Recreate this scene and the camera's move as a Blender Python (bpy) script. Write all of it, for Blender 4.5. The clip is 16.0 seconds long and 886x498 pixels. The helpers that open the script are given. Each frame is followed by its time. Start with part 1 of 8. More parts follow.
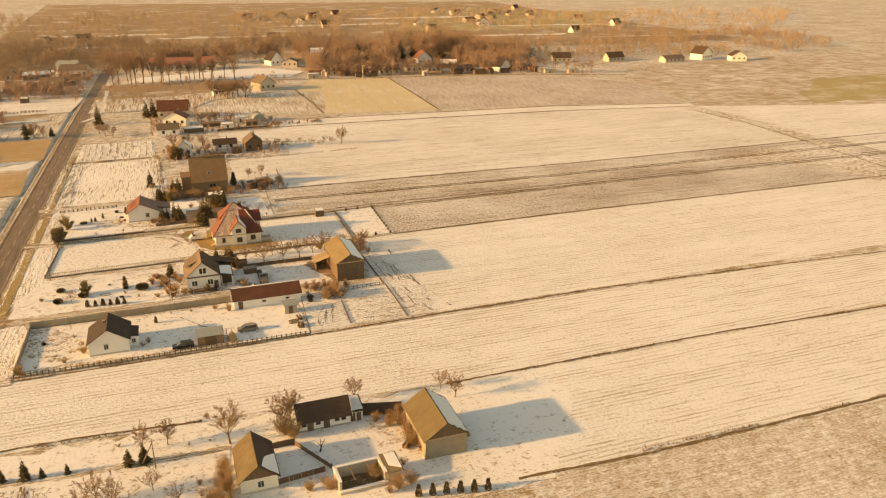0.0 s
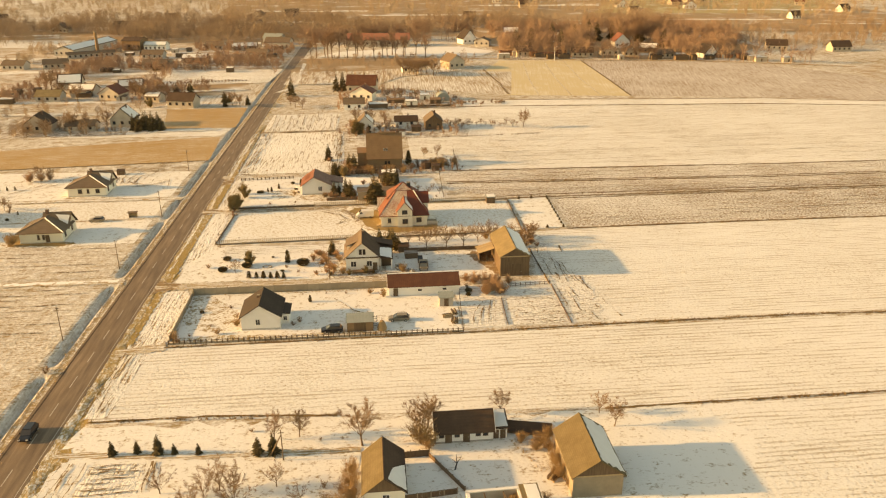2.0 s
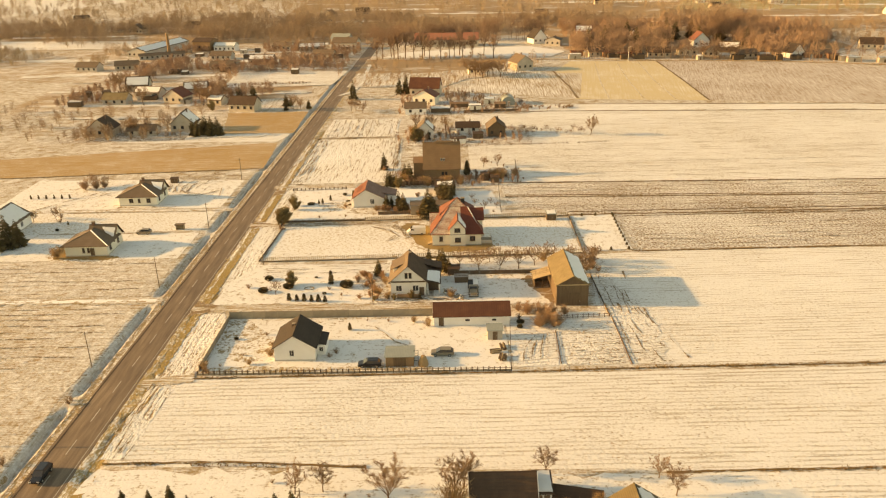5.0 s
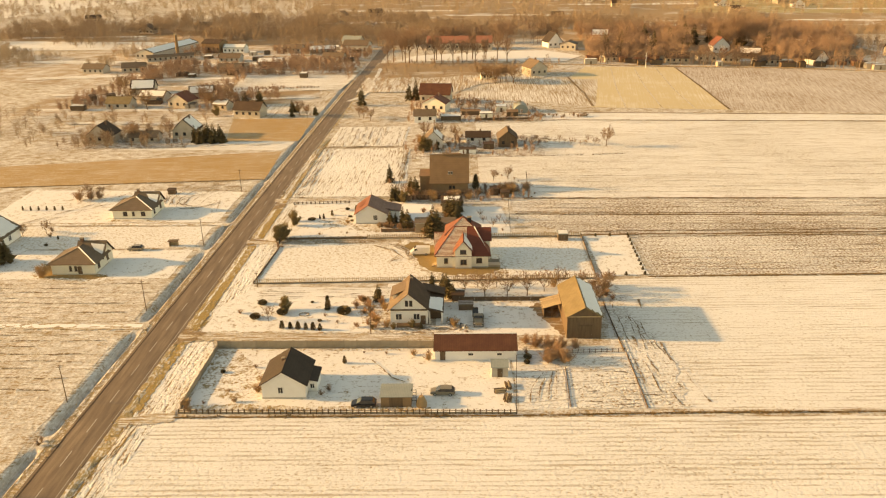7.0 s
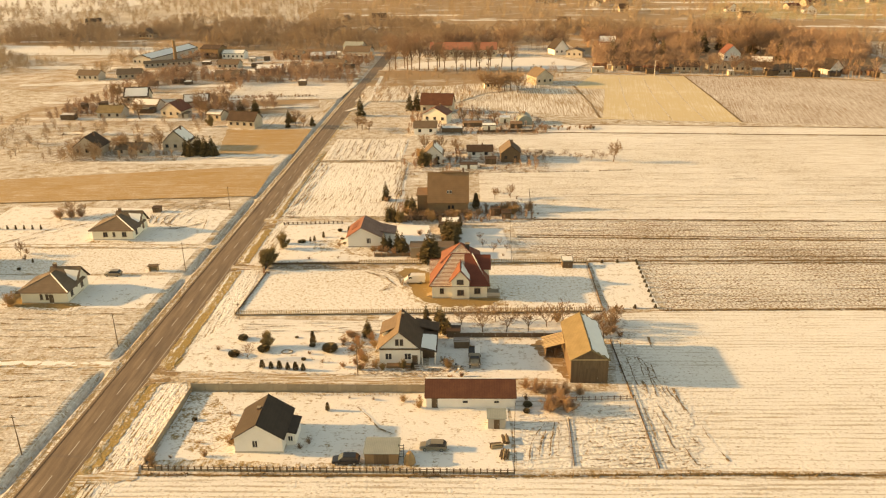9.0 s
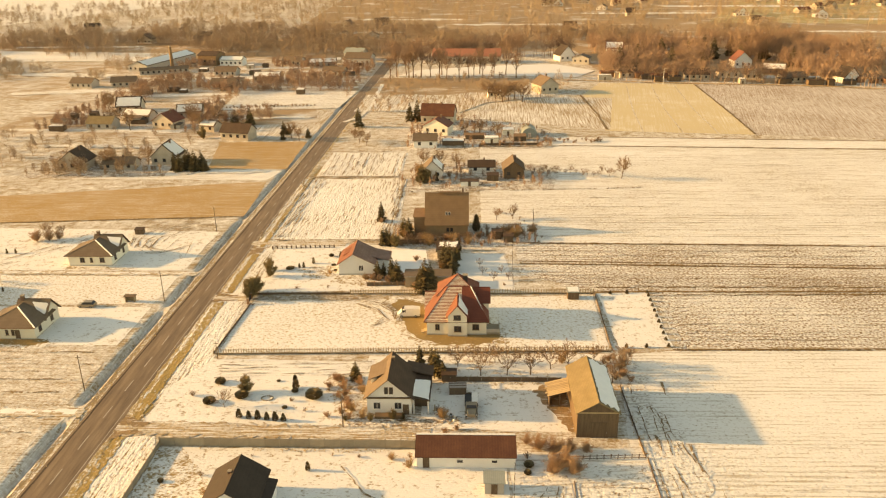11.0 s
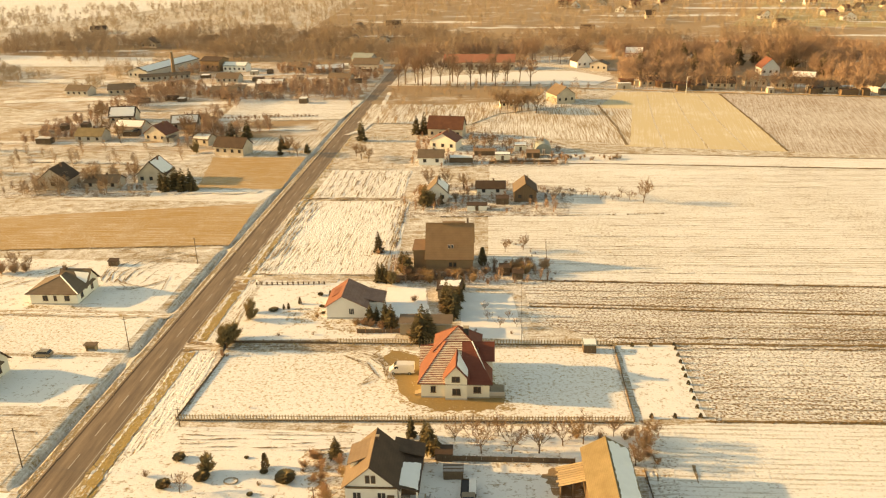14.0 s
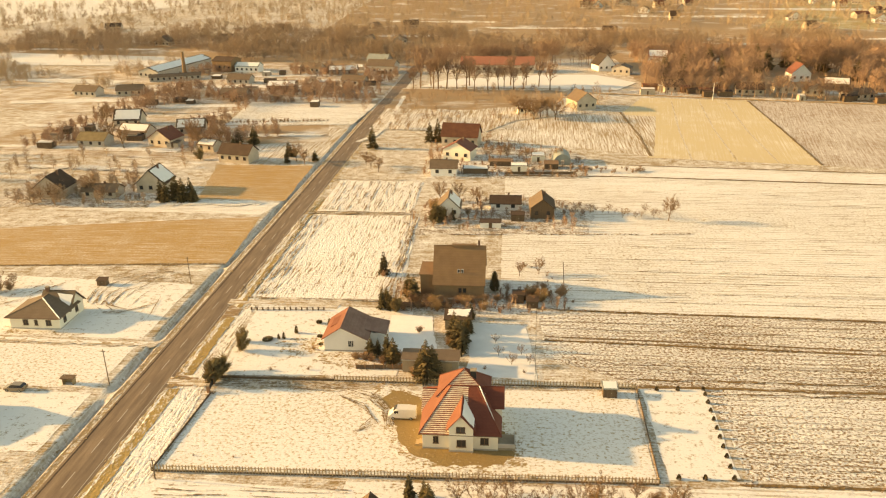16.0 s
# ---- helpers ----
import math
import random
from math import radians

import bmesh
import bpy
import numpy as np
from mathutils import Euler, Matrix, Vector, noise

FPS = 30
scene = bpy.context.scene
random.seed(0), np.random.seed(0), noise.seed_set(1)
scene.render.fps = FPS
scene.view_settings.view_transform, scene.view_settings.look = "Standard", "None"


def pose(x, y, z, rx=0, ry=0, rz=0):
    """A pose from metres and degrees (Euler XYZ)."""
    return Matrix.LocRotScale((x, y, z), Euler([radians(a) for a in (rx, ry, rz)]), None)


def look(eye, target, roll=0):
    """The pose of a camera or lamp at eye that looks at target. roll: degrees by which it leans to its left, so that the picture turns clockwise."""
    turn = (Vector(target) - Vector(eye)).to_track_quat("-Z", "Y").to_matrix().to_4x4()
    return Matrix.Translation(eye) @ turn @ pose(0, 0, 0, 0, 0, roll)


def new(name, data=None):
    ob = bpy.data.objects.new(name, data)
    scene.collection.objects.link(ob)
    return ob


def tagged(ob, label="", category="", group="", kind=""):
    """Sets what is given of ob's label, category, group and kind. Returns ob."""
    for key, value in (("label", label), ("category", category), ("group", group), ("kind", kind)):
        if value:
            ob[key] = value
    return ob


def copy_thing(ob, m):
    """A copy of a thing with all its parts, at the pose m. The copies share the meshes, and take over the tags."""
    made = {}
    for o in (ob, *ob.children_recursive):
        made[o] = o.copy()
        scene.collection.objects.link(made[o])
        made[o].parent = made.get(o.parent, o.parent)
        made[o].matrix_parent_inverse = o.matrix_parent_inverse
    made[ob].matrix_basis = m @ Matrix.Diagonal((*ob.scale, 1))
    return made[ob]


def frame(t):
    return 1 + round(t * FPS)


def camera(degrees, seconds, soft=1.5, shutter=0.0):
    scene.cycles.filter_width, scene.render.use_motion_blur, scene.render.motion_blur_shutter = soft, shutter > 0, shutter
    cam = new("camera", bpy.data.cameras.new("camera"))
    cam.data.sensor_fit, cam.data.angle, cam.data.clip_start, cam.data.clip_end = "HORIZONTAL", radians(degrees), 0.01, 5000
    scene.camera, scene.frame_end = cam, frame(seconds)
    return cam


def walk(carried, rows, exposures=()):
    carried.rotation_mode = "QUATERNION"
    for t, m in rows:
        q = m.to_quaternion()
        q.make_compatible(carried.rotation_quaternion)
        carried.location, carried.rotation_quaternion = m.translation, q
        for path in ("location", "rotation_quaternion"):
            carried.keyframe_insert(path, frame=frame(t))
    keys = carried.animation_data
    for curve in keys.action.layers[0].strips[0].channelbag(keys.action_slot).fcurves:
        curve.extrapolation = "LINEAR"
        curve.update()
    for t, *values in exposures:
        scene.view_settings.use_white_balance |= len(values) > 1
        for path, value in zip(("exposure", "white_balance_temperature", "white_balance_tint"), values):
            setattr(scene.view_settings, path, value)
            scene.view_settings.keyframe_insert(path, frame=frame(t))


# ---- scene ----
cam = camera(59.10, 16.0, 1.15)
EXPOSURES = [(0.0, 0.68, 13000, 16), (0.8, 0.76, 12900, 14), (3.0, 0.85, 12750, 9), (4.5, 0.86, 12700, 9), (6.5, 0.88, 12600, 11), (9.0, 0.90, 12400, 11), (12.0, 0.99, 12150, 8), (16.0, 1.04, 11900, 7)]
PATH = [
    (0, (52.67, -155.94, 79.09), (83.91, -67.74, 43.83), -0.21),
    (0.5, (54.58, -151.81, 78.18), (79.65, -62.10, 41.80), -0.23),
    (1, (56.42, -147.82, 77.26), (75.19, -56.82, 40.29), -0.34),
    (1.5, (57.94, -144.23, 76.42), (71.10, -52.30, 39.32), -0.32),
    (2, (59.29, -141.16, 75.82), (68.07, -48.73, 38.70), -0.26),
    (2.5, (60.50, -138.48, 75.60), (66.08, -45.82, 38.41), -0.33),
    (3, (61.68, -136.12, 75.66), (65.30, -43.40, 38.38), -0.50),
    (3.5, (62.77, -133.94, 75.90), (65.30, -41.22, 38.54), -0.73),
    (4, (63.70, -131.76, 76.23), (65.20, -39.05, 38.77), -0.99),
    (6.5, (66.51, -117.55, 77.81), (64.64, -24.88, 40.28), -1.04),
    (7, (67.17, -114.20, 78.02), (65.13, -21.54, 40.47), -0.96),
    (7.5, (67.81, -110.78, 78.24), (65.56, -18.11, 40.71), -0.96),
    (8, (68.35, -107.21, 78.47), (65.93, -14.53, 41.00), -0.92),
    (8.5, (68.80, -103.56, 78.75), (66.21, -10.84, 41.37), -0.85),
    (9, (69.27, -99.88, 79.07), (66.50, -7.14, 41.78), -0.79),
    (11.5, (71.48, -80.94, 80.54), (67.75, 11.85, 43.45), -0.90),
    (12, (72.00, -76.97, 80.74), (67.96, 15.80, 43.62), -0.93),
    (12.5, (72.53, -72.97, 80.88), (68.16, 19.78, 43.75), -0.96),
    (13, (72.95, -68.97, 80.98), (68.28, 23.75, 43.82), -0.96),
    (13.5, (73.34, -64.92, 81.05), (68.26, 27.79, 43.89), -0.93),
    (14, (73.64, -60.93, 81.14), (68.19, 31.76, 44.00), -0.95),
    (14.5, (73.90, -57.01, 81.26), (68.01, 35.66, 44.12), -0.96),
    (15, (74.19, -53.07, 81.43), (67.74, 39.53, 44.23), -0.99),
    (15.5, (74.48, -49.08, 81.63), (67.40, 43.43, 44.33), -0.94),
    (16, (74.78, -45.08, 81.84), (67.08, 47.33, 44.42), -0.70),
]
walk(cam, [(t, look(eye, target, roll)) for t, eye, target, roll in PATH], EXPOSURES)

# ---- light ----
world = bpy.data.worlds.new("winter_sky")
scene.world = world
world.use_nodes = True
SUN_EL, SUN_AZ = 14.5, -87.0          # degrees; azimuth from +Y towards +X
sky = world.node_tree.nodes.new("ShaderNodeTexSky")
sky.sky_type, sky.sun_disc = "NISHITA", False
sky.sun_elevation, sky.sun_rotation = radians(SUN_EL), radians(SUN_AZ)
sky.dust_density, sky.ozone_density = 0.7, 0.4
back = world.node_tree.nodes["Background"]
back.inputs["Strength"].default_value = 0.15
world.node_tree.links.new(sky.outputs[0], back.inputs[0])
sun = new("sun", bpy.data.lights.new("sun", "SUN"))
sun.data.energy, sun.data.angle, sun.data.color = 4.45, radians(1.0), (1.0, 0.695, 0.40)
sdir = Vector((math.sin(radians(SUN_AZ)) * math.cos(radians(SUN_EL)), math.cos(radians(SUN_AZ)) * math.cos(radians(SUN_EL)), math.sin(radians(SUN_EL))))
sun.matrix_world = look(sdir * 300, (0, 0, 0))


# ---- materials ----
def nodes_of(name):
    m = bpy.data.materials.new(name)
    m.use_nodes = True
    t = m.node_tree
    return m, t, t.nodes["Principled BSDF"]


def wire(t, a, b):
    t.links.new(a, b)


def coords(t, scale, rz=0.0):
    c = t.nodes.new("ShaderNodeTexCoord")
    mp = t.nodes.new("ShaderNodeMapping")
    mp.vector_type = "TEXTURE"          # turns first, then scales
    mp.inputs["Scale"].default_value = tuple(1 / k for k in scale)
    mp.inputs["Rotation"].default_value = (0, 0, radians(rz))
    wire(t, c.outputs["Object"], mp.inputs["Vector"])
    return mp.outputs["Vector"]


def noise_at(t, vec, scale, detail=4.0, rough=0.6, warp=0.0):
    n = t.nodes.new("ShaderNodeTexNoise")
    n.inputs["Scale"].default_value, n.inputs["Detail"].default_value = scale, detail
    n.inputs["Roughness"].default_value, n.inputs["Distortion"].default_value = rough, warp
    wire(t, vec, n.inputs["Vector"])
    return n.outputs["Fac"]


def ramp(t, fac, stops):
    r = t.nodes.new("ShaderNodeValToRGB")
    e = r.color_ramp.elements
    while len(e) < len(stops):
        e.new(0.5)
    for el, (p, c) in zip(e, stops):
        el.position = p
        el.color = (*c, 1) if isinstance(c, tuple) else (c, c, c, 1)
    wire(t, fac, r.inputs["Fac"])
    return r.outputs["Color"]


def blend(t, fac, a, b, mode="MIX"):
    m = t.nodes.new("ShaderNodeMix")
    m.data_type, m.blend_type = "RGBA", mode
    for sock, v in ((m.inputs[0], fac), (m.inputs[6], a), (m.inputs[7], b)):
        if isinstance(v, (int, float)):
            sock.default_value = v
        elif isinstance(v, tuple):
            sock.default_value = (*v, 1)
        else:
            wire(t, v, sock)
    return m.outputs[2]


def maths(t, op, a, b):
    m = t.nodes.new("ShaderNodeMath")
    m.operation = op
    for sock, v in ((m.inputs[0], a), (m.inputs[1], b)):
        if isinstance(v, (int, float)):
            sock.default_value = v
        else:
            wire(t, v, sock)
    return m.outputs[0]


def bump(t, bsdf, height, strength, dist):
    b = t.nodes.new("ShaderNodeBump")
    b.inputs["Strength"].default_value, b.inputs["Distance"].default_value = strength, dist
    wire(t, height, b.inputs["Height"])
    wire(t, b.outputs["Normal"], bsdf.inputs["Normal"])


SNOW = (0.80, 0.79, 0.76)


def field_mat(name, soil, soil2, cover, rows=0.0, pitch=1.0, relief=0.12, clump=0.35, turn=0.0, soft=0.035, grain=0.20, drawn=0.10, lines=0.0, gap=1.8):
    """Snow lying over soil or grass. cover: share of snow; rows: how strongly the soil shows in rows along x, a pitch apart;
    lines: strength of the thin broken furrow lines, a gap apart."""
    m, t, b = nodes_of(name)
    flat = coords(t, (1, 1, 1), turn)
    big = noise_at(t, flat, 0.03, 3, 0.55)
    mid = noise_at(t, flat, clump, 5, 0.65)
    fine = noise_at(t, coords(t, (0.75, 1.1, 1), turn), 2.2, 3, 0.6)
    drift = noise_at(t, coords(t, (drawn / pitch, 2.4 / pitch, 1), turn), 1.0, 3, 0.7, 0.15)
    s = maths(t, "ADD", maths(t, "MULTIPLY", drift, rows), maths(t, "MULTIPLY", mid, 1.0 - rows))
    s = maths(t, "ADD", maths(t, "MULTIPLY", s, 1.0 - grain), maths(t, "MULTIPLY", fine, grain))
    s = maths(t, "ADD", s, maths(t, "MULTIPLY", maths(t, "SUBTRACT", big, 0.5), 0.14))
    edge = 0.5 + 0.044 * math.log(cover / (1 - cover))
    mask = ramp(t, s, [(max(0.0, edge - soft), 0.0), (min(1.0, edge + soft), 1.0)])
    rel = s
    if lines:
        w = t.nodes.new("ShaderNodeTexWave")
        w.bands_direction = "Y"
        w.inputs["Scale"].default_value = 0.314 / gap
        w.inputs["Distortion"].default_value = 5.0
        w.inputs["Detail"].default_value = 3
        w.inputs["Detail Scale"].default_value = 0.6
        w.inputs["Detail Roughness"].default_value = 0.6
        wire(t, coords(t, (0.10, 1, 1), turn), w.inputs["Vector"])
        broken = noise_at(t, coords(t, (0.10, 2.0, 1), turn), 1.0, 4, 0.7)
        bands = noise_at(t, coords(t, (0.012, 0.20, 1), turn), 1.0, 3, 0.6)
        k = maths(t, "ADD", maths(t, "MULTIPLY", w.outputs["Fac"], 0.11), maths(t, "ADD", maths(t, "MULTIPLY", broken, 0.50), maths(t, "MULTIPLY", fine, 0.18)))
        k = maths(t, "ADD", k, maths(t, "MULTIPLY", bands, 0.21))
        thin = maths(t, "MULTIPLY", ramp(t, k, [(0.52, 0.0), (0.61, 1.0)]), lines)
        mask = maths(t, "MAXIMUM", mask, thin)
        rel = maths(t, "ADD", s, maths(t, "MULTIPLY", thin, 0.5))
    earth = blend(t, mid, soil, soil2)
    white = blend(t, big, SNOW, (0.74, 0.72, 0.67))
    wire(t, blend(t, mask, white, earth), b.inputs["Base Color"])
    b.inputs["Roughness"].default_value = 0.85
    b.inputs["Specular IOR Level"].default_value = 0.2
    h = maths(t, "ADD", maths(t, "MULTIPLY", rel, -1.0), maths(t, "MULTIPLY", noise_at(t, flat, 1.4, 3, 0.6), 0.7))
    bump(t, b, h, 1.0, relief * 2.0)
    return m


def plain_mat(name, c1, c2, rough=0.8, scale=1.2, metal=0.0, relief=0.01, stretch=(1, 1, 1), fine=9.0, spec=0.3):
    """A surface of two close colours, mottled at two scales."""
    m, t, b = nodes_of(name)
    v = coords(t, stretch)
    n1, n2 = noise_at(t, v, scale, 4), noise_at(t, v, fine, 4)
    f = ramp(t, maths(t, "ADD", maths(t, "MULTIPLY", n1, 0.65), maths(t, "MULTIPLY", n2, 0.35)), [(0.35, 0.0), (0.65, 1.0)])
    col = blend(t, f, c1, c2)
    info = t.nodes.new("ShaderNodeObjectInfo")
    vary = maths(t, "ADD", 0.88, maths(t, "MULTIPLY", info.outputs["Random"], 0.24))
    hsv = t.nodes.new("ShaderNodeHueSaturation")
    wire(t, vary, hsv.inputs["Value"])
    wire(t, col, hsv.inputs["Color"])
    wire(t, hsv.outputs["Color"], b.inputs["Base Color"])
    b.inputs["Roughness"].default_value, b.inputs["Metallic"].default_value = rough, metal
    b.inputs["Specular IOR Level"].default_value = spec
    if relief:
        bump(t, b, n2, 0.6, relief)
    return m


def roof_mat(name, c1, c2, course=0.35, rough=0.6, rib=False, frost=0.0):
    """Tiles in courses or a ribbed sheet roof; frost: share of thin snow left lying."""
    m, t, b = nodes_of(name)
    c = t.nodes.new("ShaderNodeTexCoord")
    w = t.nodes.new("ShaderNodeTexWave")
    w.bands_direction = "Z" if not rib else "X"
    w.wave_profile = "SAW" if not rib else "SIN"
    w.inputs["Scale"].default_value = 0.314 / course
    wire(t, c.outputs["Object"], w.inputs["Vector"])
    n1 = noise_at(t, c.outputs["Object"], 0.5, 4)
    n2 = noise_at(t, c.outputs["Object"], 5.0, 4)
    f = ramp(t, maths(t, "ADD", maths(t, "MULTIPLY", n1, 0.6), maths(t, "MULTIPLY", n2, 0.4)), [(0.35, 0.0), (0.65, 1.0)])
    col = blend(t, f, c1, c2)
    col = blend(t, maths(t, "MULTIPLY", w.outputs["Fac"], 0.13), col, tuple(x * 0.4 for x in c1))
    if frost:
        k = maths(t, "ADD", maths(t, "MULTIPLY", noise_at(t, c.outputs["Object"], 1.6, 4), 0.45), maths(t, "MULTIPLY", w.outputs["Fac"], 0.55))
        mk = ramp(t, k, [(0.60 - frost * 0.2, 0.0), (0.66 - frost * 0.2, 1.0)])
        col = blend(t, mk, col, (0.76, 0.69, 0.54))
    wire(t, col, b.inputs["Base Color"])
    b.inputs["Roughness"].default_value, b.inputs["Specular IOR Level"].default_value = rough, 0.2
    bump(t, b, w.outputs["Fac"], 0.5, 0.025)
    return m


M = {}
M["ground"] = field_mat("snowy_ground", (0.26, 0.175, 0.085), (0.34, 0.235, 0.115), 0.46, 0.50, 1.0, 0.10, 0.3, soft=0.08, grain=0.32)
M["snow_field"] = field_mat("snow_field", (0.27, 0.185, 0.095), (0.36, 0.255, 0.135), 0.90, 0.45, 0.6, 0.09, 1.1, soft=0.06, grain=0.42, drawn=0.14, lines=0.62, gap=1.2)
M["snow_thin"] = field_mat("thin_snow_field", (0.25, 0.17, 0.085), (0.33, 0.235, 0.12), 0.84, 0.5, 0.7, 0.11, 1.0, soft=0.055, grain=0.40, drawn=0.14, lines=0.75, gap=1.5)
M["plough"] = field_mat("ploughed_field", (0.205, 0.124, 0.056), (0.29, 0.182, 0.087), 0.615, 0.30, 0.7, 0.20, 1.7, soft=0.04, grain=0.5, drawn=0.45, lines=0.85, gap=1.6)
M["plough_dark"] = field_mat("ploughed_strip", (0.19, 0.114, 0.052), (0.265, 0.165, 0.08), 0.53, 0.42, 0.7, 0.20, 1.7, soft=0.045, grain=0.46, drawn=0.3, lines=0.9, gap=1.4)
M["stubble"] = field_mat("stubble_field", (0.36, 0.222, 0.092), (0.44, 0.285, 0.125), 0.07, 0.75, 1.0, 0.12, 0.25, soft=0.13, grain=0.35, drawn=0.06)
M["winter_crop"] = field_mat("winter_crop_field", (0.545, 0.445, 0.275), (0.605, 0.50, 0.32), 0.09, 0.6, 1.6, 0.06, 0.12, turn=80, soft=0.10, drawn=0.05, grain=0.35)
M["far_plough"] = field_mat("far_ploughed_field", (0.31, 0.21, 0.12), (0.40, 0.285, 0.17), 0.34, 0.6, 1.5, 0.15, 0.12, soft=0.08, grain=0.3)
M["fallow"] = field_mat("brown_fallow", (0.30, 0.205, 0.12), (0.38, 0.265, 0.16), 0.07, 0.3, 3.0, 0.15, 0.03, soft=0.09)
M["grass_bare"] = field_mat("bare_grass", (0.25, 0.165, 0.07), (0.32, 0.22, 0.10), 0.05, 0.2, 1.0, 0.10, 0.5, soft=0.06, grain=0.42)
M["verge"] = field_mat("road_verge", (0.30, 0.205, 0.095), (0.40, 0.285, 0.135), 0.52, 0.3, 0.6, 0.14, 0.7, turn=90, soft=0.06)
M["verge_ochre"] = field_mat("dry_grass_verge", (0.34, 0.235, 0.105), (0.43, 0.31, 0.145), 0.32, 0.4, 0.6, 0.12, 0.5, turn=90, soft=0.06, grain=0.4)
M["verge_dry"] = field_mat("yellow_grass_verge", (0.30, 0.20, 0.075), (0.40, 0.28, 0.115), 0.16, 0.3, 0.8, 0.14, 0.6, turn=90, soft=0.06, grain=0.42)
M["shoulder"] = field_mat("gravel_shoulder", (0.27, 0.185, 0.10), (0.38, 0.275, 0.155), 0.22, 0.5, 0.7, 0.10, 0.8, turn=90, soft=0.06, grain=0.4)
M["plough_rows"] = field_mat("ploughed_rows", (0.25, 0.165, 0.105), (0.34, 0.235, 0.155), 0.34, 0.60, 1.6, 0.05, 0.4, turn=76, soft=0.13, grain=0.30, drawn=0.10)
M["olive_field"] = field_mat("olive_grass_field", (0.33, 0.26, 0.12), (0.42, 0.335, 0.165), 0.10, 0.4, 3.0, 0.12, 0.05, soft=0.10, grain=0.3)
M["lawn"] = field_mat("snowy_lawn", (0.36, 0.25, 0.115), (0.44, 0.32, 0.16), 0.79, 0.25, 0.8, 0.06, 1.2, soft=0.055, grain=0.46)
M["yard"] = field_mat("snowy_yard", (0.26, 0.175, 0.08), (0.34, 0.235, 0.115), 0.86, 0.30, 0.8, 0.06, 0.55, soft=0.05, grain=0.34)
M["rows_north"] = field_mat("snowy_rows", (0.28, 0.185, 0.095), (0.36, 0.25, 0.13), 0.50, 0.70, 1.6, 0.14, 1.0, turn=88, soft=0.07, grain=0.25)
M["verge_grass"] = field_mat("snowy_dry_grass", (0.27, 0.18, 0.08), (0.36, 0.25, 0.115), 0.58, 0.15, 0.8, 0.12, 0.6, soft=0.05, grain=0.45)
M["snow_scant"] = field_mat("scant_snow_field", (0.28, 0.19, 0.10), (0.37, 0.26, 0.14), 0.54, 0.42, 0.8, 0.10, 0.5, soft=0.10, grain=0.36, drawn=0.16, lines=0.6, gap=1.4)
M["earth_yard"] = field_mat("brown_farm_ground", (0.19, 0.125, 0.068), (0.27, 0.185, 0.105), 0.50, 0.4, 1.2, 0.18, 0.4, soft=0.06, grain=0.4)
M["garden"] = field_mat("tilled_garden", (0.24, 0.158, 0.08), (0.33, 0.225, 0.115), 0.775, 0.72, 1.3, 0.22, 1.0, turn=88, soft=0.035, grain=0.28, drawn=0.2)
M["trampled"] = field_mat("trampled_snow", (0.22, 0.15, 0.08), (0.31, 0.215, 0.12), 0.79, 0.35, 0.8, 0.17, 0.8, turn=8, soft=0.05, grain=0.38, drawn=0.35, lines=0.5, gap=1.1)
M["tar"] = plain_mat("tar_seam", (0.055, 0.037, 0.025), (0.085, 0.058, 0.038), 0.85, 1.5)
# less snow, more grass: the ditch's shadow is painted in as darker colour
M["ditch"] = field_mat("snowy_ditch_shaded", (0.22, 0.155, 0.08), (0.30, 0.21, 0.11), 0.60, 0.5, 0.8, 0.10, 0.9, turn=90, soft=0.16, grain=0.22)
M["track_bare"] = field_mat("bare_dirt", (0.24, 0.155, 0.085), (0.33, 0.225, 0.125), 0.14, 0.5, 0.7, 0.12, 0.5, soft=0.06)
M["track"] = field_mat("dirt_track", (0.32, 0.215, 0.10), (0.40, 0.28, 0.14), 0.42, 0.85, 0.7, 0.12, 0.4, soft=0.07)
M["baulk"] = field_mat("field_baulk", (0.15, 0.092, 0.042), (0.24, 0.155, 0.07), 0.12, 0.5, 0.6, 0.2, 1.2, soft=0.06)
M["rut"] = field_mat("snowy_rut", (0.18, 0.118, 0.06), (0.26, 0.175, 0.092), 0.25, 0.2, 0.6, 0.12, 1.0, soft=0.06)
M["snow"] = plain_mat("snow", SNOW, (0.74, 0.73, 0.70), 0.8, 0.6, relief=0.04)
M["paint"] = plain_mat("road_paint", (0.48, 0.44, 0.38), (0.30, 0.26, 0.21), 0.7, 1.5)
M["wall_white"] = plain_mat("white_render", (0.82, 0.80, 0.76), (0.76, 0.73, 0.68), 0.9, 0.5)
M["wall_cream"] = plain_mat("cream_render", (0.82, 0.77, 0.65), (0.76, 0.70, 0.58), 0.9, 0.5)
M["wall_grey"] = plain_mat("grey_render", (0.42, 0.38, 0.33), (0.50, 0.46, 0.40), 0.9, 0.6)
M["wall_old"] = plain_mat("old_stained_render", (0.56, 0.49, 0.40), (0.44, 0.37, 0.29), 0.9, 0.4)
M["wall_brown"] = plain_mat("brown_render", (0.22, 0.14, 0.08), (0.27, 0.175, 0.10), 0.9, 0.7)
M["wood_dark"] = plain_mat("weathered_boards", (0.115, 0.076, 0.048), (0.18, 0.122, 0.076), 0.85, 0.8, stretch=(6, 6, 0.5))
M["frosted_slat"] = plain_mat("frosted_grey_boards", (0.30, 0.27, 0.25), (0.46, 0.42, 0.40), 0.85, 0.8, stretch=(6, 6, 0.5))
M["wood_pale"] = plain_mat("pale_boards", (0.36, 0.26, 0.15), (0.44, 0.33, 0.20), 0.85, 0.8, stretch=(6, 6, 0.5))
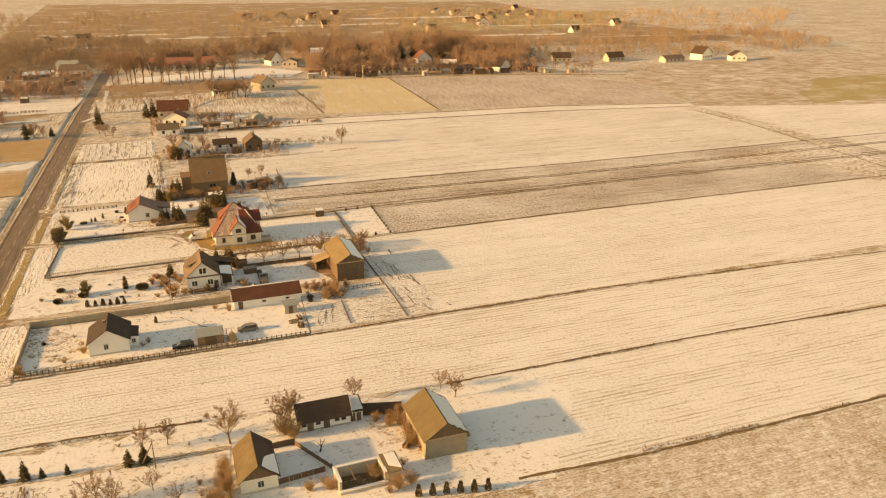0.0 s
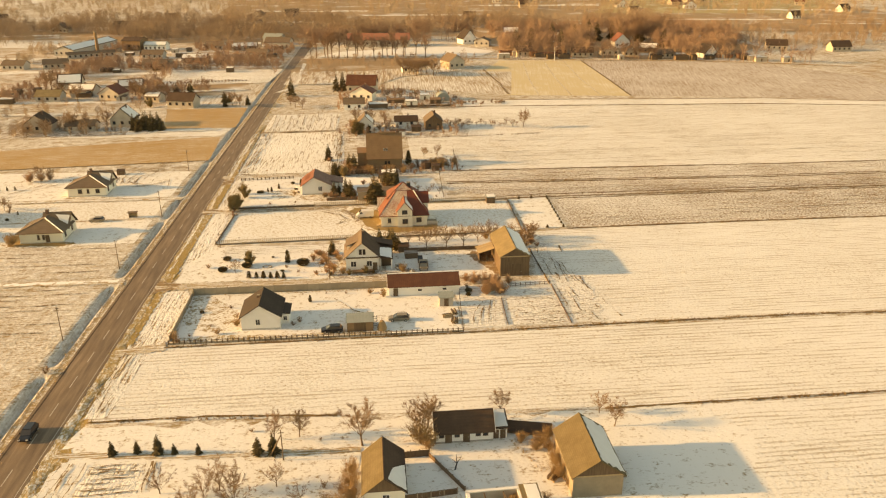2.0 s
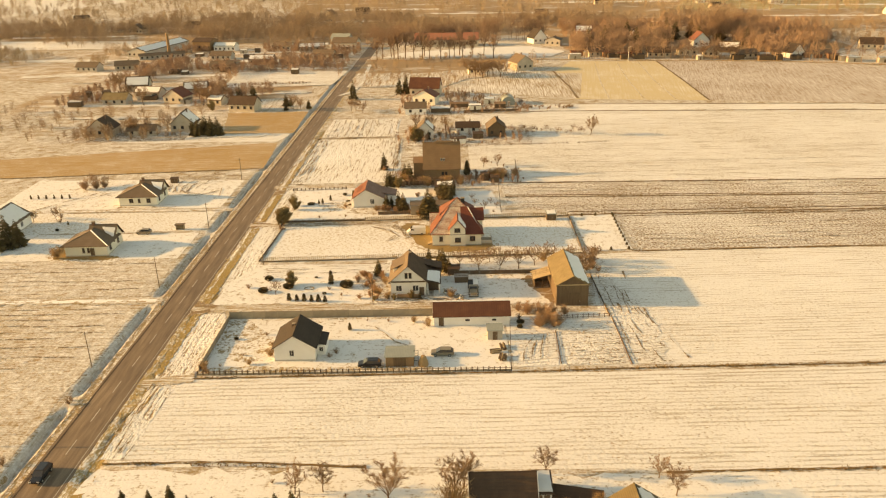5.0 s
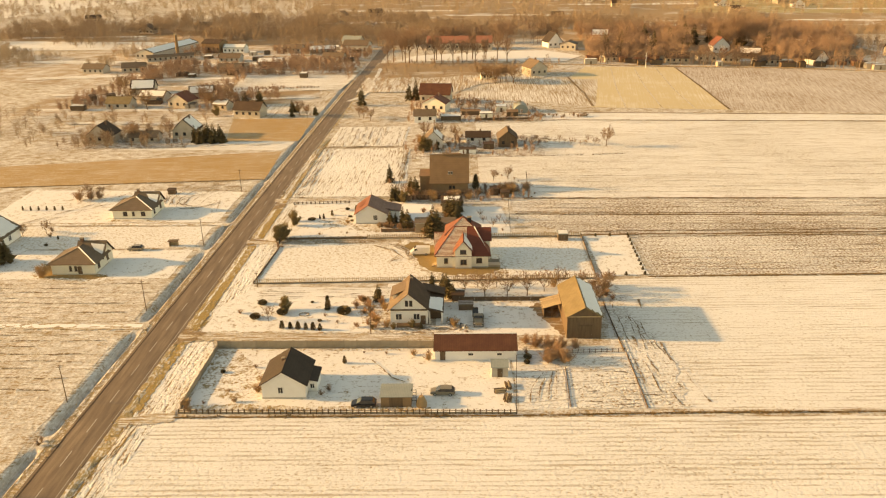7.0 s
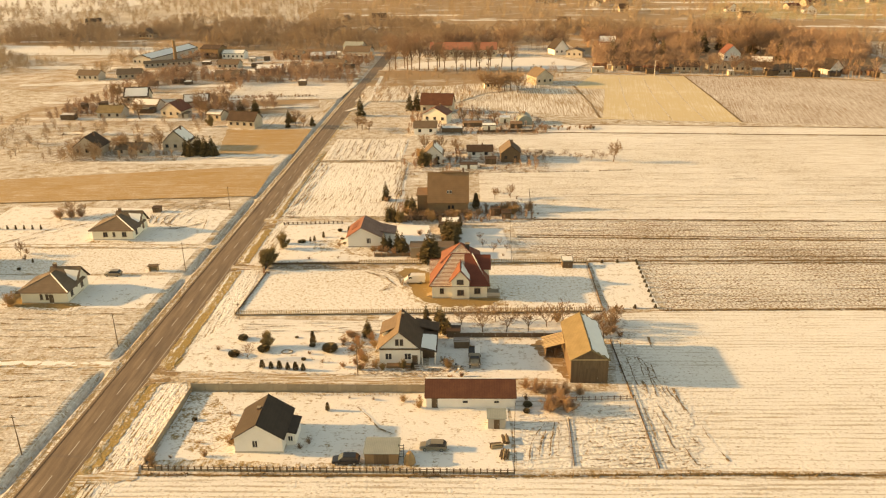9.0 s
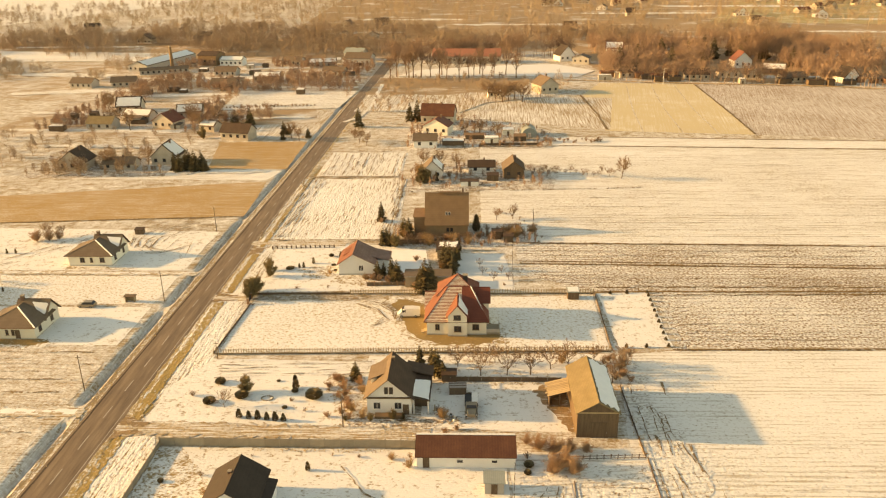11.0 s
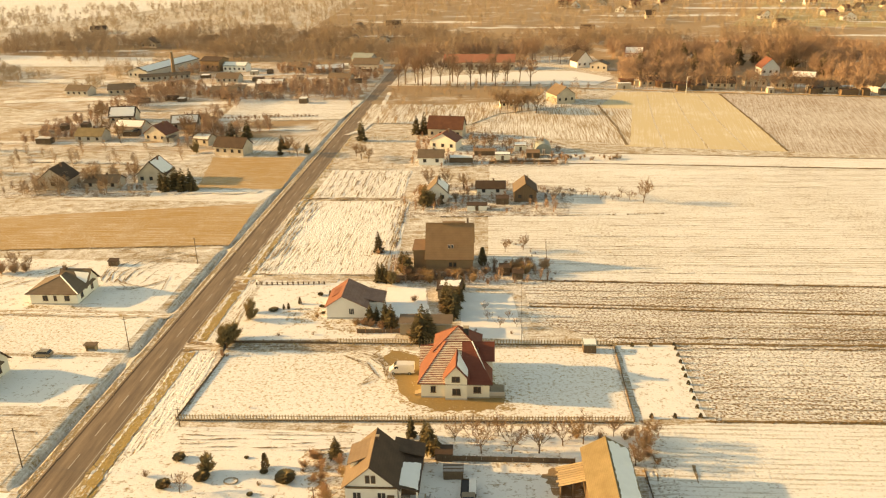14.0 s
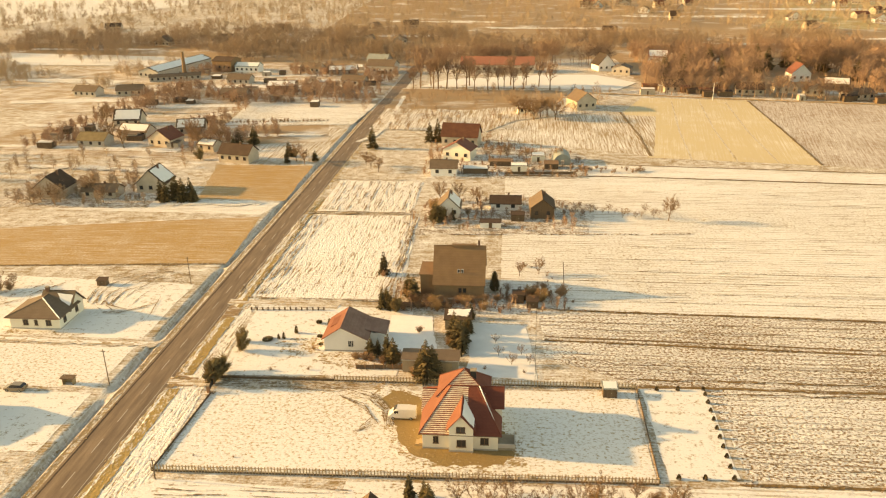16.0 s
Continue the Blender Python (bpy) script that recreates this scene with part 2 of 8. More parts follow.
M["brick_red"] = plain_mat("old_brick", (0.27, 0.14, 0.08), (0.34, 0.19, 0.11), 0.9, 1.5)
M["concrete"] = plain_mat("concrete_panel", (0.28, 0.23, 0.17), (0.36, 0.30, 0.22), 0.9, 0.8)
M["roof_black"] = roof_mat("black_tile_roof", (0.048, 0.036, 0.028), (0.068, 0.051, 0.040), 0.35, 0.8)
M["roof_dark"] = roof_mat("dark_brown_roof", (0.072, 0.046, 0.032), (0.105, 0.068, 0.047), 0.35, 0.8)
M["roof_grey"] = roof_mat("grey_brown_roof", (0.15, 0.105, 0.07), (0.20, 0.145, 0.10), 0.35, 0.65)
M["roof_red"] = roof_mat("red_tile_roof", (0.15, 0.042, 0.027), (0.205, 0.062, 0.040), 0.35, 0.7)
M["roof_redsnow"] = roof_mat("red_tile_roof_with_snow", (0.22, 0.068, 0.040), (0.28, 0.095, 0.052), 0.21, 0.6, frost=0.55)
# red sheet roof of the far hall, haze painted in as a pinkish tone
M["roof_faded"] = roof_mat("hazy_red_sheet_roof", (0.33, 0.13, 0.085), (0.40, 0.18, 0.12), 0.5, 0.7)
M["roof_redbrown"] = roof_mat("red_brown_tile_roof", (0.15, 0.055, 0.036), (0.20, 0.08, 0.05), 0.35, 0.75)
# orange roofs; also the villa's red tiles with sunlight painted into the colour
M["roof_orange"] = roof_mat("orange_and_sunlit_red_tile_roof", (0.185, 0.068, 0.042), (0.235, 0.092, 0.058), 0.35, 0.65)
M["roof_frosted"] = roof_mat("frosted_red_brown_roof", (0.21, 0.115, 0.085), (0.30, 0.19, 0.15), 0.35, 0.75)
M["roof_rust"] = roof_mat("rusty_sheet_roof", (0.095, 0.040, 0.026), (0.155, 0.066, 0.040), 0.45, 0.7, rib=True)
M["roof_asbestos"] = roof_mat("grey_corrugated_roof", (0.19, 0.14, 0.075), (0.27, 0.205, 0.115), 0.25, 0.85, rib=True)
M["roof_mossy"] = roof_mat("mossy_corrugated_roof", (0.118, 0.088, 0.048), (0.17, 0.132, 0.078), 0.25, 0.9, rib=True)
M["roof_brown"] = roof_mat("brown_sheet_roof", (0.21, 0.125, 0.07), (0.26, 0.16, 0.09), 0.5, 0.7)
M["roof_green"] = roof_mat("pale_green_sheet_roof", (0.24, 0.27, 0.25), (0.32, 0.34, 0.31), 0.3, 0.6, rib=True)
M["glass"] = plain_mat("window_glass", (0.035, 0.035, 0.04), (0.06, 0.055, 0.05), 0.12, 0.8, relief=0.0, spec=0.6)
M["frame_white"] = plain_mat("white_window_frame", (0.75, 0.74, 0.70), (0.68, 0.66, 0.62), 0.5, 3)
M["frame_brown"] = plain_mat("brown_window_frame", (0.14, 0.08, 0.045), (0.18, 0.11, 0.06), 0.6, 3)
M["brick_chimney"] = plain_mat("chimney_brick", (0.16, 0.09, 0.06), (0.22, 0.13, 0.09), 0.9, 3)
M["bark"] = plain_mat("bark", (0.15, 0.095, 0.055), (0.22, 0.145, 0.085), 0.9, 3)
M["twig"] = plain_mat("bare_twigs", (0.24, 0.155, 0.096), (0.33, 0.22, 0.134), 0.9, 0.8, relief=0)
M["twig_dark"] = plain_mat("dark_twigs", (0.28, 0.20, 0.138), (0.38, 0.28, 0.195), 0.9, 0.05, relief=0, fine=0.4)
M["twig_gold"] = plain_mat("dry_golden_leaves", (0.33, 0.21, 0.105), (0.42, 0.28, 0.15), 0.9, 0.8, relief=0)
M["twig_red"] = plain_mat("reddish_twigs", (0.34, 0.215, 0.13), (0.44, 0.285, 0.18), 0.9, 0.6, relief=0)
M["dry_grass"] = plain_mat("dry_grass", (0.42, 0.29, 0.13), (0.52, 0.38, 0.19), 0.9, 0.4, relief=0)
M["dry_grass_brown"] = plain_mat("brown_dry_grass", (0.20, 0.13, 0.062), (0.30, 0.2, 0.10), 0.9, 0.4, relief=0)
M["twig_wood"] = plain_mat("wood_twigs", (0.245, 0.158, 0.108), (0.34, 0.228, 0.16), 0.9, 0.05, relief=0, fine=0.4)
# twigs of the far woods: distance haze painted in as a paler colour
M["twig_hazed"] = plain_mat("haze_paled_far_twigs", (0.37, 0.28, 0.19), (0.47, 0.36, 0.255), 0.9, 0.05, relief=0, fine=0.4)
M["olive"] = plain_mat("olive_needles", (0.105, 0.078, 0.036), (0.165, 0.122, 0.058), 0.9, 1.5, relief=0)
M["needles"] = plain_mat("spruce_needles", (0.078, 0.062, 0.030), (0.13, 0.10, 0.048), 0.85, 1.5, relief=0)
M["thuja"] = plain_mat("thuja_foliage", (0.125, 0.094, 0.045), (0.20, 0.15, 0.075), 0.85, 2.5, relief=0)
M["pine_olive"] = plain_mat("pine_needles", (0.20, 0.148, 0.070), (0.28, 0.208, 0.105), 0.9, 1.5, relief=0)
M["pole_wood"] = plain_mat("pole_wood", (0.13, 0.09, 0.06), (0.19, 0.14, 0.09), 0.85, 2)
M["metal"] = plain_mat("galvanised_metal", (0.40, 0.39, 0.37), (0.48, 0.47, 0.44), 0.5, 2, metal=0.7)
M["tyre"] = plain_mat("tyre_rubber", (0.02, 0.02, 0.02), (0.03, 0.03, 0.03), 0.9, 3)
M["car_black"] = plain_mat("black_car_paint", (0.012, 0.012, 0.014), (0.018, 0.018, 0.02), 0.25, 2, relief=0, spec=0.6)
M["car_silver"] = plain_mat("beige_grey_car_paint", (0.26, 0.21, 0.15), (0.30, 0.25, 0.18), 0.3, 2, metal=0.4, relief=0)
M["car_white"] = plain_mat("white_van_paint", (0.74, 0.72, 0.68), (0.68, 0.66, 0.62), 0.35, 2, relief=0)
M["plastic"] = plain_mat("dark_plastic", (0.03, 0.03, 0.03), (0.045, 0.045, 0.045), 0.6, 3)
M["lamp_lens"] = plain_mat("lamp_lens", (0.5, 0.45, 0.4), (0.6, 0.55, 0.5), 0.2, 3, relief=0)

# asphalt with lighter wheel tracks and damp patches
m, t, b = nodes_of("worn_asphalt")
v = coords(t, (1, 0.08, 1))
v2 = coords(t, (1, 1, 1))
lanes = noise_at(t, v, 1.1, 4, 0.6)
grit = noise_at(t, v2, 6, 4)
patch = noise_at(t, v2, 0.08, 3)
f = maths(t, "ADD", maths(t, "MULTIPLY", lanes, 0.6), maths(t, "ADD", maths(t, "MULTIPLY", grit, 0.2), maths(t, "MULTIPLY", patch, 0.2)))
wire(t, ramp(t, f, [(0.36, (0.115, 0.076, 0.048)), (0.50, (0.180, 0.123, 0.079)), (0.64, (0.255, 0.182, 0.120))]), b.inputs["Base Color"])
b.inputs["Roughness"].default_value = 0.75
bump(t, b, grit, 0.5, 0.01)
M["asphalt"] = m


# ---- building blocks ----
def mesh_of(bm, name, mat):
    me = bpy.data.meshes.new(name)
    bm.to_mesh(me)
    bm.free()
    for x in (mat if isinstance(mat, (list, tuple)) else [mat]):
        me.materials.append(M[x])
    return me


def part(name, bm, mat, parent, label=""):
    ob = new(name, mesh_of(bm, name, mat))
    ob.parent = parent
    if label:
        ob["label"] = label
    return ob


def thing(name, label, category, x, y, z=0.0, rz=0.0, group="", kind=""):
    ob = new(name)
    ob.empty_display_size = 0.3
    ob.matrix_basis = pose(x, y, z, 0, 0, rz)
    return tagged(ob, label, category, group, kind)


def setting(name, bm, mat, label, category):
    ob = new(name, mesh_of(bm, name, mat))
    return tagged(ob, label, category, kind="structure")


def box(bm, x0, y0, z0, x1, y1, z1):
    vs = [bm.verts.new(p) for p in ((x0, y0, z0), (x1, y0, z0), (x1, y1, z0), (x0, y1, z0), (x0, y0, z1), (x1, y0, z1), (x1, y1, z1), (x0, y1, z1))]
    for q in ((0, 3, 2, 1), (4, 5, 6, 7), (0, 1, 5, 4), (1, 2, 6, 5), (2, 3, 7, 6), (3, 0, 4, 7)):
        bm.faces.new([vs[i] for i in q])
    return bm


def boxes(*bs):
    bm = bmesh.new()
    for q in bs:
        box(bm, *q)
    return bm


def slab(bm, pts, thick):
    """A flat polygon given by its upper corners, with a thickness straight down."""
    up = [bm.verts.new(p) for p in pts]
    lo = [bm.verts.new((p[0], p[1], p[2] - thick)) for p in pts]
    n = len(pts)
    bm.faces.new(up)
    bm.faces.new(lo[::-1])
    for i in range(n):
        bm.faces.new((up[i], lo[i], lo[(i + 1) % n], up[(i + 1) % n]))
    bmesh.ops.recalc_face_normals(bm, faces=bm.faces)
    return bm


def tube(bm, a, b, r0, r1, sides=5):
    a, b = Vector(a), Vector(b)
    d = (b - a).normalized()
    s = d.orthogonal().normalized()
    u = d.cross(s)
    ra = [bm.verts.new(a + (s * math.cos(k) + u * math.sin(k)) * r0) for k in [2 * math.pi * i / sides for i in range(sides)]]
    rb = [bm.verts.new(b + (s * math.cos(k) + u * math.sin(k)) * r1) for k in [2 * math.pi * i / sides for i in range(sides)]]
    for i in range(sides):
        bm.faces.new((ra[i], ra[(i + 1) % sides], rb[(i + 1) % sides], rb[i]))
    bm.faces.new(rb)
    bm.faces.new(ra[::-1])
    return bm


def wobbly(pts, step, jit, rng):
    """The outline through pts, broken into short pieces that waver."""
    out = []
    for i, p in enumerate(pts):
        q = pts[(i + 1) % len(pts)]
        d = Vector((q[0] - p[0], q[1] - p[1]))
        n = max(1, int(d.length / step))
        side = Vector((-d.y, d.x)).normalized()
        for k in range(n):
            j = rng.uniform(-jit, jit)
            out.append((p[0] + d.x * k / n + side.x * j, p[1] + d.y * k / n + side.y * j))
    return out


LAYER = [0]


def field(name, pts, mat, z, label, category="field", jit=0.25, step=3.0, seed=1):
    if mat == "grass_bare":
        # thinning snow round the bare ground
        cx, cy = sum(p[0] for p in pts) / len(pts), sum(p[1] for p in pts) / len(pts)
        field(name + "_edge", [(x + (x - cx) * .10 + math.copysign(.7, x - cx), y + (y - cy) * .10 + math.copysign(.7, y - cy)) for x, y in pts], "verge_grass", z, "dry grass showing through thin snow", "ground", jit=0.9, step=0.9)
    LAYER[0] += 1
    rng = random.Random(LAYER[0])
    z = 0.012 + 0.0008 * LAYER[0]
    bm = bmesh.new()
    vs = [bm.verts.new((x, y, z)) for x, y in wobbly(pts, step, jit, rng)]
    fc = bm.faces.new(vs)
    fc.normal_update()
    if fc.normal.z < 0:
        fc.normal_flip()
    bmesh.ops.triangulate(bm, faces=[fc])
    return setting(name, bm, mat, label, category)


def strip(name, pts, width, mat, z, label, height=0.12, jit=0.25, step=1.6, seed=2, category="field edge", ragged=0.0):
    """A raised ragged strip along a line of points: a baulk, a track or a rut."""
    LAYER[0] += 1
    rng = random.Random(LAYER[0])
    z = 0.012 + 0.0008 * LAYER[0]
    line = []
    for p, q in zip(pts, pts[1:]):
        d = Vector(q) - Vector(p)
        n = max(1, int(d.length / step))
        line += [Vector(p) + d * k / n for k in range(n)]
    line.append(Vector(pts[-1]))
    bm = bmesh.new()
    last = None
    for i, p in enumerate(line):
        d = (line[min(i + 1, len(line) - 1)] - line[max(i - 1, 0)]).normalized()
        s = Vector((-d.y, d.x))
        w0, w1 = width / 2 * rng.uniform(0.6, 1.3), width / 2 * rng.uniform(0.6, 1.3)
        o = rng.uniform(-jit, jit) * width * 0.4
        if ragged:
            k = max(0.04, 0.55 + 1.7 * noise.noise((p.x * 0.23, p.y * 0.23, LAYER[0] * 1.7)))
            w0, w1, o = w0 * k, w1 * k, o + ragged * noise.noise((p.x * 0.13, p.y * 0.13, LAYER[0] * 0.9))
        h = height * rng.uniform(0.5, 1.4)
        a, c, e = p - s * (w0 - o), p + s * o, p + s * (w1 + o)
        row = [bm.verts.new((a.x, a.y, z)), bm.verts.new((c.x, c.y, z + h)), bm.verts.new((e.x, e.y, z))]
        if last:
            bm.faces.new((last[0], row[0], row[1], last[1]))
            bm.faces.new((last[1], row[1], row[2], last[2]))
        last = row
    bmesh.ops.recalc_face_normals(bm, faces=bm.faces)
    return setting(name, bm, mat, label, category)


# ---- ground, road and fields ----
def road_x(y):
    return 3.6 + 0.0246 * y


CROSSINGS = [(-36, -30.5), (-9, -4.5), (31.5, 37.5), (77, 80.5), (97, 100.5), (139, 142)]   # where drives bridge the ditch


def ditch(y):
    if y < -296 or y > 330:
        return 0.0
    for a, c in CROSSINGS:
        if a - 1.5 < y < c + 1.5:
            return 0.0 if a < y < c else 0.5
    return 1.0


cols = [-3000, -1200, -500, -200, -80, -30, -12, -8.6, -7.3, -6.6, -5.9, -5.4, -4.4, -3.9, 0, 3.9, 4.6, 6.0, 7.0, 8.0, 20, 60, 150, 400, 1000, 3000]
prof = {-7.3: -0.05, -6.6: -0.95, -5.9: -1.15, -5.4: -0.25, -4.4: -0.02, 4.6: -0.08, 6.0: -0.40, 7.0: -0.10}
rowsy = [-1500, -600, -400, -320] + [-300 + 5 * i for i in range(41)] + [-95 + 1.5 * i for i in range(290)] + [420, 600, 1000, 2000, 4500]
bm = bmesh.new()
grid = []
for y in rowsy:
    yy = max(-1500, min(600, y))
    dl = ditch(y)
    dr = ditch(y) if y < 200 else 0
    grid.append([bm.verts.new((road_x(yy) + u, y, prof.get(u, 0.0) * (dl if u < 0 else dr) + (0.03 * noise.noise((u * 0.5, y * 0.15, 0)) if -9 < u < 8 and abs(u) > 3.95 else 0))) for u in cols])
for r0, r1 in zip(grid, grid[1:]):
    for i in range(len(cols) - 1):
        bm.faces.new((r0[i], r0[i + 1], r1[i + 1], r1[i]))
for fc in bm.faces:
    fc.smooth = True
ground = setting("ground", bm, "ground", "flat farmland under thin patchy snow", "ground")

bm = bmesh.new()
prev = None
for i in range(0, 225):
    y = -600 + i * 5.0
    w0, w1 = 3.5 + 0.12 * noise.noise((0, y * 0.2, 1)), 3.6 + 0.12 * noise.noise((5, y * 0.2, 1))
    row = [bm.verts.new((road_x(y) + u, y, z)) for u, z in ((-w0 - 0.15, 0.0), (-w0, 0.03), (0, 0.09), (w1, 0.03), (w1 + 0.15, 0.0))]
    if prev:
        for k in range(4):
            bm.faces.new((prev[k], prev[k + 1], row[k + 1], row[k]))
    prev = row
road = setting("road", bm, "asphalt", "straight two-lane asphalt road with a dashed white centre line", "road")
dash = boxes((-0.09, -2.0, 0, 0.09, 2.0, 0.006))
dash_mesh = mesh_of(dash, "dash", "paint")
edge_bm = boxes((-0.07, -5, 0, 0.07, 5, 0.006))
edge_mesh = mesh_of(edge_bm, "edge_line", "paint")
for i in range(76):
    y = -314.4 + 9.2 * i
    d = new("dash", dash_mesh)
    d.parent = road
    d.matrix_basis = pose(road_x(y) + 0.0, y, 0.094, 0, 0, -1.41)
for i in range(44):
    y = -100 + 10.0 * i
    d = new("edge_line", edge_mesh)
    d.parent = road
    d.matrix_basis = pose(road_x(y) + 3.05, y, 0.05, 0, 0, -1.41)
seam = mesh_of(boxes((-0.16, -5, 0, 0.16, 5, 0.006)), "tar_seam", "tar")
for i in range(44):
    y = -100 + 10.0 * i
    d = new("tar_seam", seam)
    d.parent = road
    d.matrix_basis = pose(road_x(y) - 3.0 + 0.06 * math.sin(i * 1.7), y, 0.052, 0, 0, -1.41 + 0.3 * math.sin(i * 2.3))

for side, u0, u1 in (("east", 5.5, 7.4), ("east_edge", 3.72, 5.7), ("west", -5.0, -3.65)):
    bm = bmesh.new()
    rng = random.Random(7)
    prev = None
    for i in range(0, 426):
        y = -299 + i * 1.5
        a, c = u0 + rng.uniform(-0.2, 0.2), u1 + rng.uniform(-0.7, 0.5)
        dep = ditch(y)
        zs = {"east": (-0.17 * dep, -0.24 * dep, -0.18 * dep + 0.02), "east_edge": (0.035, 0.0, -0.16 * dep + 0.01), "west": (0.035, -0.02, -0.08 * dep + 0.03)}[side]
        row = [bm.verts.new((road_x(y) + a + (c - a) * k / 2, y, zs[k] + 0.03)) for k in range(3)]
        if prev:
            for k in range(2):
                bm.faces.new((prev[k], prev[k + 1], row[k + 1], row[k]))
        prev = row
    bmesh.ops.recalc_face_normals(bm, faces=bm.faces)
    setting("verge_" + side, bm, {"east": "verge_dry", "east_edge": "verge_ochre", "west": "shoulder"}[side], "rough dry-grass road verge with snow patches", "verge")

bm = bmesh.new()
prev = None
for i in range(0, 284):
    y = -95 + i * 1.5
    dep = ditch(y)
    row = [bm.verts.new((road_x(y) + u + 0.12 * noise.noise((u, y * 0.2, 3)), y, z * dep + 0.035)) for u, z in ((-7.6, -0.01), (-7.3, -0.05), (-6.6, -0.95), (-5.9, -1.15), (-5.4, -0.25), (-5.1, -0.15))]
    if prev:
        for k in range(5):
            bm.faces.new((prev[k], prev[k + 1], row[k + 1], row[k]))
    prev = row
for fc in bm.faces:
    fc.smooth = True
bmesh.ops.recalc_face_normals(bm, faces=bm.faces)
setting("ditch", bm, "ditch", "roadside ditch of snow and dry grass, darkened as in shade", "ditch")

field("field_south", [(101, -62), (420, -66), (420, -31.5), (101, -29.5)], "snow_field", 0.03, "snow-covered field beside the old farmstead")
field("farm_snow", [(8.5, -62), (104, -62), (113, -55), (118, -46), (121, -38), (114, -30.4), (98, -29.6), (60, -27.6), (9.5, -25.8)], "yard", 0, "smooth snow round the old farmstead", jit=1.6)
field("field_south_far", [(85, -200), (420, -200), (420, -66), (100, -63)], "snow_scant", 0.02, "furrowed field under thin patchy snow")
field("field_strip", [(11, -25), (60, -27), (100, -29), (420, -31), (420, -3), (240, -2), (140, 0.6), (78, 0.4), (17, 0.9), (11.5, 0.5)], "snow_field", 0.03, "long furrowed field strip under snow")
field("field_behind_barn", [(77.5, 2.6), (140, 2.6), (420, 0), (420, 57), (170, 59), (112, 59), (101, 57), (98, 26), (77.5, 24)], "snow_field", 0.03, "wide snow-covered field with fine furrows")
field("field_ploughed", [(115, 60.5), (170, 60.8), (420, 58), (420, 86), (184, 88), (116, 90), (114.5, 87)], "plough", 0.03, "ploughed field with snow in the furrows")
field("field_ploughed_dark", [(101.5, 88), (184, 88.2), (420, 86), (420, 97), (190, 95), (84, 98)], "plough_dark", 0.035, "dark ploughed strip with little snow")
field("field_ploughed_pale", [(84, 98.2), (190, 95.2), (420, 97), (420, 116), (198, 117), (83, 120)], "plough", 0.03, "ploughed strip with snowy furrows")
field("field_wide", [(74, 122), (83, 120.5), (198, 117.5), (420, 116.5), (440, 170), (330, 205), (250, 219), (115, 229), (75, 226)], "snow_thin", 0.03, "broad field under thin wind-blown snow")
field("field_grass_path", [(75, 229), (115, 230), (250, 221), (330, 206), (332, 214), (257, 233), (116, 245), (75, 246)], "snow_field", 0.035, "snowy grass lane between two fields")
field("field_crop", [(130.5, 256), (193, 247), (196, 300), (199, 370), (146, 376), (132, 340)], "winter_crop", 0.03, "yellowish winter crop field free of snow")
for x0, x1 in ((146, 160), (163, 174), (178, 187)):
    strip("tramline", [(x0, 247), ((x0 + x1) / 2 - 2, 300), (x1, 366)], 0.7, "track", 0, "tractor tramline through the crop", height=0.02, step=2.0)
strip("snow_field_edge", [(131.6, 258), (132.4, 290), (130.4, 340)], 1.3, "baulk", 0, "dark ridge between two fields")
field("field_far_plough", [(193, 247), (260, 236), (330, 214), (345, 290), (310, 338), (266, 357), (199.5, 369)], "plough_rows", 0.03, "brown ploughed field dusted with snow")
field("field_far_snow", [(68, 285), (133, 258), (146, 330), (120, 336), (80, 318)], "rows_north", 0.03, "furrowed field under thin snow")
field("field_far_east", [(335, 205), (420, 178), (900, 150), (900, 380), (480, 372), (352, 320)], "far_plough", 0.02, "far grassy field with a dusting of snow")
field("field_far_white", [(337, 60), (800, 40), (800, 150), (435, 174), (345, 193)], "snow_field", 0.03, "far snowy field")
field("field_olive", [(396, 187), (450, 190), (600, 185), (600, 262), (465, 262), (412, 215)], "olive_field", 0.03, "far olive grass field without snow", jit=3.0, step=8.0)
strip("field_lane", [(324, 206), (329, 160), (327, 125), (324, 90), (320, 50)], 11.0, "verge_grass", 0, "grassy lane between fields", height=0.04, category="lane")
strip("lane_rut", [(327, 200), (331, 160), (329, 125), (326, 90), (322, 50)], 1.4, "baulk", 0, "dark rut of the field lane", height=0.02, category="tyre track")
strip("lane_rut", [(321, 196), (325, 160), (323, 125), (320, 90), (316, 50)], 1.2, "baulk", 0, "dark rut of the field lane", height=0.02, category="tyre track")
field("field_dry_corner", [(268, 100), (290, 109), (318, 110), (318, 60), (300, 54), (296, 78)], "verge_grass", 0, "dry grass corner of the ploughed field", jit=1.5)
field("field_stubble", [(-220, 175), (-102, 163), (-1.5, 181), (-0.2, 160), (0.2, 144), (-88, 137), (-220, 131)], "stubble", 0.03, "ochre stubble field without snow")
field("field_stubble_small", [(-36, 239), (1.5, 239), (2.0, 197), (-28, 198)], "stubble", 0.03, "small ochre stubble field beside the road")
field("plot_west_house", [(-74, 60.5), (-4.6, 60.5), (-4.2, 79), (-50, 79.5), (-50, 99), (-74, 99)], "yard", 0, "snowy plot around two houses")
field("field_west_lawn", [(-70, 80), (-4.5, 81), (-4.0, 97), (-70, 98)], "lawn", 0.03, "snowy grass plot between two houses")
field("field_west_near", [(-200, -30), (-5.5, -32), (-4.8, 31), (-200, 31)], "snow_scant", 0.03, "furrowed field under thin snow beside the road")
field("field_west_mid", [(-200, 38), (-4.5, 38), (-4.0, 60), (-200, 60)], "snow_scant", 0.03, "furrowed field under thin snow beside the road")
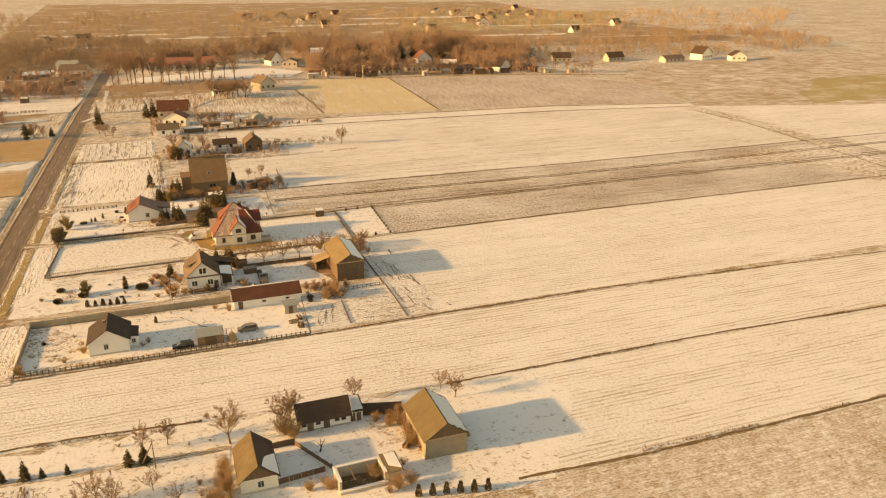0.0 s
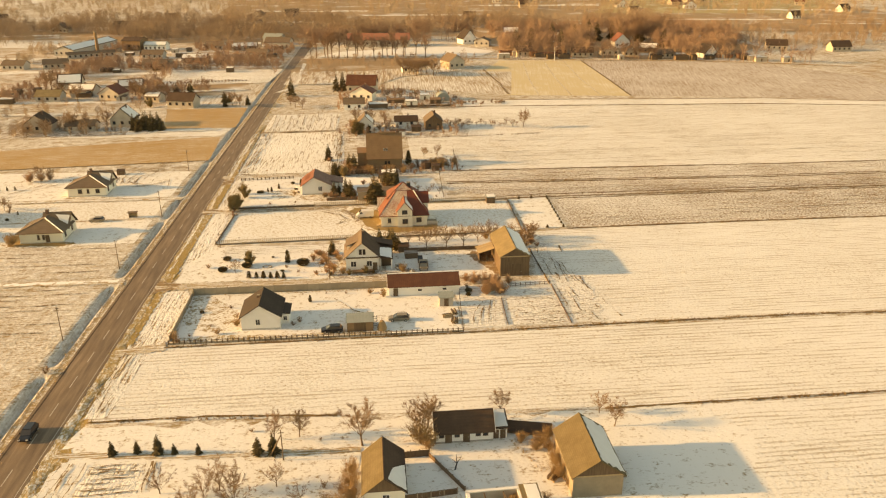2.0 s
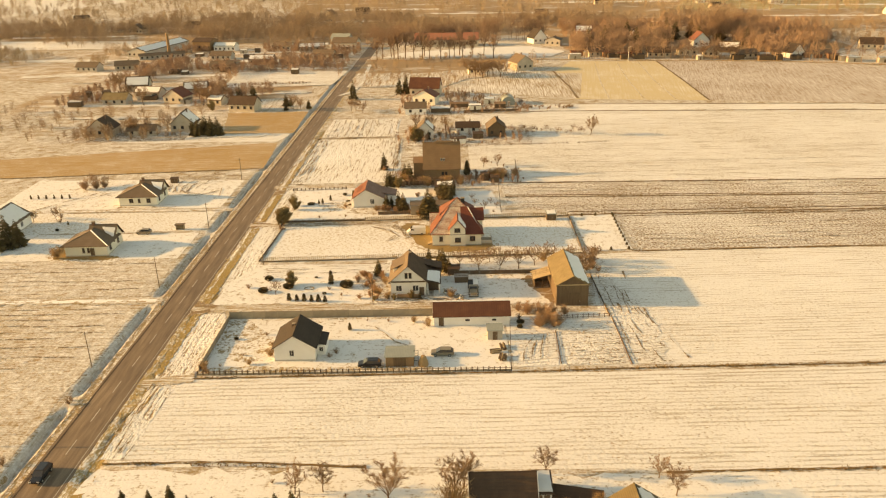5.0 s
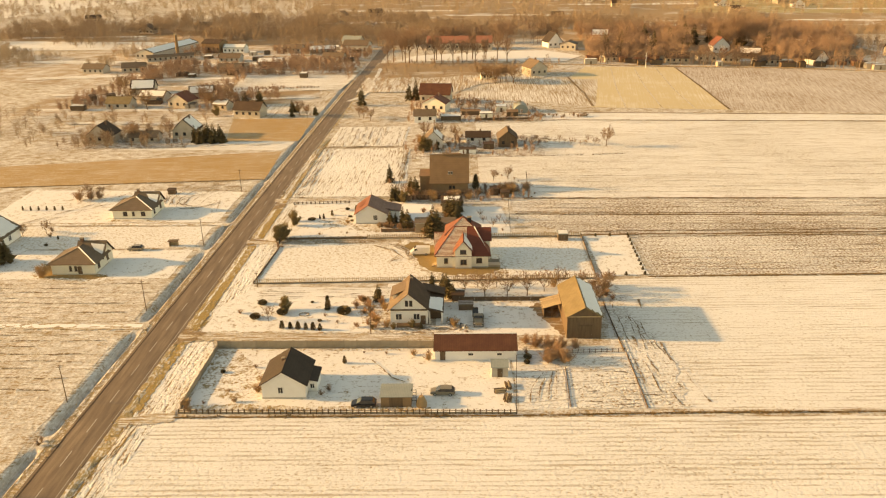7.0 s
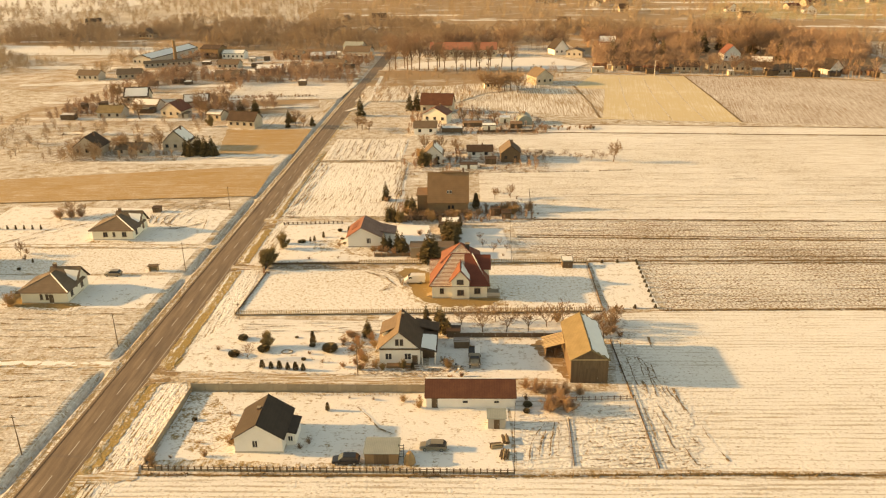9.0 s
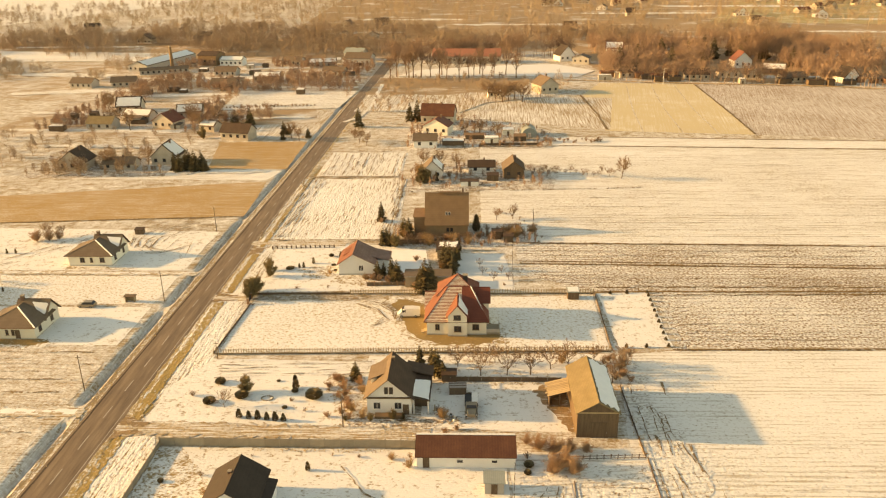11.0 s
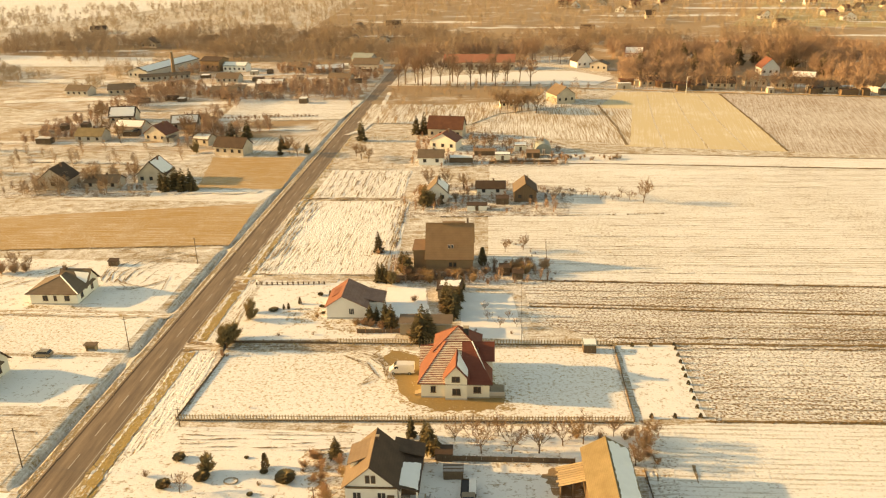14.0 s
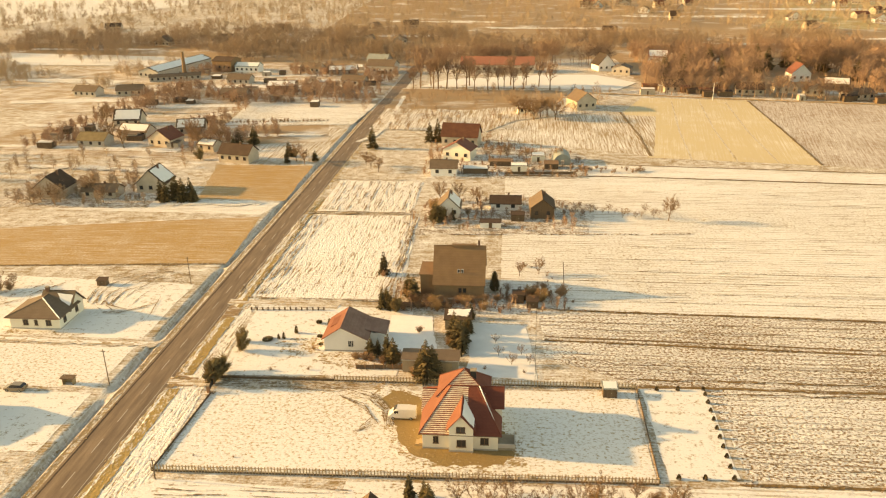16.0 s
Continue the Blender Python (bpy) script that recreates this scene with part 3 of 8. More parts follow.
field("field_west_house", [(-75, 101), (-4, 101), (-3.2, 130), (-75, 134)], "yard", 0.03, "snowy plot around a bungalow")
field("field_west_brown", [(-70, 250), (2, 246), (3.5, 300), (-55, 302)], "rows_north", 0.03, "brown garden strips dusted with snow")
field("field_west_tilled", [(-56, 301), (-7, 308), (-0.5, 276), (-30, 271), (-44, 275)], "fallow", 0, "brown tilled field beside a hedge")
field("field_west_white", [(-75, 185), (-2, 183), (1, 195), (-30, 197), (-70, 192)], "snow_field", 0.03, "snow-covered field margin")
field("garden_plot_north", [(15, 187), (46, 187), (46, 220), (16, 221)], "garden", 0.03, "tilled garden plot with snow in the rows")
field("garden_plot", [(11, 123), (50, 124), (48.5, 184), (13, 184)], "garden", 0.03, "tilled garden plot under patchy snow")
field("verge_field", [(8.5, 40), (17, 40), (18, 54), (14.5, 184), (11.5, 184), (9.6, 90)], "garden", 0.025, "snowy strip beside the road")
field("verge_field_south", [(9.2, -23.5), (13.2, -23.5), (14.4, 0), (17.0, 3), (17.2, 25), (16, 28), (10.2, 27.5)], "garden", 0, "snowy strip beside the road")
field("plot_lawn", [(18, 57.5), (100, 59.5), (100.4, 86), (19, 82)], "lawn", 0.03, "snowy lawn around the red-roofed house")
field("plot_dirt", [(55, 76), (57, 68), (60, 63.5), (66, 61.3), (74, 61.8), (77.5, 64), (76, 70), (72, 77), (60, 81.5), (54, 83.6), (52, 80)], "grass_bare", 0.05, "bare yellow grass and gravel round the house", jit=0.5, step=1.2)
field("plot_shrubs", [(102, 59.8), (113.4, 60.8), (113.8, 88), (101.6, 87)], "yard", 0.04, "smooth snowy strip planted with young shrubs")
field("plot_garden", [(12, 32.5), (50, 31.5), (52, 54), (18, 55), (13, 45)], "yard", 0.03, "snowy front garden with shrubs")
field("orchard_strip", [(50, 47.4), (99.6, 46.8), (100, 57.4), (50, 56.2)], "yard", 0.03, "snow under the fruit trees behind the farmyard")
field("plot_yard", [(18, 2.5), (77, 2), (77, 20), (62, 24.8), (18, 25)], "yard", 0.03, "snowy yard enclosed by a wall and a fence")
field("plot_white_house", [(18, 87), (54, 89), (54, 119), (17, 119)], "yard", 0.03, "snowy garden beside a white house")
field("plot_orchard", [(68, 90), (82, 89), (80, 112), (68, 113)], "snow", 0.03, "smooth snow on an orchard plot")
field("farmyard", [(62, -50), (87, -49), (86, -37), (78, -32), (63, -39)], "yard", 0.03, "snowy yard between farm buildings")
field("farm_yard_east", [(62, 31), (89, 30), (89, 46.4), (66, 46.4), (62, 45)], "yard", 0, "snowy farmyard beside the barn")
field("barn_earth", [(88.0, 30.5), (89.6, 30.0), (89.4, 38), (88.8, 44.6), (85.0, 45.2), (82.8, 43.6), (84.4, 39.6), (86.4, 34)], "track_bare", 0, "dark brown ground beside the barn", category="ground", jit=0.6, step=0.7)
field("house_earth", [(49.5, 31.6), (66, 30.8), (66.5, 33.4), (61, 34.6), (52, 34.4), (48.6, 41), (47.6, 36)], "earth_yard", 0, "trampled brown ground round the house", category="ground", jit=0.4, step=1.0)
field("yard_earth", [(24.5, 4.6), (31, 4.8), (31, 15), (27.5, 18), (24, 12)], "lawn", 0, "thin snow over grass beside the house", category="ground", jit=0.5, step=1.0)
field("house_grass", [(43, 48.5), (50, 48), (51.5, 42), (51, 34), (48, 31.5), (46.4, 35), (45.4, 40), (42.6, 45)], "verge_grass", 0, "dry grass under thin snow beside the house", category="ground", jit=0.5, step=1.0)
field("fence_earth", [(18, 2.5), (40, 2.3), (62, 2.1), (62, 3.6), (54, 3.9), (40, 4.0), (28, 4.8), (18, 4.4)], "verge", 0, "brown earth and grass along the fence", category="ground", jit=0.3, step=0.8)
field("wall_earth", [(18.2, 12), (20, 9), (24.5, 6), (28, 7.5), (30, 14), (26, 20), (22, 24.6), (18.2, 24.8)], "verge_grass", 0, "dry grass under thin snow beside the house", category="ground", jit=0.4, step=0.8)
field("bungalow_grass", [(-39.5, 70), (-37.6, 61.4), (-24, 60.2), (-20, 62), (-22, 63.4), (-35.4, 63.6), (-36, 70)], "grass_bare", 0, "dry olive grass beside a bungalow", category="ground", jit=0.5, step=1.0)
field("bungalow_grass_north", [(-36.8, 109), (-36, 101.6), (-20, 101.2), (-17, 103), (-34, 103.4), (-34.6, 109)], "verge_grass", 0, "dry olive grass beside a bungalow", category="ground", jit=0.5, step=1.0)
field("orange_house_earth", [(30, 94), (36.6, 97.4), (36.6, 103), (30.5, 104), (26, 101)], "verge_grass", 0, "bare grass before the white house", category="ground", jit=0.5, step=1.0)
field("orange_house_front", [(36.4, 95.4), (46, 95.6), (50, 93), (50, 97.4), (36.6, 97.6)], "verge_grass", 0, "bare grass before the white house", category="ground", jit=0.4, step=1.0)
field("garden_snow", [(50.4, 96), (62, 96), (59.8, 107.4), (58.8, 115.4), (49.4, 115.6)], "snow", 0, "smooth snow on a garden plot", category="ground", jit=0.2, step=1.0)
field("orange_house_lawn", [(35.4, 93.8), (46.6, 90.6), (50, 92), (46, 95), (36.6, 95)], "verge_grass", 0, "bare grass before the white house", category="ground", jit=0.5, step=1.0)
field("north_earth", [(48, 168), (100, 170), (104, 197), (86, 204), (50, 204)], "earth_yard", 0, "brown farmyard ground dusted with snow", jit=0.8)
field("north_earth_far", [(46, 224), (104, 226), (106, 258), (70, 284), (46, 286)], "earth_yard", 0, "brown farmyard ground dusted with snow", jit=0.8)
field("brown_house_earth", [(50, 118), (72, 117.5), (88, 119), (88, 129), (72, 128), (52, 126)], "earth_yard", 0, "brown garden ground dusted with snow", jit=0.8)
field("west_village_earth", [(-150, 252), (-40, 246), (-38, 300), (-60, 318), (-150, 330)], "far_plough", 0, "brown village gardens dusted with snow", jit=1.0)
field("west_farm_earth", [(-96, 186), (-42, 188), (-40, 214), (-96, 216)], "earth_yard", 0, "brown farm gardens dusted with snow", jit=0.8)
field("wood_floor", [(-340, 500), (-100, 484), (10, 482), (150, 515), (152, 398), (205, 380), (268, 364), (300, 380), (345, 415), (345, 600), (-340, 600)], "fallow", 0, "leaf-strewn brown woodland floor", category="ground", jit=2.0, step=8.0)
field("village_floor", [(-160, 332), (-60, 362), (8, 358), (10, 480), (-100, 486), (-200, 470), (-330, 400)], "far_plough", 0, "brown village gardens dusted with snow", jit=1.0)
field("garden_south", [(9, -50), (54, -50), (56, -36.5), (12, -34), (8.5, -38)], "yard", 0.025, "snowy garden of the old farmstead")
field("garden_bed", [(14, -44), (23.5, -44), (22.8, -36.6), (14, -36.6)], "garden", 0.05, "tilled garden bed with snowy rows")

field("plot_trampled", [(78.6, 2.8), (86.4, 3.0), (87, 16), (86, 20.4), (78.8, 19)], "trampled", 0, "snow churned by wheels beside the yard")
field("plot_trampled_east", [(87.4, 3.0), (99.8, 3.0), (100, 21), (88, 21), (87.6, 16)], "trampled", 0, "furrowed plot under churned snow")
field("barn_tracks", [(100.6, 4), (108, 3.6), (109, 24), (105, 40), (104, 56), (100.4, 56), (100.4, 30)], "trampled", 0, "snow churned by wheels behind the barn", jit=1.2, step=1.5)
strip("baulk", [(17, 0.7), (78, 0.9), (105, 1.6), (150, 1.8), (200, -0.5), (260, -4), (420, -8)], 0.55, "baulk", 0.03, "dark grassy ridge between two fields")
strip("baulk_south", [(98, -29.2), (130, -29), (165, -29), (210, -31), (420, -34)], 0.55, "baulk", 0.03, "dark grassy ridge between two fields")
strip("baulk_farm", [(99, -61.2), (122, -62.4), (145, -62.4), (180, -62), (420, -64)], 0.7, "baulk", 0.03, "dark grassy ridge beside ruts")
strip("baulk_road", [(10, -24.6), (30, -24.6), (52, -26.6)], 0.6, "baulk", 0.03, "dark grassy ridge between two fields")
strip("baulk_plot", [(113, 59.4), (170, 60), (420, 57.5)], 0.8, "baulk", 0.03, "dark grassy ridge between two fields")
strip("furrow_dark", [(83, 120.4), (140, 119), (198, 117), (420, 116)], 0.9, "baulk", 0.03, "dark furrow along a field")
strip("furrow_mid", [(84, 105.5), (190, 101.5), (420, 101)], 0.8, "baulk", 0.03, "dark furrow along a field")
strip("furrow_low", [(101.5, 87.8), (184, 88.2), (420, 86)], 1.0, "baulk", 0.03, "dark furrow along a field")
strip("furrow_mid", [(84, 107.2), (190, 103.3), (420, 102.8)], 0.5, "baulk", 0.03, "dark furrow along a field")
strip("furrow_low", [(116, 86.2), (184, 86.4), (420, 84.4)], 0.7, "baulk", 0.03, "dark furrow along a field", ragged=0.5)
strip("furrow_low", [(101.5, 90.4), (184, 90.6), (420, 88.4)], 0.8, "baulk", 0.03, "dark furrow along a field", ragged=0.5)
rng = random.Random(29)
for y0, x0, x1, k in ((126, 92, 400, -.012), (131, 92, 400, -.012), (137.5, 94, 400, -.01), (144, 95, 380, -.008), (152, 96, 400, 0), (161, 110, 400, .004), (201, 108, 330, -.03), (212, 100, 300, -.04), (64, 118, 400, 0), (67.6, 118, 400, -.003), (71, 117, 400, -.004), (75.5, 117, 400, -.004), (79, 117, 400, -.005), (93.5, 104, 400, -.006), (96, 100, 400, -.008), (111, 85, 400, -.01), (114.6, 85, 400, -.012)):
    strip("furrow", [(x0, y0), ((x0 + x1) / 2, y0 + k * (x1 - x0) / 2 + rng.uniform(-.3, .3)), (x1, y0 + k * (x1 - x0))], rng.uniform(.2, .36), "rut", 0, "thin dark furrow line showing through the snow", height=0.02, step=1.4, ragged=0.45)
strip("lane_edge", [(75, 229), (115, 229.5), (250, 220), (330, 205)], 1.0, "baulk", 0.04, "dark grassy edge of a field lane")
strip("lane_edge_north", [(116, 245), (257, 233), (330, 214)], 0.9, "baulk", 0.04, "dark grassy edge of a field lane")
strip("crop_edge", [(193, 247), (196, 300), (199, 368)], 1.2, "baulk", 0.05, "dark ridge between two fields")
strip("stubble_edge", [(-220, 131), (-88, 137), (0.5, 143.5)], 1.0, "baulk", 0.05, "dark ridge between two fields")
strip("drive_yard", [(8, 30.5), (30, 29.6), (64, 28.6)], 4.2, "track", 0.035, "rutted snowy drive", height=0.02, step=1.0, category="drive")
strip("drive_west", [(0, 35), (-40, 35.6), (-160, 37)], 3.2, "track", 0.035, "rutted snowy field track", height=0.02, step=1.0, category="drive")
strip("drive_north", [(0.5, 98.7), (-40, 99.6), (-120, 100)], 2.4, "track", 0.035, "rutted snowy drive", height=0.02, step=1.0, category="drive")
strip("drive_farm", [(8, -33.4), (30, -35.8), (56, -36.8)], 1.6, "track", 0.035, "narrow snowy farm drive", height=0.02, step=1.0, category="drive")
strip("drive_gate", [(8, -1), (17, 1.6)], 3.2, "track", 0.035, "short snowy drive to a gate", height=0.02, step=1.0, category="drive")
strip("drive_hedge", [(9, 120.5), (36, 119.5)], 2.6, "track", 0.035, "snowy drive along a hedge", height=0.02, step=1.0, category="drive")
strip("drive_red", [(9, 84), (20, 84.4)], 3.0, "track", 0.04, "short drive to a gate", height=0.02, step=1.0, category="drive")
for y0, y1, u0, u1 in ((2.6, 27.6, 4.9, 6.7), (33.6, 58, 4.7, 6.9), (56, 81.6, 4.6, 6.8), (86.8, 100, 4.9, 7.1), (99, 112.4, 4.9, 7.0), (117.4, 150, 5.0, 6.8), (149, 184, 5.0, 6.6)):
    field("verge_grass_east", [(road_x(y0) + u0 + .5, y0), (road_x(y0) + u1, y0), (road_x(y1) + u1, y1), (road_x(y1) + u0, y1)], "verge_dry", 0, "yellow dry grass between the road and the snow", category="verge", jit=0.22, step=0.6)
for y0, y1, x1 in ((28.0, 33.2, 13.4), (82.2, 86.4, 14.6), (112.6, 117.2, 13.6)):
    field("drive_apron", [(road_x(y0) + 3.8, y0 - 1.6), (road_x(y0) + 5.6, y0), (x1, y0 + .6), (x1, y1 - .8), (road_x(y1) + 5.6, y1), (road_x(y1) + 3.8, y1 + 1.4)], "track_bare", 0, "bare brown mouth of a drive at the road", category="drive", jit=0.25, step=0.8)
for pts, w in ([(-1.5, 35.2), (-40, 35.8), (-160, 37.2)], 1.5), ([(-1.0, 98.8), (-40, 99.7), (-120, 100.1)], 1.0):
    strip("drive_snow", pts, w, "snow", 0, "packed snow between the ruts of a drive", height=0.01, step=1.2, category="drive")


# ---- houses ----
def put_window(parent, x, y, z, w, h, face="-y", frame_mat="frame_white", bars=1, sill=True):
    """A window with its frame, pane and sill on a wall; z is its lower edge."""
    rot = {"-y": 0, "+x": 90, "+y": 180, "-x": -90}[face]
    bm = bmesh.new()
    rings = []
    for k, yy in ((0.07, -0.10), (0.0, -0.10), (0.0, 0.02), (0.07, 0.02)):
        rings.append([bm.verts.new((sx * (w / 2 + k), yy, -k if sz < 0 else h + k)) for sx, sz in ((-1, -1), (1, -1), (1, 1), (-1, 1))])
    for a, c in zip(rings, rings[1:] + rings[:1]):
        for i in range(4):
            bm.faces.new((a[i], a[(i + 1) % 4], c[(i + 1) % 4], c[i]))
    bmesh.ops.recalc_face_normals(bm, faces=bm.faces)
    win = part("window", bm, frame_mat, parent)
    win.matrix_basis = pose(x, y, z, 0, 0, rot)
    pane = part("pane", boxes((-w / 2, -0.045, 0, w / 2, 0.01, h)), "glass", win)
    for k in range(bars):
        xx = -w / 2 + w * (k + 1) / (bars + 1)
        part("mullion", boxes((xx - 0.03, -0.08, 0, xx + 0.03, 0.0, h)), frame_mat, win)
    if sill:
        part("sill", boxes((-w / 2 - 0.15, -0.2, -0.13, w / 2 + 0.15, 0.02, -0.07)), frame_mat, win)
    return win


def put_door(parent, x, y, z, w, h, face="-y", mat="wood_dark"):
    rot = {"-y": 0, "+x": 90, "+y": 180, "-x": -90}[face]
    d = part("door", boxes((-w / 2, -0.07, 0, w / 2, 0.02, h), (-w / 2 - 0.08, -0.1, 0, -w / 2, 0.02, h + 0.08), (w / 2, -0.1, 0, w / 2 + 0.08, 0.02, h + 0.08), (-w / 2, -0.1, h, w / 2, 0.02, h + 0.08)), mat, parent)
    d.matrix_basis = pose(x, y, z, 0, 0, rot)
    part("handle", boxes((w / 2 - 0.18, -0.13, 1.0, w / 2 - 0.1, -0.07, 1.12)), "metal", d)
    return d


def put_chimney(parent, x, y, z0, z1, s=0.55, mat="brick_chimney"):
    c = part("chimney", boxes((x - s / 2, y - s / 2, z0, x + s / 2, y + s / 2, z1)), mat, parent)
    part("cap", boxes((x - s / 2 - 0.07, y - s / 2 - 0.07, z1, x + s / 2 + 0.07, y + s / 2 + 0.07, z1 + 0.12)), "concrete", c)


def gable_block(parent, x0, y0, x1, y1, eave, ridge, axis, wall, roof, o=0.45, rx=0.5, trim="", eave2=None, base=True, rname="roof"):
    """Walls closed by gables and a two-slope roof. axis: the ridge's way; rx: where the ridge lies across the span."""
    e2 = eave if eave2 is None else eave2
    if axis == "y":
        a0, a1, l0, l1 = x0, x1, y0, y1
        P3 = lambda s, l, z: (s, l, z)
    else:
        a0, a1, l0, l1 = y0, y1, x0, x1
        P3 = lambda s, l, z: (l, s, z)
    r = a0 + (a1 - a0) * rx
    bm = bmesh.new()
    sec = [(a0, 0), (a1, 0), (a1, e2), (r, ridge), (a0, eave)]
    f0 = [bm.verts.new(P3(s, l0, z)) for s, z in sec]
    f1 = [bm.verts.new(P3(s, l1, z)) for s, z in sec]
    bm.faces.new(f0)
    bm.faces.new(f1)
    for i in range(5):
        bm.faces.new((f0[i], f0[(i + 1) % 5], f1[(i + 1) % 5], f1[i]))
    bmesh.ops.recalc_face_normals(bm, faces=bm.faces)
    w = part("wall", bm, wall, parent)
    if base:
        part("plinth", boxes((x0 - 0.05, y0 - 0.05, 0, x1 + 0.05, y1 + 0.05, 0.35)), "wall_grey", parent)
    out = []
    th = 0.16
    for s_e, z_e, sg in ((a0, eave, -1), (a1, e2, 1)):
        k = (ridge - z_e) / max(0.01, abs(r - s_e))
        bm = bmesh.new()
        lo = (s_e + sg * o, z_e - k * o + th + 0.03)
        slab(bm, [P3(lo[0], l0 - o, lo[1]), P3(r, l0 - o, ridge + th + 0.03), P3(r, l1 + o, ridge + th + 0.03), P3(lo[0], l1 + o, lo[1])], th)
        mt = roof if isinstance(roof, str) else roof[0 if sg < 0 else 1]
        out.append(part(rname, bm, mt, parent))
        if trim:
            for l in (l0 - o - 0.08, l1 + o + 0.02):
                bm = bmesh.new()
                slab(bm, [P3(lo[0], l, lo[1] + 0.02), P3(r, l, ridge + th + 0.06), P3(r, l + 0.07, ridge + th + 0.06), P3(lo[0], l + 0.07, lo[1] + 0.02)], 0.3)
                part("bargeboard", bm, trim, parent)
    bm = bmesh.new()
    tube(bm, P3(r, l0 - o, ridge + th + 0.02), P3(r, l1 + o, ridge + th + 0.02), 0.1, 0.1, 6)
    part("ridge_cap", bm, roof if isinstance(roof, str) else roof[1], parent)
    return w


def hip_block(parent, x0, y0, x1, y1, eave, ridge, axis, wall, roof, o=0.55, inset=None, walls=True):
    """Walls and a hipped roof; inset: how far the ridge ends stand in from the eaves (0 gives a gable there)."""
    if walls:
        part("wall", boxes((x0, y0, 0, x1, y1, eave)), wall, parent)
        part("plinth", boxes((x0 - 0.05, y0 - 0.05, 0, x1 + 0.05, y1 + 0.05, 0.3)), "wall_grey", parent)
    X0, Y0, X1, Y1 = x0 - o, y0 - o, x1 + o, y1 + o
    z = eave + 0.06
    if axis == "x":
        i0, i1 = inset if inset else ((Y1 - Y0) / 2,) * 2
        ra, rb = (X0 + i0, (Y0 + Y1) / 2, ridge), (X1 - i1, (Y0 + Y1) / 2, ridge)
        faces = [[(X0, Y0, z), (X1, Y0, z), rb, ra], [(X1, Y1, z), (X0, Y1, z), ra, rb], [(X0, Y1, z), (X0, Y0, z), ra], [(X1, Y0, z), (X1, Y1, z), rb]]
    else:
        i0, i1 = inset if inset else ((X1 - X0) / 2,) * 2
        ra, rb = ((X0 + X1) / 2, Y0 + i0, ridge), ((X0 + X1) / 2, Y1 - i1, ridge)
        faces = [[(X0, Y1, z), (X0, Y0, z), ra, rb], [(X1, Y0, z), (X1, Y1, z), rb, ra], [(X0, Y0, z), (X1, Y0, z), ra], [(X1, Y1, z), (X0, Y1, z), rb]]
    for k, f in enumerate(faces):
        mt = roof if isinstance(roof, str) else roof[k]
        if isinstance(mt, tuple):
            # one slope in two coverings, parted at x = mt[2]
            xs, up = mt[2], (mt[2], ra[1], ridge)
            part("roof", slab(bmesh.new(), [f[0], (xs, Y0, z), up, ra], 0.14), mt[0], parent)
            part("roof", slab(bmesh.new(), [(xs, Y0, z), f[1], rb, up], 0.14), mt[1], parent)
            continue
        bm = bmesh.new()
        slab(bm, f, 0.14)
        part("roof", bm, mt, parent)
    bm = bmesh.new()
    tube(bm, ra, rb, 0.11, 0.11, 6)
    for e in ((X0, Y0, z), (X0, Y1, z)):
        tube(bm, e, ra if (axis == "x" or e[1] == Y0) else rb, 0.09, 0.09, 5)
    for e in ((X1, Y0, z), (X1, Y1, z)):
        tube(bm, e, rb if (axis == "x" or e[1] == Y1) else ra, 0.09, 0.09, 5)
    part("ridge_cap", bm, roof if isinstance(roof, str) else roof[1], parent)


def snow_on(parent, pts, seed=3, lift=0.10, jit=0.25):
    """A ragged sheet of snow on a roof slope given by its corners."""
    rng = random.Random(seed)
    P = [Vector(p) for p in pts]
    bm = bmesh.new()
    ring = []
    for i, p in enumerate(P):
        q = P[(i + 1) % len(P)]
        n = max(2, int((q - p).length / 0.5))
        for k in range(n):
            c = sum(P, Vector()) / len(P)
            v = p + (q - p) * k / n
            v = v + (c - v) * rng.uniform(0, jit) * 0.3
            ring.append(bm.verts.new(v + Vector((0, 0, lift))))
    f = bm.faces.new(ring)
    r = bmesh.ops.extrude_face_region(bm, geom=[f])
    for v in [g for g in r["geom"] if isinstance(g, bmesh.types.BMVert)]:
        v.co.z -= 0.09
    bmesh.ops.recalc_face_normals(bm, faces=bm.faces)
    return part("snow", bm, "snow", parent, "thin layer of snow left on the roof")


# near white house with a black roof, in the walled yard
h = thing("house", "small white rendered house with a black tiled gable roof", "house", 35.3, 10.8)
gable_block(h, -4.0, -4.2, 4.0, 4.2, 3.0, 5.6, "y", "wall_white", "roof_black", o=0.4)
put_window(h, -0.6, -4.2, 1.2, 0.8, 1.2, bars=1)
for yy in (-2, 1.5):
    put_window(h, -4.0, yy, 1.0, 1.2, 1.2, "-x")
part("annex", boxes((4.0, -2.0, 0, 5.6, 2.4, 2.3)), "wall_white", h)
bm = bmesh.new()
slab(bm, [(3.6, -2.3, 3.0), (5.9, -2.3, 2.5), (5.9, 2.8, 2.5), (3.6, 2.8, 3.0)], 0.14)
part("annex_roof", bm, "roof_black", h)
put_window(h, 4.8, -2.0, 0.9, 0.7, 0.9)
put_chimney(h, -0.7, 0.6, 4.6, 5.7, 0.5)
part("downpipe", tube(bmesh.new(), (3.95, -4.28, 0.1), (3.95, -4.28, 3.0), 0.06, 0.06, 6), "frame_white", h)

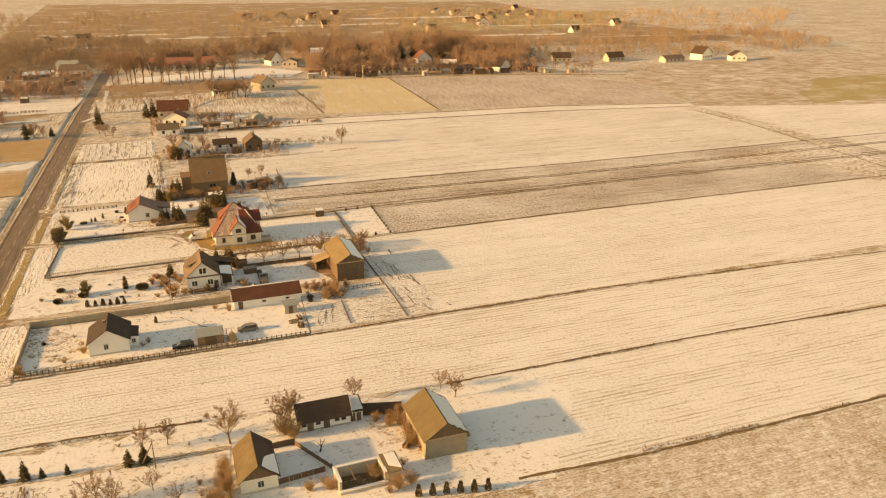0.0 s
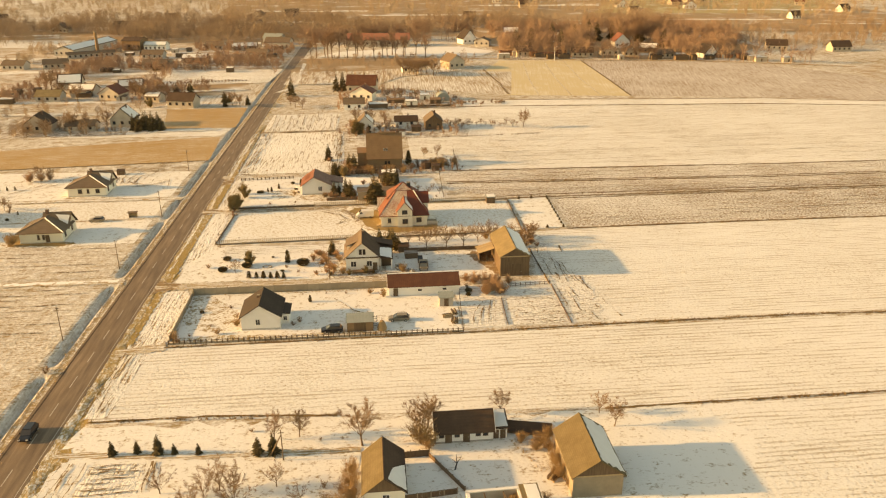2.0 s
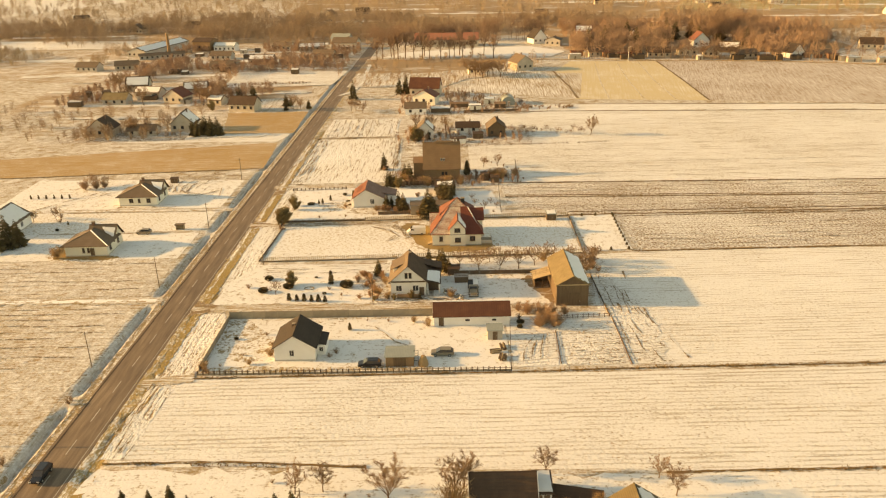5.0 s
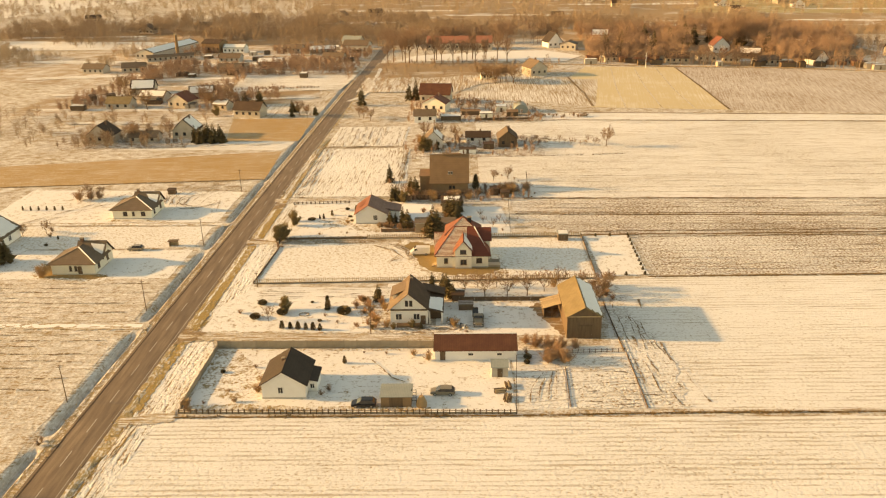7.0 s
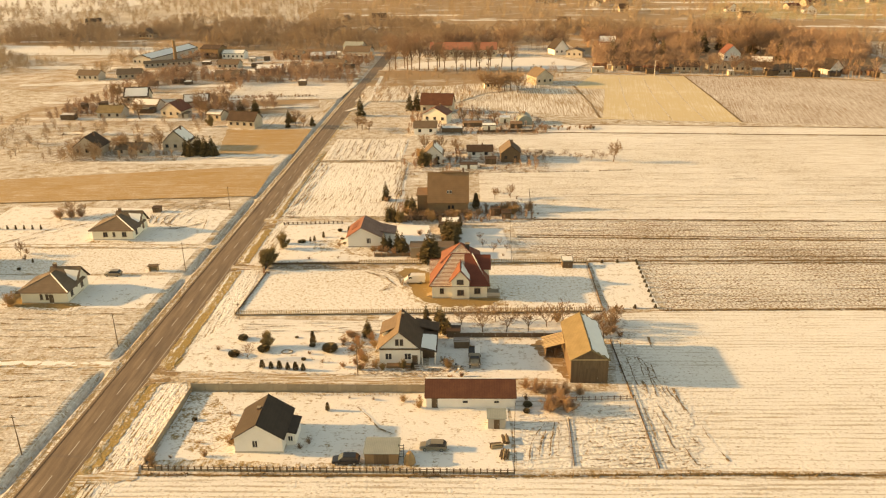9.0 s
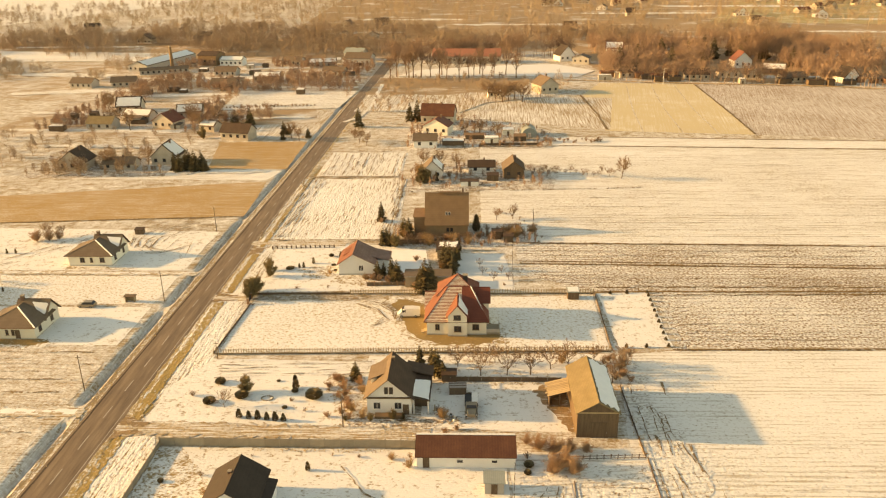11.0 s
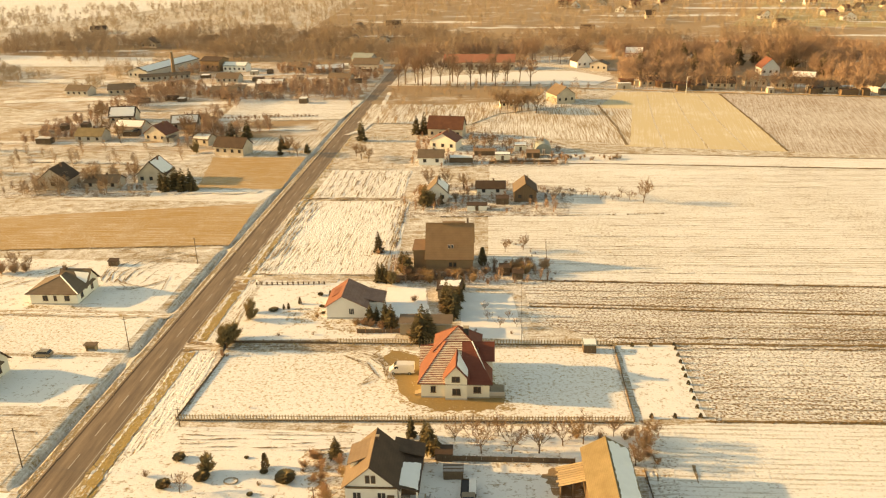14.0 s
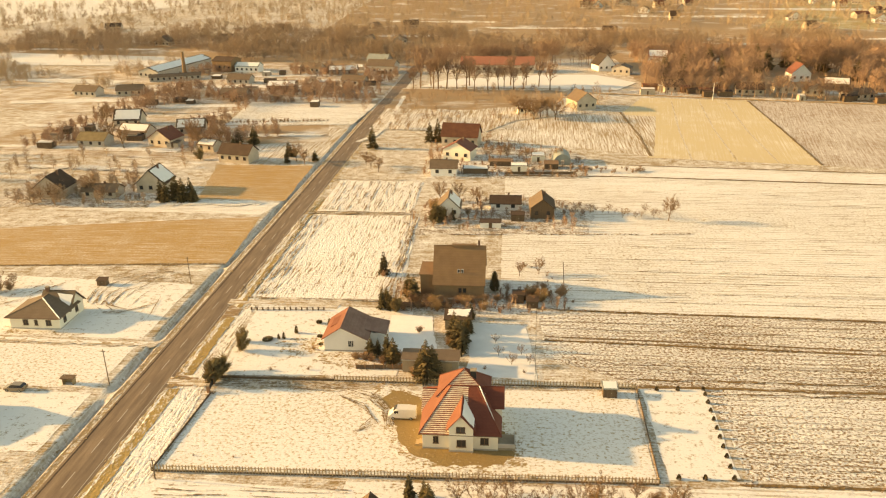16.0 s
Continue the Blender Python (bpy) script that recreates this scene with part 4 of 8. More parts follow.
# long rusty-roofed shed
h = thing("shed", "long low white shed with a rusty dark-red sheet roof", "shed", 70.3, 21.8)
part("wall", boxes((-8.0, -1.8, 0, 8.0, 1.8, 2.2)), "wall_white", h)
bm = bmesh.new()
slab(bm, [(-8.3, -2.2, 2.35), (8.2, -2.2, 2.35), (8.2, 1.6, 4.1), (-8.3, 1.6, 4.1)], 0.14)
part("roof", bm, "roof_rust", h)
bm = bmesh.new()
slab(bm, [(-8.3, 1.6, 4.1), (8.2, 1.6, 4.1), (8.2, 2.6, 3.3), (-8.3, 2.6, 3.3)], 0.14)
part("roof", bm, "roof_rust", h)
part("back_wall", boxes((-8.0, 1.4, 2.2, 8.0, 1.6, 3.9)), "wall_white", h)
part("ridge_snow", boxes((-8.2, 1.45, 4.1, 8.1, 1.85, 4.2)), "snow", h, "line of snow along the roof ridge")
put_window(h, 4.6, -1.8, 1.1, 0.9, 0.5, sill=False, bars=0)
put_door(h, -6.5, -1.8, 0, 0.9, 1.9)
put_window(h, -1.0, -1.8, 1.1, 0.9, 0.5, sill=False, bars=0)

# brown-roofed house with porch
h = thing("house", "white house with a steep brown gable roof and a porch", "house", 56.4, 39.6)
# sunlit west slope painted paler than the shaded east slope
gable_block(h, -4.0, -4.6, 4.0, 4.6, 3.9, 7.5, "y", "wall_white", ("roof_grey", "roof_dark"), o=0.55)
for xx in (-2.2, 1.6):
    put_window(h, xx, -4.6, 1.4, 1.2, 1.3, bars=1)
for xx in (-0.45, 0.45):
    put_window(h, xx, -4.6, 4.5, 0.55, 1.25, bars=0, frame_mat="frame_brown", sill=False)
part("gable_ledge", boxes((-3.9, -4.85, 3.55, 3.9, -4.6, 3.8)), "wood_dark", h)
put_window(h, -4.0, 0.5, 1.4, 1.2, 1.3, "-x")
part("annex", boxes((4.0, -1.5, 0, 7.0, 4.4, 2.9)), "wall_white", h)
bm = bmesh.new()
slab(bm, [(3.3, -4.6, 3.9), (7.4, -4.6, 3.0), (7.4, 4.9, 3.0), (3.3, 4.9, 3.9)], 0.14)
part("annex_roof", bm, "roof_dark", h)
snow_on(h, [(3.9, -4.2, 3.83), (7.2, -4.4, 3.1), (7.25, 2.4, 3.1), (4.4, 1.6, 3.72)], 5, jit=0.3)
for xx in (4.4, 7.0):
    part("porch_post", boxes((xx - 0.12, -4.3, 0, xx + 0.12, -4.06, 3.0)), "frame_white", h)
part("porch_wall", boxes((4.3, -1.7, 0, 7.0, -1.5, 2.6)), "wood_dark", h)
put_door(h, 3.0, -4.6, 0.2, 0.9, 2.0)
part("veranda", boxes((-2.6, -5.9, 0, 2.6, -4.6, 0.55)), "wall_brown", h)
bm = bmesh.new()
slab(bm, [(-4.1, -1.5, 5.45), (-0.7, -1.5, 6.98), (-0.7, 3.7, 6.98), (-4.1, 3.7, 5.45)], 0.16)
part("dormer_roof", bm, "roof_grey", h)
dm = part("dormer", boxes((-3.6, -1.1, 3.9, -1.9, 3.3, 5.5)), "wall_cream", h)
for yy in (0.0, 2.2):
    put_window(h, -3.6, yy, 4.4, 0.9, 0.8, "-x", sill=False)
put_chimney(h, 0.3, 2.6, 6.8, 7.9, 0.45)
part("rear_annex", boxes((3.6, 4.4, 0, 7.2, 6.6, 3.0)), "wall_brown", h)
part("rear_roof", slab(bmesh.new(), [(2.6, 3.4, 4.75), (7.6, 3.4, 3.5), (7.6, 7.0, 3.5), (2.6, 7.0, 4.75)], 0.16), "roof_dark", h)

# barn behind it
def gable_boards(parent, a0, a1, y, eave, ridge, mat="wood_dark"):
    """A boarded gable triangle standing proud of the wall."""
    bm = bmesh.new()
    f0 = [bm.verts.new((x, y - .07, z)) for x, z in ((a0, eave), (a1, eave), ((a0 + a1) / 2, ridge))]
    f1 = [bm.verts.new((x, y - .004, z)) for x, z in ((a0, eave), (a1, eave), ((a0 + a1) / 2, ridge))]
    bm.faces.new(f0)
    bm.faces.new(f1)
    for i in range(3):
        bm.faces.new((f0[i], f0[(i + 1) % 3], f1[(i + 1) % 3], f1[i]))
    bmesh.ops.recalc_face_normals(bm, faces=bm.faces)
    part("gable", bm, mat, parent, "dark boarded gable")


def barn(x, y, w, d, eave, ridge, wall, roof, snowy, label, door=True):
    b_ = thing("barn", label, "barn", x, y)
    gable_block(b_, -w / 2, -d / 2, w / 2, d / 2, eave, ridge, "y", wall, roof, o=0.35, base=False)
    gable_boards(b_, -w / 2 + .1, w / 2 - .1, -d / 2, eave + .13, ridge - .05)
    part("gable_trim", boxes((-w / 2 + 0.1, -d / 2 - 0.08, eave - 0.12, w / 2 - 0.1, -d / 2 - 0.002, eave + 0.12)), "wood_pale", b_)
    if door:
        put_door(b_, 0.3, -d / 2, 0, 2.8, min(3.0, eave - 0.5))
    if snowy:
        k = (ridge - eave) / (w / 2)
        snow_on(b_, [(0.25, -d / 2 - 0.2, ridge - 0.25 * k + 0.18), (w / 2 + 0.25, -d / 2 - 0.2, eave - 0.25 * k + 0.18), (w / 2 + 0.25, d / 2 + 0.2, eave - 0.25 * k + 0.18), (0.25, d / 2 + 0.2, ridge - 0.25 * k + 0.18)], 9, jit=0.45)
    return b_


bn = barn(92.7, 36.2, 7.0, 15.2, 5.0, 7.05, "wood_dark", "roof_asbestos", True, "wooden barn with a grey corrugated roof, snow on its shaded slope")
part("leanto_wall", boxes((-7.2, 5.9, 0, -3.6, 6.0, 2.3)), "wood_dark", bn)
for xx, yy in ((-7.2, 1.9), (-5.4, 1.9), (-7.2, 3.9)):
    part("leanto_post", boxes((xx - .09, yy - .09, 0, xx + .09, yy + .09, 2.35 + (xx + 7.6) * .3)), "wood_dark", bn)
part("leanto_boarding", boxes((-7.25, 2.0, 0, -7.15, 5.9, 1.5)), "wood_dark", bn)
for i in range(9):
    y0 = 1.5 + i * .54
    o = .25 * math.sin(i * 2.3)
    part("leanto_board", slab(bmesh.new(), [(-7.7 + o, y0, 2.4 + .3 * o), (-3.6, y0, 3.6), (-3.6, y0 + .44, 3.6), (-7.7 + o, y0 + .46, 2.4 + .3 * o)], 0.07), "wood_pale", bn)

# red-roofed villa
h = thing("house", "cream two-storey villa with a steep red tiled roof", "house", 68.2, 72.0)
# west hip takes the orange: sunlight on red tiles put into the colour
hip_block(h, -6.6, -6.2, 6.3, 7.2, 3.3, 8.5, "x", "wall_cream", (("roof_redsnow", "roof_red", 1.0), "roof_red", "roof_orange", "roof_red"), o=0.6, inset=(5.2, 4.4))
# front cross gable, its sunlit slope painted orange, snow left on its shaded slope
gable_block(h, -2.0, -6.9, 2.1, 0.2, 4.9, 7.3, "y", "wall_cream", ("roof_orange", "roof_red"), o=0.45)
snow_on(h, [(0.25, -6.9, 7.18), (2.3, -7.0, 4.86), (2.3, -3.6, 4.86), (0.3, -1.2, 7.1)], 6, lift=0.2, jit=0.3)
# raised rear pyramid, sun on its west face painted as orange
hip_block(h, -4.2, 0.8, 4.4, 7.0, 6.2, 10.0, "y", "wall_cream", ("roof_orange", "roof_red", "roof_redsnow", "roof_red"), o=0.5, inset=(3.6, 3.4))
# wings to the west (garage) and to the east
gable_block(h, -7.0, 0.5, -2.4, 7.0, 3.1, 5.6, "x", "wall_cream", ("roof_redsnow", "roof_red"), o=0.45, base=False)
gable_block(h, 2.0, -1.0, 6.9, 5.2, 5.4, 7.4, "x", "wall_cream", "roof_red", o=0.4, base=False)
part("hip_snow", tube(bmesh.new(), (2.9, 0.5, 8.55), (5.5, -4.3, 4.95), 0.13, 0.11, 6), "snow", h, "line of snow along the hip")
part("gutter", tube(bmesh.new(), (-7.2, -6.86, 3.3), (6.9, -6.86, 3.3), 0.08, 0.08, 6), "frame_brown", h)
put_chimney(h, 1.7, 3.4, 7.5, 10.0, 1.0, "plastic")
for xx, w_ in ((-4.3, 0.8), (4.0, 1.3)):
    put_window(h, xx, -6.2, 1.3, w_, 1.2, frame_mat="frame_brown")
put_window(h, 0.1, -6.9, 1.2, 1.4, 1.2, frame_mat="frame_brown")
put_window(h, 0.0, -6.9, 4.0, 1.4, 1.0, frame_mat="frame_brown")
for yy in (-4.5, -2.5):
    put_window(h, 6.3, yy, 1.2, 1.2, 1.3, "+x", frame_mat="frame_brown")
part("terrace", boxes((6.3, -6.0, 0, 9.2, -2.0, 0.5)), "concrete", h)
part("terrace_wall", boxes((9.05, -6.0, 0.5, 9.2, -2.0, 1.3), (6.3, -6.0, 0.5, 9.05, -5.85, 1.3)), "wall_grey", h)
part("steps", boxes((-7.9, -5.6, 0, -6.2, -4.2, 0.35), (-7.3, -5.6, 0.35, -6.2, -4.2, 0.6)), "wood_pale", h)

# white house with an orange roof
h = thing("house", "single-storey white house with an orange-red tiled roof", "house", 41.9, 102.8)
gable_block(h, -4.5, -4.6, 4.5, 4.6, 3.1, 5.7, "y", "wall_white", ("roof_orange", "roof_frosted"), o=0.5, rx=0.42)
put_window(h, 1.2, -4.6, 1.2, 1.1, 1.4, bars=2)
bm = bmesh.new()
slab(bm, [(-3.7, -1.4, 4.1), (-2.0, -1.4, 5.05), (-2.0, 2.6, 5.05), (-3.7, 2.6, 4.1)], 0.14)
part("dormer", bm, "roof_redbrown", h)
part("annex", boxes((4.5, -1.0, 0, 8.0, 4.4, 2.6)), "wall_white", h)
bm = bmesh.new()
slab(bm, [(3.6, -1.4, 3.75), (8.3, -1.4, 2.7), (8.3, 4.9, 2.7), (3.6, 4.9, 3.75)], 0.14)
part("annex_roof", bm, "roof_frosted", h)
put_window(h, -4.5, -1.0, 1.2, 1.2, 1.2, "-x")

h = thing("outbuilding", "grey-brown rendered outbuilding with a flat dull brown roof", "outbuilding", 60.6, 92.6)
part("wall", boxes((-5.6, -2.0, 0, 5.6, 2.0, 2.9)), "concrete", h)
part("roof", boxes((-5.9, -2.3, 2.9, 5.9, 2.3, 3.08)), "roof_grey", h)
part("gutter", tube(bmesh.new(), (-5.9, -2.36, 2.95), (5.9, -2.36, 2.95), 0.08, 0.08, 6), "metal", h)
put_door(h, 3.2, -2.0, 0, 2.2, 2.2, mat="wood_pale")
h = thing("outbuilding", "pale boarded outbuilding with a snowy lean-to roof", "outbuilding", 65.0, 111.0)
part("wall", boxes((-2.8, -2.0, 0, 2.8, 2.2, 2.6)), "wood_pale", h)
bm = bmesh.new()
slab(bm, [(-3.1, -2.3, 2.75), (3.1, -2.3, 2.75), (3.1, 2.5, 3.3), (-3.1, 2.5, 3.3)], 0.14)
part("roof", bm, "roof_dark", h)
snow_on(h, [(-2.6, -0.6, 2.98), (2.6, -1.2, 2.9), (2.8, 2.2, 3.28), (-2.6, 2.0, 3.26)], 8, jit=0.9)
put_door(h, 1.6, -2.0, 0, 1.0, 2.0)

# tall brown house
h = thing("house", "tall brown house with a steep brown sheet roof", "house", 64.3, 131.0)
gable_block(h, -6.0, -6.0, 6.0, 6.0, 4.0, 11.4, "x", "wall_brown", "roof_brown", o=0.35)
for zz, yy in ((6.3, -4.4),):
    for xx in (-0.1, 0.75):
        put_window(h, xx, yy + 0.05, zz, 0.45, 0.8, frame_mat="frame_white", bars=0, sill=False)
for xx in (0.3, 1.4):
    put_window(h, xx, -6.0, 1.8, 0.7, 1.1, frame_mat="frame_brown", bars=0)
part("side_wing", boxes((-9.4, -4.5, 0, -6.0, 3.0, 5.6)), "wall_brown", h)
part("side_roof", boxes((-9.7, -4.8, 5.6, -6.0, 3.3, 5.8)), "roof_brown", h)
part("ridge_box", boxes((-2.0, -0.5, 11.3, 4.0, 0.5, 11.9)), "roof_brown", h)
put_chimney(h, 4.6, 0.3, 10.8, 12.8, 0.5)

# bungalows west of the road
def bungalow(x0, y0, w, label, wins, door_x):
    """A hipped front block and a rear wing whose ridge runs across it, with snow left in the valley."""
    b_ = thing("bungalow", label, "house", x0, y0, group="bungalows by the road")
    hip_block(b_, 0, 0, w, 7.8, 3.0, 5.5, "y", "wall_cream", "roof_grey", o=0.7, inset=(5.4, 1.6))
    gable_block(b_, w * 0.42, 4.8, w - 0.02, 10.6, 2.95, 5.95, "x", "wall_cream", ("roof_grey", "roof_dark"), o=0.6, base=False)
    for xx, ww in wins:
        put_window(b_, w * xx, 0, 1.1, ww, 1.2, frame_mat="frame_brown")
    if door_x:
        put_door(b_, w * door_x, 0, 0.2, 0.9, 2.0)
    for yy in (2.2, 7.4):
        put_window(b_, w, yy, 1.1, 1.0, 1.2, "+x", frame_mat="frame_brown")
    put_chimney(b_, w * 0.47, 7.7, 5.5, 6.9, 0.7)
    snow_on(b_, [(w * 0.78, 6.0, 4.19), (w * 1.0, 5.0, 3.15), (w * 1.03, 7.0, 5.22), (w * 0.68, 7.2, 5.43)], 5, lift=0.24, jit=0.35)
    part("hip_cap", tube(bmesh.new(), (w / 2, 4.7, 5.56), (w + 0.66, -0.66, 3.12), 0.16, 0.14, 6), "snow", b_, "line of snow along the hip")
    part("gutter", tube(bmesh.new(), (-0.7, -0.78, 2.98), (w + 0.7, -0.78, 2.98), 0.08, 0.08, 6), "frame_brown", b_)
    return b_


bungalow(-36.0, 104.2, 11.7, "cream bungalow with a grey-brown hipped roof and chimney", ((0.32, 1.1), (0.53, 0.6), (0.78, 1.1)), 0)
bungalow(-34.6, 63.2, 11.0, "cream bungalow with a brown hipped roof, snow in the valley", ((0.44, 0.5), (0.56, 0.5)), 0.65)
h = thing("house", "house behind trees with a snow-covered roof", "house", -61.5, 84.0)
gable_block(h, -5, -6, 5, 6, 3.2, 6.4, "y", "wall_white", "roof_grey", o=0.5)
snow_on(h, [(0.4, -6, 6.3), (5.2, -6, 3.2), (5.2, 6, 3.2), (0.4, 6, 6.3)], 4, lift=0.22, jit=0.5)
for yy in (-3, 0.5):
    put_window(h, 5, yy, 1.2, 1.1, 1.3, "+x")
put_window(h, 0, -6, 1.2, 1.2, 1.3)

# old farmstead in the south
h = thing("stable", "whitewashed stable with a dark roof and plank doors", "stable", 72.6, -34.0)
gable_block(h, -4.6, -2.4, 4.6, 2.4, 2.1, 4.3, "x", "wall_white", "roof_dark", o=0.35, trim="frame_white")
for xx in (-2.6, 0.3):
    put_door(h, xx, -2.4, 0, 0.95, 1.75)
for xx in (-3.7, -1.2, 2.2, 3.4):
    put_window(h, xx, -2.4, 1.15, 0.7, 0.45, frame_mat="frame_brown", bars=0, sill=False)
part("annex", boxes((4.6, -1.9, 0, 7.0, 2.0, 2.0)), "wall_white", h)
bm = bmesh.new()
slab(bm, [(4.4, -2.2, 2.1), (7.3, -2.2, 2.1), (7.3, 2.3, 2.9), (4.4, 2.3, 2.9)], 0.12)
part("annex_roof", bm, "roof_dark", h)
snow_on(h, [(4.6, -1.9, 2.2), (7.1, -1.9, 2.2), (7.1, 2.1, 2.9), (4.6, 2.1, 2.9)], 3)
for xx in (5.2, 6.3):
    put_door(h, xx, -1.9, 0, 0.7, 1.6)
h = thing("hay_shelter", "low dark timber shelter with a sagging tarred roof", "shelter", 83.6, -34.6, 0, -14)
gable_block(h, -3.9, -1.0, 3.4, 1.0, 0.8, 1.7, "x", "wood_dark", "roof_dark", o=0.25, base=False)
fb = barn(90.2, -45.6, 7.4, 11.6, 3.7, 6.3, "concrete", "roof_mossy", True, "big old barn with a mossy corrugated roof, snow on one slope", door=False)
h = thing("farmhouse", "old farmhouse with a mossy corrugated gable roof", "house", 59.4, -45.6)
# east slope coloured darker than the mossy west one: its shade painted in
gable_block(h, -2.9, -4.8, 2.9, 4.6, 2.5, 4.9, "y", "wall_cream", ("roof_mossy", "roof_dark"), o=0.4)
snow_on(h, [(0.5, -4.9, 4.6), (3.2, -5.0, 2.4), (3.2, 1.0, 2.4), (1.3, -1.5, 3.95)], 2, lift=0.22)
gable_boards(h, -2.8, 2.8, -4.8, 2.6, 4.85)
put_window(h, 0.2, -4.8, 0.9, 0.9, 1.1)
h = thing("ruined_shed", "roofless ruined shed with snow on its wall tops", "ruin", 76.0, -53.2, 0, 2)
for nm, q in (("back_wall", (-5.0, 1.9, 0, 2.8, 2.3, 2.2)), ("side_wall", (-5.0, -1.9, 0, -4.6, 1.9, 2.2)), ("front_wall", (-5.0, -2.3, 0, 2.8, -1.9, 0.5)), ("cross_wall", (2.4, -1.9, 0, 2.8, 1.9, 2.1))):
    w_ = part(nm, boxes(q), "wall_old", h)
    part("snow_cap", boxes((q[0] - .06, q[1] - .06, q[5], q[3] + .06, q[4] + .06, q[5] + .14)), "snow", w_)
for xx in (-2.4, 0.4):
    part("beam", boxes((xx - .08, -1.9, 1.9, xx + .08, 1.9, 2.06)), "wood_dark", h)
part("earth_floor", boxes((-4.6, -1.9, 0, 2.4, 1.9, 0.2)), "baulk", h, "dark earth and rubble")
part("annex", boxes((2.8, -2.0, 0, 5.2, 2.2, 2.0)), "wall_old", h)
part("annex_roof", slab(bmesh.new(), [(2.7, -2.3, 2.1), (5.5, -2.3, 2.1), (5.5, 2.5, 2.5), (2.7, 2.5, 2.5)], .12), "roof_asbestos", h)
snow_on(h, [(3.4, -0.6, 2.25), (5.3, -1.9, 2.15), (5.3, 2.3, 2.5), (3.4, 2.3, 2.5)], 3)


# ---- vegetation ----
def blade(V, F, a, b, w, rng):
    """A thin twig: one narrow kite from a to b."""
    a, b = Vector(a), Vector(b)
    s = (b - a).cross(Vector((rng.uniform(-1, 1), rng.uniform(-1, 1), rng.uniform(-1, 1)))).normalized() * w / 2
    m_ = a + (b - a) * 0.35
    i = len(V)
    V += [a, m_ + s, b, m_ - s]
    F.append((i, i + 1, i + 2, i + 3))


def limb(V, F, a, b, r0, r1, sides=4):
    a, b = Vector(a), Vector(b)
    d = (b - a).normalized()
    s = d.orthogonal().normalized()
    u = d.cross(s)
    i = len(V)
    for p, r in ((a, r0), (b, r1)):
        V += [p + (s * math.cos(2 * math.pi * k / sides) + u * math.sin(2 * math.pi * k / sides)) * r for k in range(sides)]
    for k in range(sides):
        F.append((i + k, i + (k + 1) % sides, i + sides + (k + 1) % sides, i + sides + k))


def raw_mesh(name, V, F, mat):
    me = bpy.data.meshes.new(name)
    me.from_pydata([tuple(v) for v in V], [], F)
    me.materials.append(M[mat])
    me.update()
    return me


def bare_crown(seed, h, spread, rise=0.35, levels=3, twigs=7, tw=0.045):
    """Trunk, rising limbs that fan out from it, and a rounded crown of fine twigs, of a leafless tree h metres high."""
    rng = random.Random(seed)
    V, F, cV, cF = [], [], [], []
    top = Vector((rng.uniform(-.03, .03) * h, rng.uniform(-.03, .03) * h, h * (rise + .12)))
    limb(V, F, (0, 0, -0.1), top * .55, h * 0.024, h * 0.018, 6)
    limb(V, F, top * .55, top, h * 0.018, h * 0.012, 6)

    def turned(d, amount):
        return (d + Vector((rng.gauss(0, amount), rng.gauss(0, amount), rng.gauss(.10, amount * .6)))).normalized()

    n = 9
    for i in range(n):
        a = 2.4 * i + rng.uniform(-.4, .4)
        tilt = spread * (.25 + 1.05 * ((i * 5) % n) / n)
        d = Vector((math.cos(a) * tilt, math.sin(a) * tilt, 1)).normalized()
        p = top * rng.uniform(.55, 1.0)
        ln = (h - p.z) * rng.uniform(.80, 1.0) / max(.6, d.z) * (.78 if tilt > .8 * spread else 1)
        mid = p + d * ln * .5
        d2 = (d + Vector((0, 0, .35))).normalized()
        end = mid + d2 * ln * .45
        limb(V, F, p, mid, h * 0.0078, h * 0.0045, 4)
        limb(V, F, mid, end, h * 0.0045, h * 0.0015, 3)
        for j in range(8):
            k = .22 + .78 * (j + rng.random()) / 8
            q = p + (mid - p) * k * 2 if k < .5 else mid + (end - mid) * (k - .5) * 2
            d3 = turned(d, .62)
            l3 = h * rng.uniform(.12, .24) * (1.15 - .55 * k)
            r_ = q + d3 * l3
            limb(cV, cF, q, r_, h * 0.0034, h * 0.0014, 3)
            for _ in range(twigs):
                u = q + (r_ - q) * rng.uniform(.2, 1)
                d4 = turned(d3, .55)
                blade(cV, cF, u, u + d4 * h * rng.uniform(.05, .13), tw, rng)
    return V, F, cV, cF


def shrub_crown(seed, h, r, n=130, tw=0.05):
    """Stems fanning out from the ground and fine twigs filling an uneven, open dome."""
    rng = random.Random(seed)
    V, F, cV, cF = [], [], [], []
    stems = []
    limb(V, F, (0, 0, -0.1), (0, 0, 0.22), .12 * r, .08 * r, 6)
    for i in range(13):
        a = rng.uniform(0, 6.283)
        k = rng.uniform(.15, .85)
        e = Vector((math.cos(a) * r * k, math.sin(a) * r * k, h * rng.uniform(.55, .9) * (1 - .45 * k * k)))
        limb(cV, cF, (e.x * .08, e.y * .08, 0.1), e, 0.03, 0.012, 4)
        stems.append(e)
    for _ in range(n):
        e = rng.choice(stems)
        k = rng.uniform(.08, 1.0)
        p = e * k + Vector((rng.gauss(0, .13) * r, rng.gauss(0, .13) * r, 0))
        p.z = max(0.02, p.z)
        d = Vector((e.x / r + rng.gauss(0, .45), e.y / r + rng.gauss(0, .45), 1.1 + rng.gauss(0, .35))).normalized()
        blade(cV, cF, p, p + d * h * rng.uniform(.12, .28), tw, rng)
    return V, F, cV, cF


